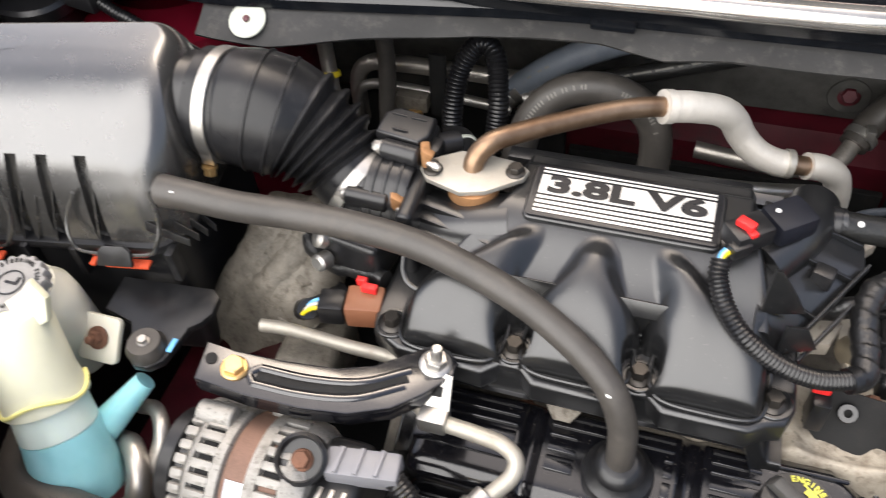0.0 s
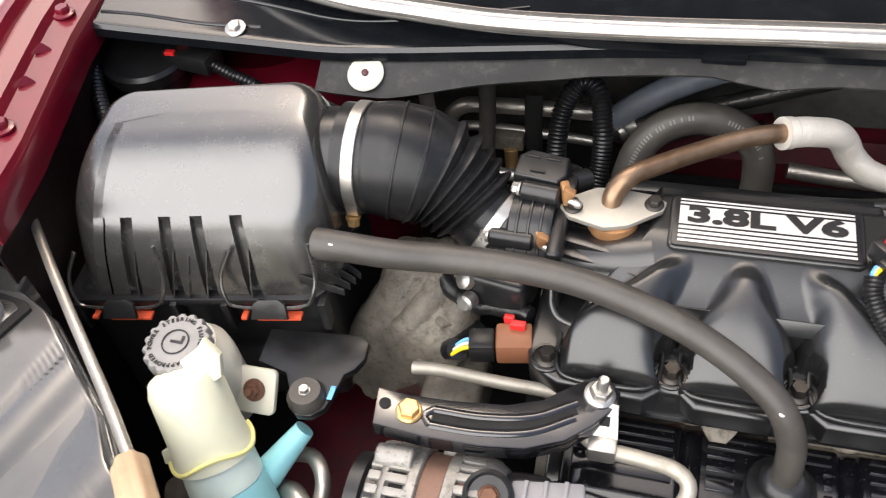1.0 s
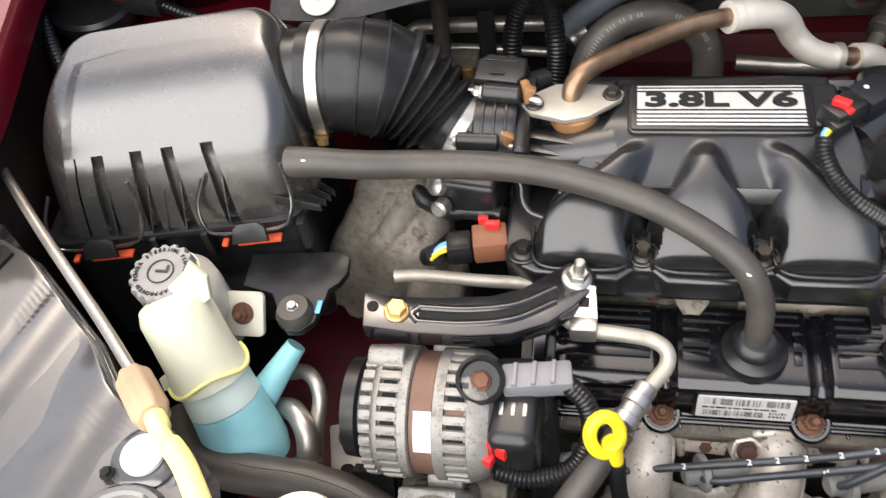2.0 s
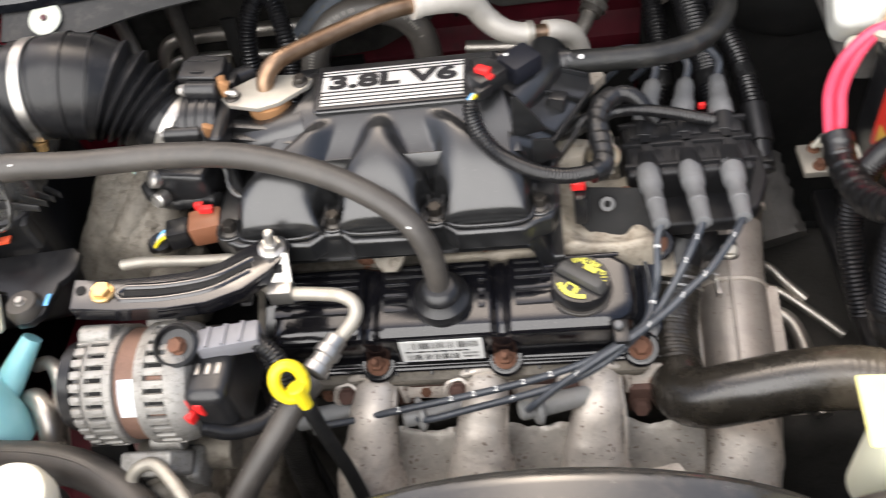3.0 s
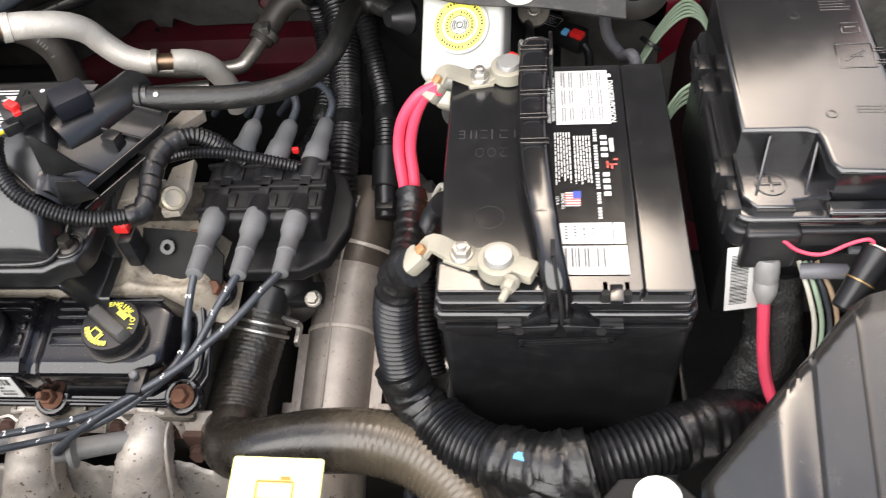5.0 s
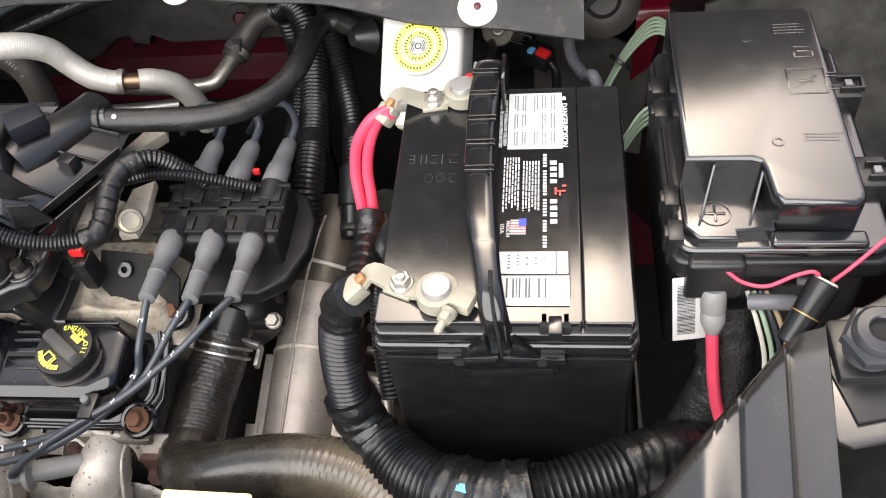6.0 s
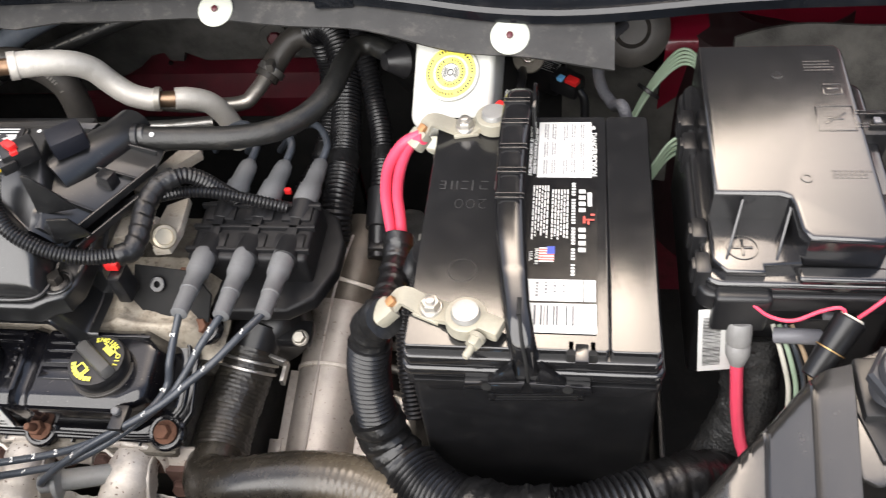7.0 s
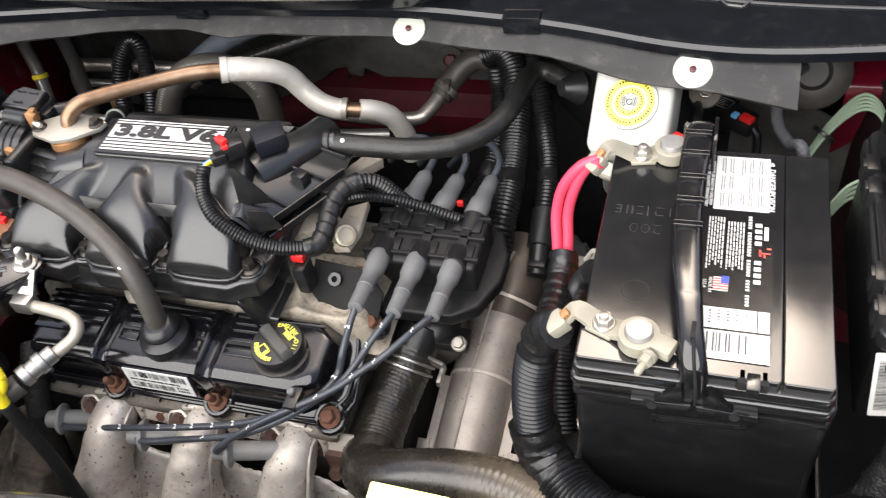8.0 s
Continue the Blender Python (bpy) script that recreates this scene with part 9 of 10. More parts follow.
    # corrugated looms going down on the right
    for k, (x, r, lab) in enumerate(((0.272, 0.016, "thick black corrugated loom beside the coil pack"), (0.300, 0.0115, "black corrugated loom down the firewall"), (0.235, 0.012, "black corrugated loom behind the coil pack"))):
        if k == 0:
            pts = [(0.225, 0.56, 0.775), (0.245, 0.555, 0.782), (0.262, 0.535, 0.775), (0.272, 0.50, 0.755), (0.278, 0.45, 0.735), (0.282, 0.40, 0.725), (0.283, 0.355, 0.715), (0.28, 0.33, 0.69)]
        elif k == 1:
            pts = [(0.268, 0.56, 0.88), (0.280, 0.55, 0.83), (0.292, 0.52, 0.78), (0.305, 0.48, 0.74), (0.318, 0.43, 0.72), (0.322, 0.37, 0.70), (0.32, 0.34, 0.66)]
        else:
            pts = [(0.235, 0.555, 0.765), (0.240, 0.545, 0.73), (0.245, 0.50, 0.70), (0.24, 0.45, 0.68), (0.22, 0.42, 0.66)]
        wl = thing("wire_loom", lab, "wire loom", pts[-1])
        part("conduit", sweep(pts, r, 20, corr=(0.0045, 0.0016)), LOOM, wl)
        line, u = spline(pts, 0.004)
        i = len(line) * 2 // 3
        part("tape_band", sweep(line[i:i + 5], r + 0.0006, 20, 0.003, lump=0.05), TAPE, wl, "band of black tape")
    # strap tapes on the tall loom
    b = thing("loom_connector", "black connector stack on the loom", "connector", (0.325, 0.36, 0.68))
    part("plug", cyl((0.322, 0.385, 0.705), (0.323, 0.345, 0.690), 0.014, n=18), PLASTIC, b)
    part("socket", cyl((0.323, 0.347, 0.691), (0.324, 0.318, 0.676), 0.011, n=18), PLASTIC, b)
    part("clip", box((0.324, 0.325, 0.685), (0.018, 0.014, 0.014), 0.002), PLASTIC, b)
    s = sweep([(0.315, 0.44, 0.565), (0.335, 0.41, 0.575), (0.350, 0.37, 0.570), (0.360, 0.33, 0.55)], lambda f: 0.034 + 0.006 * math.sin(f * 6), 24, 0.005, lump=0.22)
    solo("transmission_bracket", s, ROUGHCAST, "rough grey casting behind the exhaust pipe", "bracket")
    m = thing("shift_cable_bracket", "pale metal bracket with bolts beside the battery", "bracket", (0.36, 0.36, 0.66))
    part("plate", box((0.376, 0.330, 0.675), (0.030, 0.040, 0.008), 0.002), PLATEMETAL, m)
    for y in (0.318, 0.342):
        part("bolt", hex_bolt((0.376, y, 0.679), (0, 0, 1), 0.005, 0.008, 1.3), RUST, m, "rusty bolt")
    for k in range(3):
        part("cable", sweep([(0.372 + 0.006 * k, 0.335, 0.69), (0.382 + 0.005 * k, 0.33, 0.71), (0.392 + 0.004 * k, 0.305, 0.712), (0.398, 0.27, 0.70)], 0.0028, 10, 0.004), CREAMWIRE, m)


HOSEPRINT = mat("pale_hose_print", (0.17, 0.16, 0.14), 0.6, var=0.2, bump=0.0)
rear_lines()


def manifold_wiring():
    c = thing("map_sensor_connector", "black sensor connector with red lock on the manifold", "connector", (0.075, 0.27, 0.86))
    rz = Matrix.Rotation(radians(38), 3, "Z")
    part("sensor", box((0.094, 0.286, 0.866), (0.030, 0.026, 0.018), 0.004, m=rz), SENSORBLUE, c, "dark blue-black sensor body")
    part("plug", box((0.068, 0.259, 0.876), (0.028, 0.020, 0.016), 0.003, m=rz), PLASTIC, c)
    part("red_lock", box((0.0655, 0.2565, 0.8865), (0.012, 0.007, 0.005), 0.001, m=Matrix.Rotation(radians(-30), 3, "Z")), REDTAB, c, "red locking tab")
    part("red_lock", box((0.070, 0.252, 0.882), (0.006, 0.006, 0.006), 0.001, m=rz), REDTAB, c)
    part("dot", lathe([(0.0018, 0), (0.0018, 0.0006), (0.0006, 0.0007)], (0.084, 0.274, 0.8855), (0, 0, 1), 10), WHITE, c)
    part("slots", box((0.064, 0.246, 0.874), (0.014, 0.010, 0.010), 0.002, m=rz), PLASTIC, c)
    for k, mt in enumerate((YELLOW, CREAMWIRE, BLUEMARK)):
        part("wire", sweep([(0.060 - 0.002 * k, 0.244, 0.873), (0.055 - 0.001 * k, 0.237, 0.873), (0.053, 0.230 - 0.001 * k, 0.867)], 0.0016, 8, 0.002), mt, c)
    part("conduit", sweep([(0.054, 0.235, 0.873), (0.0545, 0.225, 0.866), (0.062, 0.209, 0.858), (0.077, 0.196, 0.848), (0.101, 0.192, 0.833), (0.124, 0.195, 0.822), (0.143, 0.203, 0.815), (0.153, 0.210, 0.812)], 0.0067, 18, corr=(0.0030, 0.0010)), LOOM, c, "corrugated conduit curving down the runners")
    l = thing("injector_loom", "taped black loom across pale brackets beside the manifold", "wire loom", (0.17, 0.23, 0.80))
    part("tape", sweep([(0.146, 0.206, 0.812), (0.155, 0.212, 0.811), (0.1575, 0.226, 0.812), (0.1555, 0.245, 0.815), (0.1560, 0.264, 0.818), (0.162, 0.279, 0.820), (0.173, 0.288, 0.820)], 0.0086, 18, 0.0015, wrap=(0.012, 0.0012), lump=0.10), TAPE, l, "wrinkled tape wrap")
    part("conduit", sweep([(0.168, 0.285, 0.820), (0.181, 0.2915, 0.8184), (0.192, 0.296, 0.808), (0.201, 0.300, 0.792), (0.21, 0.305, 0.775)], 0.0075, 18, corr=(0.0034, 0.0012)), LOOM, l)
    part("conduit", sweep([(0.160, 0.272, 0.812), (0.174, 0.284, 0.805), (0.195, 0.289, 0.800), (0.225, 0.292, 0.790), (0.26, 0.295, 0.775)], 0.0056, 16, corr=(0.0034, 0.0011)), LOOM, l)
    part("branch", sweep([(0.157, 0.268, 0.816), (0.146, 0.266, 0.812), (0.134, 0.266, 0.806), (0.118, 0.268, 0.80)], 0.0075, 16, 0.003, lump=0.15), TAPE, l)
    b = thing("manifold_bracket", "pale cast bracket beside the intake manifold", "bracket", (0.165, 0.26, 0.78))
    part("arm", prism([(0.150, 0.350), (0.166, 0.356), (0.170, 0.345), (0.150, 0.322), (0.140, 0.300), (0.128, 0.292), (0.120, 0.296)], 0.012, axes((0, 0, 0.785), (1, 0, 0), (0, 1, 0)), 0.002), PALECAST, b)
    part("web", prism([(0.083, 0.266), (0.102, 0.244), (0.142, 0.252), (0.150, 0.272), (0.120, 0.280)], 0.014, axes((0, 0, 0.772), (1, 0, 0), (0, 1, 0)), 0.002), PALECAST, b)
    part("post", prism([(0.150, 0.290), (0.168, 0.300), (0.172, 0.262), (0.168, 0.240), (0.154, 0.238), (0.148, 0.26)], 0.010, axes((0, 0, 0.772), (1, 0, 0), (0, 1, 0)), 0.002), PALECAST, b)
    part("boss", lathe([(0.0085, -0.016), (0.0110, -0.012), (0.0112, 0.006), (0.0100, 0.008), (0.0075, 0.0085), (0.0070, 0.0070), (0.002, 0.0068)], (0.1620, 0.2490, 0.786), (0.55, -0.55, 0.62), 24), BRONZESTEEL, b, "tan plated round boss")
    j = thing("injector_connector", "black connector with red lock beside the coil bracket", "connector", (0.14, 0.21, 0.76))
    part("body", box((0.137, 0.205, 0.776), (0.012, 0.020, 0.032), 0.003), PLASTIC, j)
    part("red_lock", box((0.135, 0.208, 0.797), (0.012, 0.009, 0.008), 0.002), REDTAB, j, "red locking tab")
    k = thing("coil_connector", "brown sensor connector with black plug and red locks", "connector", (-0.19, 0.20, 0.78))
    part("housing", box((-0.184, 0.193, 0.797), (0.028, 0.024, 0.022), 0.003, m=Matrix.Rotation(radians(10), 3, "Z")), BROWN, k, "brown housing")
    part("plug", box((-0.208, 0.187, 0.797), (0.020, 0.020, 0.020), 0.003, m=Matrix.Rotation(radians(10), 3, "Z")), PLASTIC, k)
    part("red_lock", box((-0.182, 0.200, 0.811), (0.012, 0.006, 0.006), 0.001), REDTAB, k)
    part("red_lock", box((-0.190, 0.206, 0.809), (0.008, 0.005, 0.008), 0.001), REDTAB, k)
    for q, mt in enumerate((YELLOW, CREAMWIRE, BLUEMARK)):
        part("wire", sweep([(-0.212, 0.182 + 0.004 * q, 0.801), (-0.222, 0.179 + 0.004 * q, 0.800), (-0.232, 0.178 + 0.003 * q, 0.790)], 0.0016, 8, 0.003), mt, k)
    part("lead", sweep([(-0.228, 0.182, 0.793), (-0.236, 0.190, 0.780), (-0.232, 0.205, 0.768), (-0.22, 0.225, 0.765)], 0.008, 14, 0.003, lump=0.2), TAPE, k)
    w = thing("taped_lead", "black taped lead with blue wires under the duct", "wire loom", (-0.22, 0.25, 0.79))
    part("lead", sweep([(-0.275, 0.262, 0.800), (-0.258, 0.252, 0.800), (-0.245, 0.238, 0.796), (-0.222, 0.226, 0.797), (-0.195, 0.222, 0.802), (-0.175, 0.215, 0.805)], 0.0078, 14, 0.003, lump=0.15), TAPE, w)
    for q in range(3):
        part("wire", sweep([(-0.268 - 0.002 * q, 0.276, 0.802), (-0.272, 0.266 - 0.002 * q, 0.808), (-0.262, 0.254, 0.808), (-0.252, 0.248, 0.803)], 0.0017, 8, 0.002), (BLUEMARK, CREAMWIRE, GREENWIRE)[q], w)
    s = thing("throttle_valve", "black valve body under the throttle with bright fittings", "valve", (-0.205, 0.24, 0.80))
    part("body", box((-0.202, 0.236, 0.815), (0.050, 0.036, 0.040), 0.006, 3, m=Matrix.Rotation(radians(-10), 3, "Z")), PLASTIC, s)
    part("fitting", lathe([(0.006, 0), (0.008, 0.002), (0.008, 0.008), (0.005, 0.010)], (-0.224, 0.226, 0.826), (-0.6, -0.5, 0.6), 16), STEEL, s, "bright fitting")
    part("fitting", lathe([(0.005, 0), (0.007, 0.002), (0.007, 0.012), (0.005, 0.014)], (-0.222, 0.220, 0.812), (-0.3, -0.8, 0.3), 16), STEEL, s, "bright fitting")


SENSORBLUE = mat("dark_blue_sensor", (0.009, 0.010, 0.015), 0.45, bump=0.3, spec=0.3)
PALECAST = mat("pale_cast_bracket", (0.43, 0.385, 0.32), 0.55, var=0.25, bump=0.5, grain=400, dirt=0.4, dirt_col=(0.22, 0.17, 0.12), speck=(190, 0.60, 0.72, 0.4, (0.12, 0.09, 0.06)))
BRONZESTEEL = mat("tan_plated_steel", (0.46, 0.40, 0.30), 0.36, metal=0.7, var=0.2, bump=0.15)
manifold_wiring()


# ---- exhaust pipe, radiator hoses and front of the bay ----
def exhaust_pipe():
    t = thing("exhaust_crossover", "bare steel exhaust pipe with welded heat shield seams", "exhaust pipe", (0.288, 0.2, 0.55))
    pts = [(0.277, 0.085, 0.550), (0.279, 0.125, 0.577), (0.281, 0.18, 0.595), (0.283, 0.24, 0.612), (0.288, 0.29, 0.630), (0.298, 0.33, 0.650), (0.306, 0.37, 0.655)]
    part("shell", sweep(pts[:5], 0.0335, 32, 0.004), SHELLSTEEL, t)
    # upper bend in darker steel: the coil's shade is painted in
    part("shell", sweep(pts[3:], 0.0330, 32, 0.004), SHADEDSTEEL, t, "upper bend darkened for the shade below the coil")
    line, u = spline(pts, 0.004)
    for f in (0.50, 0.80):
        i = int(f * (len(line) - 1))
        part("weld", ring(line[i], line[i + 1] - line[i], 0.0330, 0.0350, 0.004, 36), SHIELD, t, "weld bead")
    up = []
    for i in range(0, len(line), 6):
        up.append(line[i] + Vector((-0.006, -0.010, 0.0318)))
    part("seam", sweep(up, 0.0016, 8, 0.005), SHELLSTEEL, t, "raised lengthwise seam")
    for sx in (-1, 1):
        b = bmesh.new()
        pl = [(0.281 + sx * 0.034, 0.105, 0.572), (0.281 + sx * 0.035, 0.14, 0.588), (0.282 + sx * 0.035, 0.19, 0.602), (0.283 + sx * 0.035, 0.225, 0.611)]
        part("flange", sweep(pl, 0.008, 4, 0.004, shape=[(-1, -0.12), (1, -0.12), (1, 0.12), (-1, 0.12)]), SHELLSTEEL, t, "pinched side flange")
        for y, z in ((0.150, 0.592), (0.112, 0.578)):
            part("tab", box((0.282 + sx * 0.046, y, z), (0.012, 0.018, 0.004), 0.001, m=Matrix.Rotation(radians(16), 3, "X")), SHELLSTEEL, t)
    part("downpipe", sweep([(0.262, 0.10, 0.58), (0.268, 0.075, 0.575), (0.262, 0.045, 0.55), (0.245, 0.02, 0.50)], 0.036, 28, 0.005, lump=0.05), SHIELD, t, "lower rust-speckled shield")
    h = thing("thermostat_housing", "black thermostat housing with bolts", "housing", (0.262, 0.235, 0.68))
    part("dome", lathe([(0.034, -0.03), (0.034, 0.0), (0.032, 0.012), (0.024, 0.022), (0.010, 0.026)], (0.232, 0.240, 0.678), (-0.05, -0.25, 1), 36), PLASTIC, h)
    part("outlet", cyl((0.228, 0.230, 0.684), (0.219, 0.200, 0.668), 0.025, 0.023, 28), PLASTIC, h)
    part("ear", box((0.262, 0.222, 0.682), (0.034, 0.024, 0.012), 0.004), PLASTIC, h)
    part("bolt", hex_bolt((0.270, 0.214, 0.687), (0, -0.4, 0.9), 0.006, 0.008, 1.3), PLATEMETAL, h, "bright bolt")
    part("bolt", hex_bolt((0.212, 0.236, 0.700), (0, -0.3, 0.9), 0.006, 0.008, 1.3), RUST, h, "rusty bolt")
    r = thing("radiator_hose", "thick dusty moulded radiator hose with spring clamps", "hose", (0.2, 0.1, 0.62))
    a = [(0.221, 0.208, 0.672), (0.217, 0.186, 0.663), (0.211, 0.156, 0.655), (0.209, 0.128, 0.651), (0.210, 0.104, 0.651), (0.213, 0.088, 0.655)]
    part("hose", sweep(a, 0.0255, 36, corr=(0.0042, 0.0004), lump=0.05), TANHOSE, r, "knitted dusty upper hose")
    b = [(0.210, 0.108, 0.651), (0.213, 0.088, 0.655), (0.230, 0.076, 0.666), (0.257, 0.073, 0.679), (0.300, 0.074, 0.690), (0.345, 0.070, 0.697), (0.385, 0.056, 0.697), (0.415, 0.030, 0.692), (0.432, -0.005, 0.685), (0.440, -0.045, 0.678), (0.444, -0.09, 0.672)]
    part("hose", sweep(b, lambda f: 0.0257 + 0.00045 * math.sin(f * 420) * sstep(0.34, 0.55, f), 30, 0.0011), GLOSSHOSE, r, "shiny black bend that turns dusty, ribbed and tan")
    c = part("clamp", ring((0.2195, 0.2020, 0.6690), (-0.2, -0.85, -0.5), 0.0258, 0.0280, 0.003, 36), STEEL, r, "spring clamp")
    part("clamp", ring((0.2180, 0.1950, 0.6650), (-0.2, -0.85, -0.5), 0.0258, 0.0280, 0.003, 36), STEEL, r, "spring clamp")
    part("ear", box((0.250, 0.196, 0.676), (0.018, 0.004, 0.010), 0.001, m=Matrix.Rotation(radians(-20), 3, "Z")), STEEL, c)
    part("ear", box((0.257, 0.187, 0.670), (0.004, 0.022, 0.008), 0.001), STEEL, c)
    part("clamp", ring((0.442, -0.062, 0.676), (0.08, -1, -0.12), 0.0258, 0.0282, 0.012, 36), STEEL, r, "bright end clamp")
    part("print", bars([(0, 0, 0.010, 0.0022), (0.001, -0.005, 0.012, 0.0022)], axes((0.2275, 0.1760, 0.6815), (-0.25, -0.85, -0.45), (0.8, -0.45, 0.4)), 0.0), HOSEPRINT, r, "faded print")
    # small grey lines low between pipe and battery
    for pts, rr in (([(0.325, 0.295, 0.555), (0.338, 0.288, 0.560), (0.352, 0.27, 0.556), (0.37, 0.25, 0.55)], 0.005), ([(0.325, 0.27, 0.55), (0.345, 0.262, 0.55), (0.375, 0.235, 0.545), (0.40, 0.21, 0.54)], 0.005),
                    ([(0.318, 0.235, 0.55), (0.338, 0.230, 0.555), (0.350, 0.215, 0.553), (0.356, 0.18, 0.548), (0.358, 0.12, 0.54)], 0.008)):
        pipe_thing("transmission_line", pts, rr, PIPE, "pale steel line low beside the gearbox", "pipe")
    s = thing("damper_rod", "bright rod in a black tube low at the front", "rod", (0.43, 0.04, 0.65))
    part("rod", cyl((0.404, 0.069, 0.690), (0.436, 0.032, 0.690), 0.0045, n=14), STEEL, s)
    part("tube", cyl((0.434, 0.034, 0.690), (0.475, -0.016, 0.685), 0.010, n=18), PLASTIC, s)


# pipe steel with the shade under the coil in its base colour
SHADEDSTEEL = mat("shaded_exhaust_steel", (0.13, 0.11, 0.09), 0.42, metal=0.6, var=0.4, bump=0.2, dirt=0.5, dirt_col=(0.06, 0.045, 0.035))
SHELLSTEEL = mat("satin_exhaust_steel", (0.43, 0.385, 0.345), 0.46, metal=0.55, var=0.25, bump=0.12, dirt=0.45, dirt_col=(0.20, 0.155, 0.12), dirt_scale=25, speck=(300, 0.68, 0.72, 0.5, (0.10, 0.06, 0.04)))
GLOSSHOSE = mat("shiny_black_hose", (0.020, 0.0175, 0.014), 0.26, bump=0.05, dirt=0.35, dirt_col=(0.085, 0.072, 0.05), spec=0.7, dirt_scale=30)
dust_along(GLOSSHOSE, 0.005, 0.085, (0.165, 0.135, 0.095))
exhaust_pipe()


def front_parts():
    sh = thing("fan_shroud", "shiny dark plastic fan shroud with curved lip", "fan shroud", (0.1, -0.08, 0.6))

    def lip(u, v):
        a = radians(152 - 124 * u)
        sect = ((0.160, -0.10), (0.160, -0.03), (0.162, -0.02), (0.180, -0.012), (0.194, 0.0), (0.198, 0.004), (0.200, 0.0), (0.199, -0.02))
        k = v * (len(sect) - 1)
        i = min(int(k), len(sect) - 2)
        f = k - i
        r = sect[i][0] * (1 - f) + sect[i + 1][0] * f
        d = sect[i][1] * (1 - f) + sect[i + 1][1] * f
        return Vector((0.105 + r * 1.12 * math.cos(a), -0.064 + d, 0.634 + r * math.sin(a)))
    part("lip", sheet(lip, 60, 28, 0.002), FANPLASTIC, sh)
    part("panel", box((0.06, -0.10, 0.60), (0.72, 0.02, 0.36), 0.006), FANPLASTIC, sh)
    sup = thing("radiator_support", "black radiator support beam with a white label", "radiator support", (0.06, -0.2, 0.80))
    part("beam", box((0.10, -0.165, 0.800), (0.78, 0.13, 0.03), 0.010, 3), FANPLASTIC, sup)
    part("pad", box((0.255, -0.105, 0.818), (0.10, 0.045, 0.016), 0.004), FANPLASTIC, sup)
    m = axes((0.262, -0.103, 0.8285), (1, -0.02, 0), (0, 1, 0.12))
    part("label", prism(rounded(0.075, 0.030, 0.002), 0.0008, m, 0), WHITE, sup, "blank white label")
    n = thing("coolant_neck", "cream filler neck carrying a yellow warning label", "filler neck", (0.318, -0.03, 0.76))
    part("neck", lathe([(0.024, -0.07), (0.025, -0.01), (0.023, 0.004), (0.018, 0.008)], (0.318, -0.040, 0.815), (0, 0, 1), 32), CREAM, n)
    part("tank", box((0.350, -0.100, 0.762), (0.085, 0.06, 0.06), 0.018, 3), CREAM, n, "cream tank")
    pm = axes((0.3150, -0.030, 0.832), (1, -0.02, 0.0), (0, 1, 0.18))
    lab = part("warning_plate", prism(rounded(0.0555, 0.045, 0.002), 0.002, pm, 0.0005), PALEYELLOW, n, "pale yellow warning plate")
    b = bars([], pm)
    for x, y, w, h in ((-0.0, 0.008, 0.022, 0.0010), (0.0, -0.006, 0.022, 0.0014), (-0.011, 0.001, 0.0010, 0.014), (0.011, 0.001, 0.0010, 0.014), (0.006, 0.010, 0.006, 0.002), (0.0, -0.0035, 0.021, 0.0035), (0.0, -0.013, 0.010, 0.0006), (0.0, -0.017, 0.010, 0.0006)):
        bars([(x, y, w, h)], pm, 0.0026, b)
    part("symbol", b, OCHRE, lab, "ochre printed symbol")
    solo("black_hose", sweep([(0.26, -0.085, 0.80), (0.295, -0.080, 0.812), (0.33, -0.078, 0.815), (0.350, -0.082, 0.812), (0.361, -0.095, 0.80), (0.364, -0.12, 0.77)], 0.0095, 18, 0.004), RUBBER, "black rubber hose over the radiator support", "hose")
    solo("wire_loom", sweep([(0.372, 0.045, 0.66), (0.380, 0.010, 0.68), (0.378, -0.02, 0.69), (0.372, -0.06, 0.70), (0.37, -0.09, 0.71)], 0.0085, 16, corr=(0.0038, 0.0012)), LOOM, "thin corrugated loom in front of the exhaust", "wire loom")
    w = thing("coolant_bottle", "white plastic coolant bottle with round cap", "bottle", (-0.285, -0.045, 0.79))
    part("cap", lathe([(0.026, -0.02), (0.030, -0.016), (0.031, -0.002), (0.029, 0.004), (0.020, 0.006), (0.004, 0.006)], (-0.282, -0.052, 0.792), (0, -0.1, 1), 36), NYLON, w)
    part("neck", lathe([(0.022, -0.06), (0.022, -0.015)], (-0.282, -0.048, 0.806), (0, -0.1, 1), 30, close=False), PLASTIC, w)
    by = thing("bypass_hose", "thick black rubber hose across the front corner", "hose", (-0.305, 0.006, 0.725))
    part("hose", sweep([(-0.430, 0.060, 0.72), (-0.41, 0.030, 0.732), (-0.385, 0.014, 0.740), (-0.345, 0.008, 0.742), (-0.305, 0.006, 0.740), (-0.265, -0.003, 0.738), (-0.235, -0.018, 0.732), (-0.20, -0.05, 0.72), (-0.17, -0.10, 0.70)], 0.0155, 22, 0.004, lump=0.03), RUBBER, by)
    part("seam", sweep([(-0.385, 0.014, 0.7555), (-0.345, 0.008, 0.7575), (-0.305, 0.006, 0.7555), (-0.265, -0.003, 0.7535), (-0.235, -0.018, 0.7475)], 0.0006, 6, 0.004), RUBBER, by, "faint moulding seam")
    p = thing("steering_lines", "bare metal steering lines beside the bottle", "pipe", (-0.34, 0.05, 0.70))
    part("line", sweep([(-0.345, 0.10, 0.735), (-0.325, 0.095, 0.745), (-0.312, 0.078, 0.742), (-0.314, 0.058, 0.725), (-0.318, 0.04, 0.70)], 0.0062, 16, 0.004), PIPE, p)
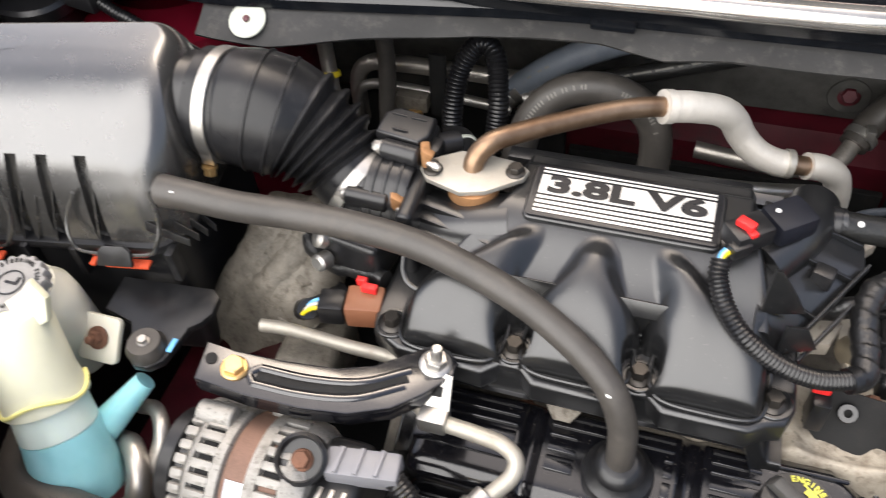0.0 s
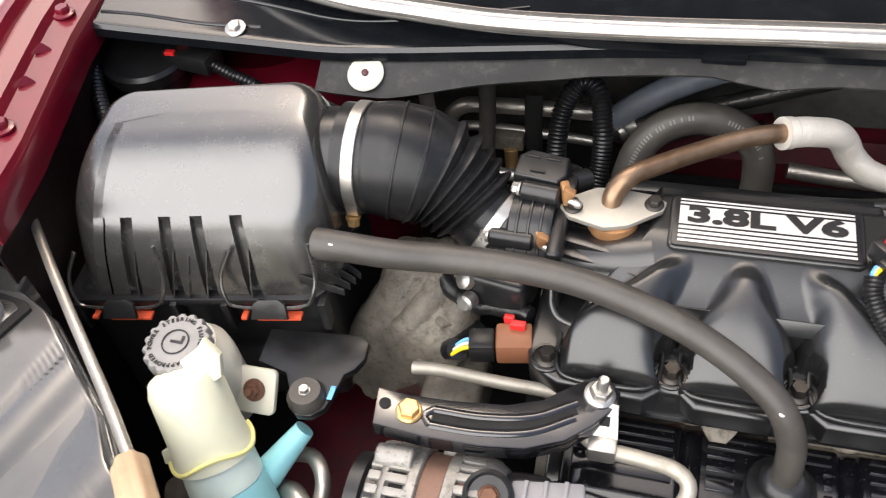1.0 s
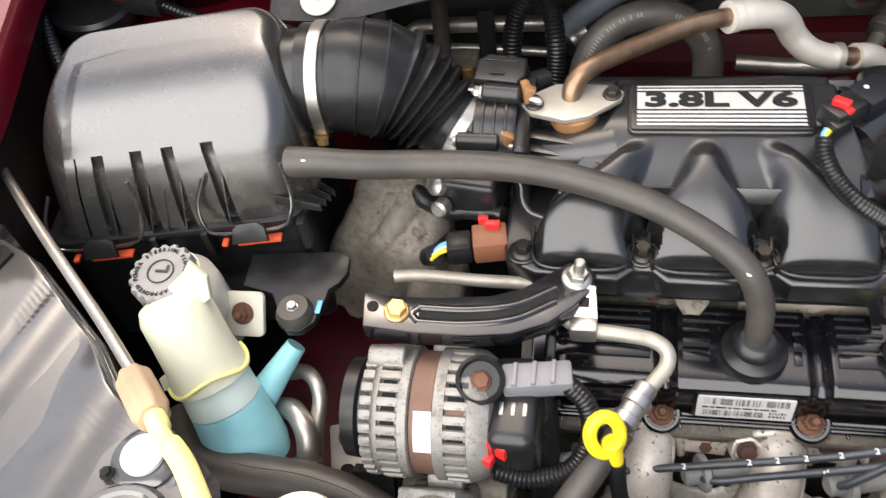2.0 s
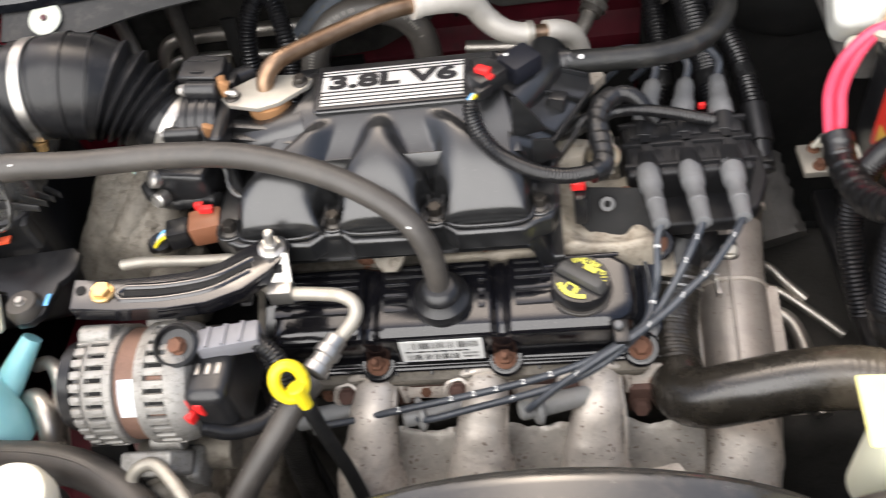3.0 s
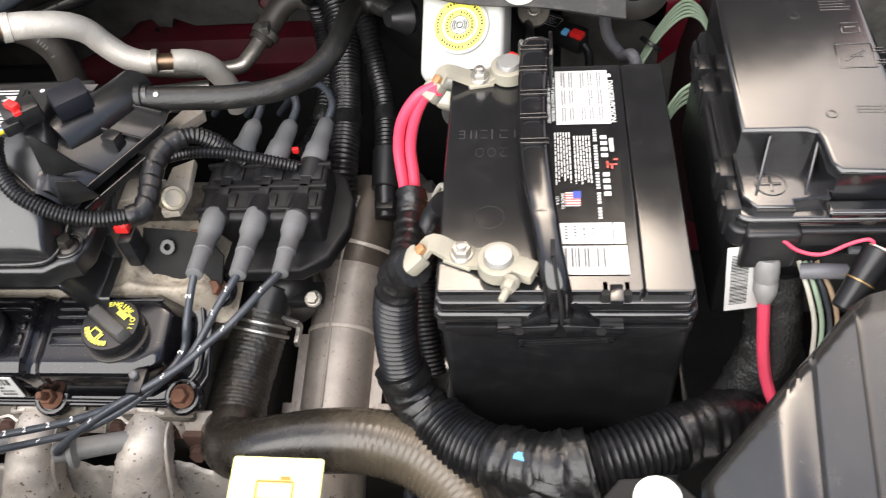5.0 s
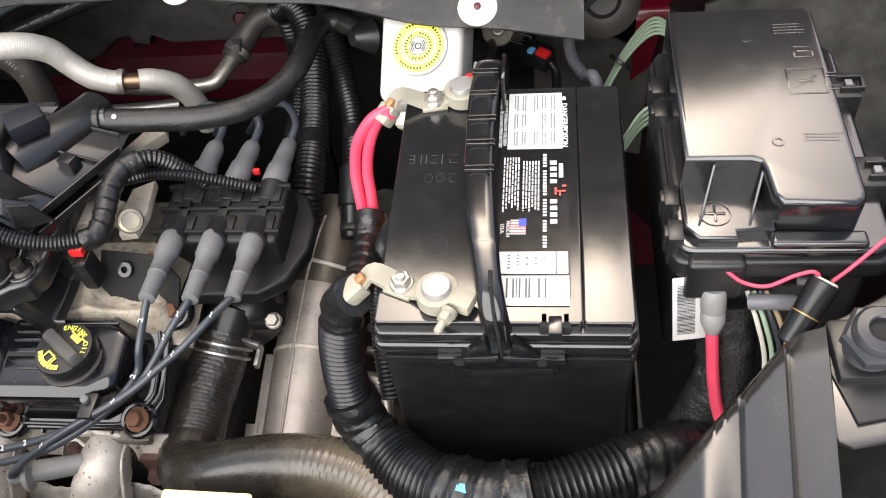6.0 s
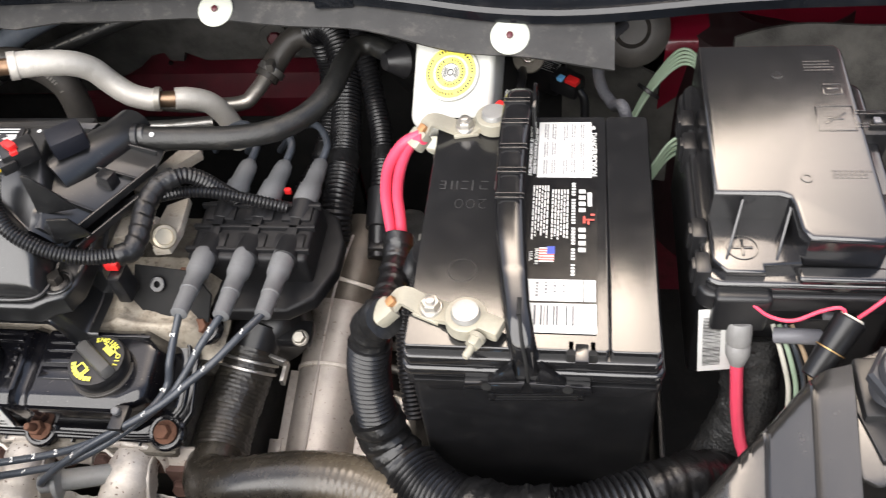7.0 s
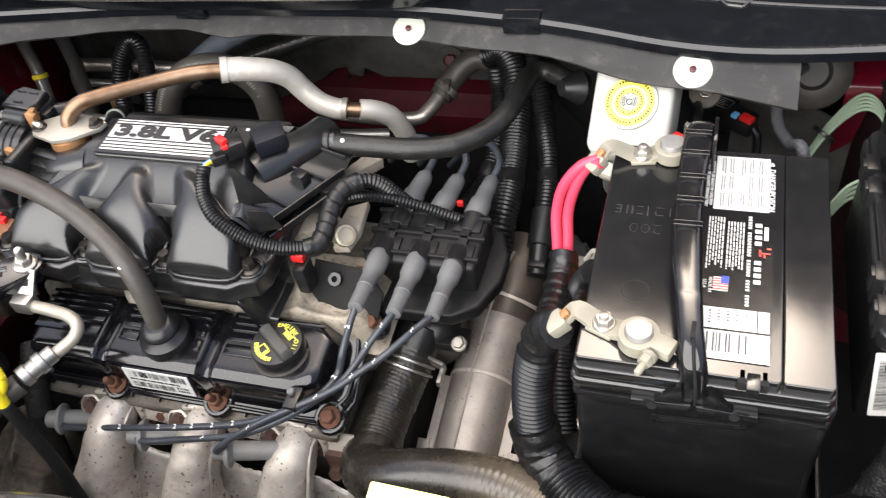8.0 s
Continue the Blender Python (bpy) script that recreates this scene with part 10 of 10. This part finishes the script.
    part("line", sweep([(-0.352, 0.075, 0.72), (-0.332, 0.066, 0.735), (-0.318, 0.048, 0.732), (-0.317, 0.030, 0.715), (-0.32, 0.01, 0.69)], 0.0088, 18, 0.004), PIPE, p)
    part("ferrule", cyl((-0.317, 0.034, 0.72), (-0.318, 0.018, 0.705), 0.0115, n=18), STEEL, p, "bright ferrule")
    b = thing("frame_bracket", "grey slotted metal bracket low beside the alternator", "bracket", (-0.29, 0.05, 0.60))
    part("plate", prism(rounded(0.036, 0.070, 0.003), 0.004, axes((-0.300, 0.060, 0.655), (1, 0.2, 0), (-0.15, 1, 0.3)), 0.001), PLATEMETAL, b)
    part("slot", prism(rounded(0.012, 0.026, 0.005), 0.002, axes((-0.300, 0.046, 0.655), (1, 0.2, 0), (-0.15, 1, 0.3)) @ Matrix.Translation((0, 0, 0.0035)), 0), DULL, b, "dark slot")
    part("bolt", hex_bolt((-0.302, 0.080, 0.668), (0, -0.3, 1), 0.009, 0.010, 1.3), RUST, b, "rusty bolt")
    part("rail", box((-0.33, 0.10, 0.62), (0.12, 0.30, 0.06), 0.01), REDDUST, b, "maroon frame rail")
    q = thing("water_pump", "weathered cast pump body below the alternator", "pump", (-0.18, 0.0, 0.62))
    part("body", sweep([(-0.215, 0.005, 0.70), (-0.205, -0.015, 0.69), (-0.19, -0.035, 0.67), (-0.17, -0.05, 0.64)], 0.030, 22, 0.004, lump=0.25), CASTING, q)
    part("boss", cyl((-0.21, -0.02, 0.705), (-0.215, -0.05, 0.725), 0.013, n=18), CASTING, q)
    part("boss", cyl((-0.175, -0.02, 0.70), (-0.170, -0.05, 0.715), 0.016, n=18), CASTING, q)
    part("tube", sweep([(-0.224, -0.026, 0.725), (-0.222, -0.010, 0.742), (-0.205, -0.004, 0.748), (-0.185, -0.020, 0.745), (-0.165, -0.045, 0.735), (-0.15, -0.075, 0.72)], 0.0052, 14, 0.004), PALEALU, q, "pale bent tube")
    solo("drive_belt", sweep([(-0.262, 0.03, 0.72), (-0.262, 0.00, 0.66), (-0.262, -0.02, 0.58)], 0.016, 4, 0.01, shape=[(-1, -0.3), (1, -0.3), (1, 0.3), (-1, 0.3)]), DULL, "black ribbed drive belt below the alternator", "belt")


OCHRE = mat("ochre_print", (0.36, 0.18, 0.02), 0.5, var=0.15, bump=0.0)
front_parts()
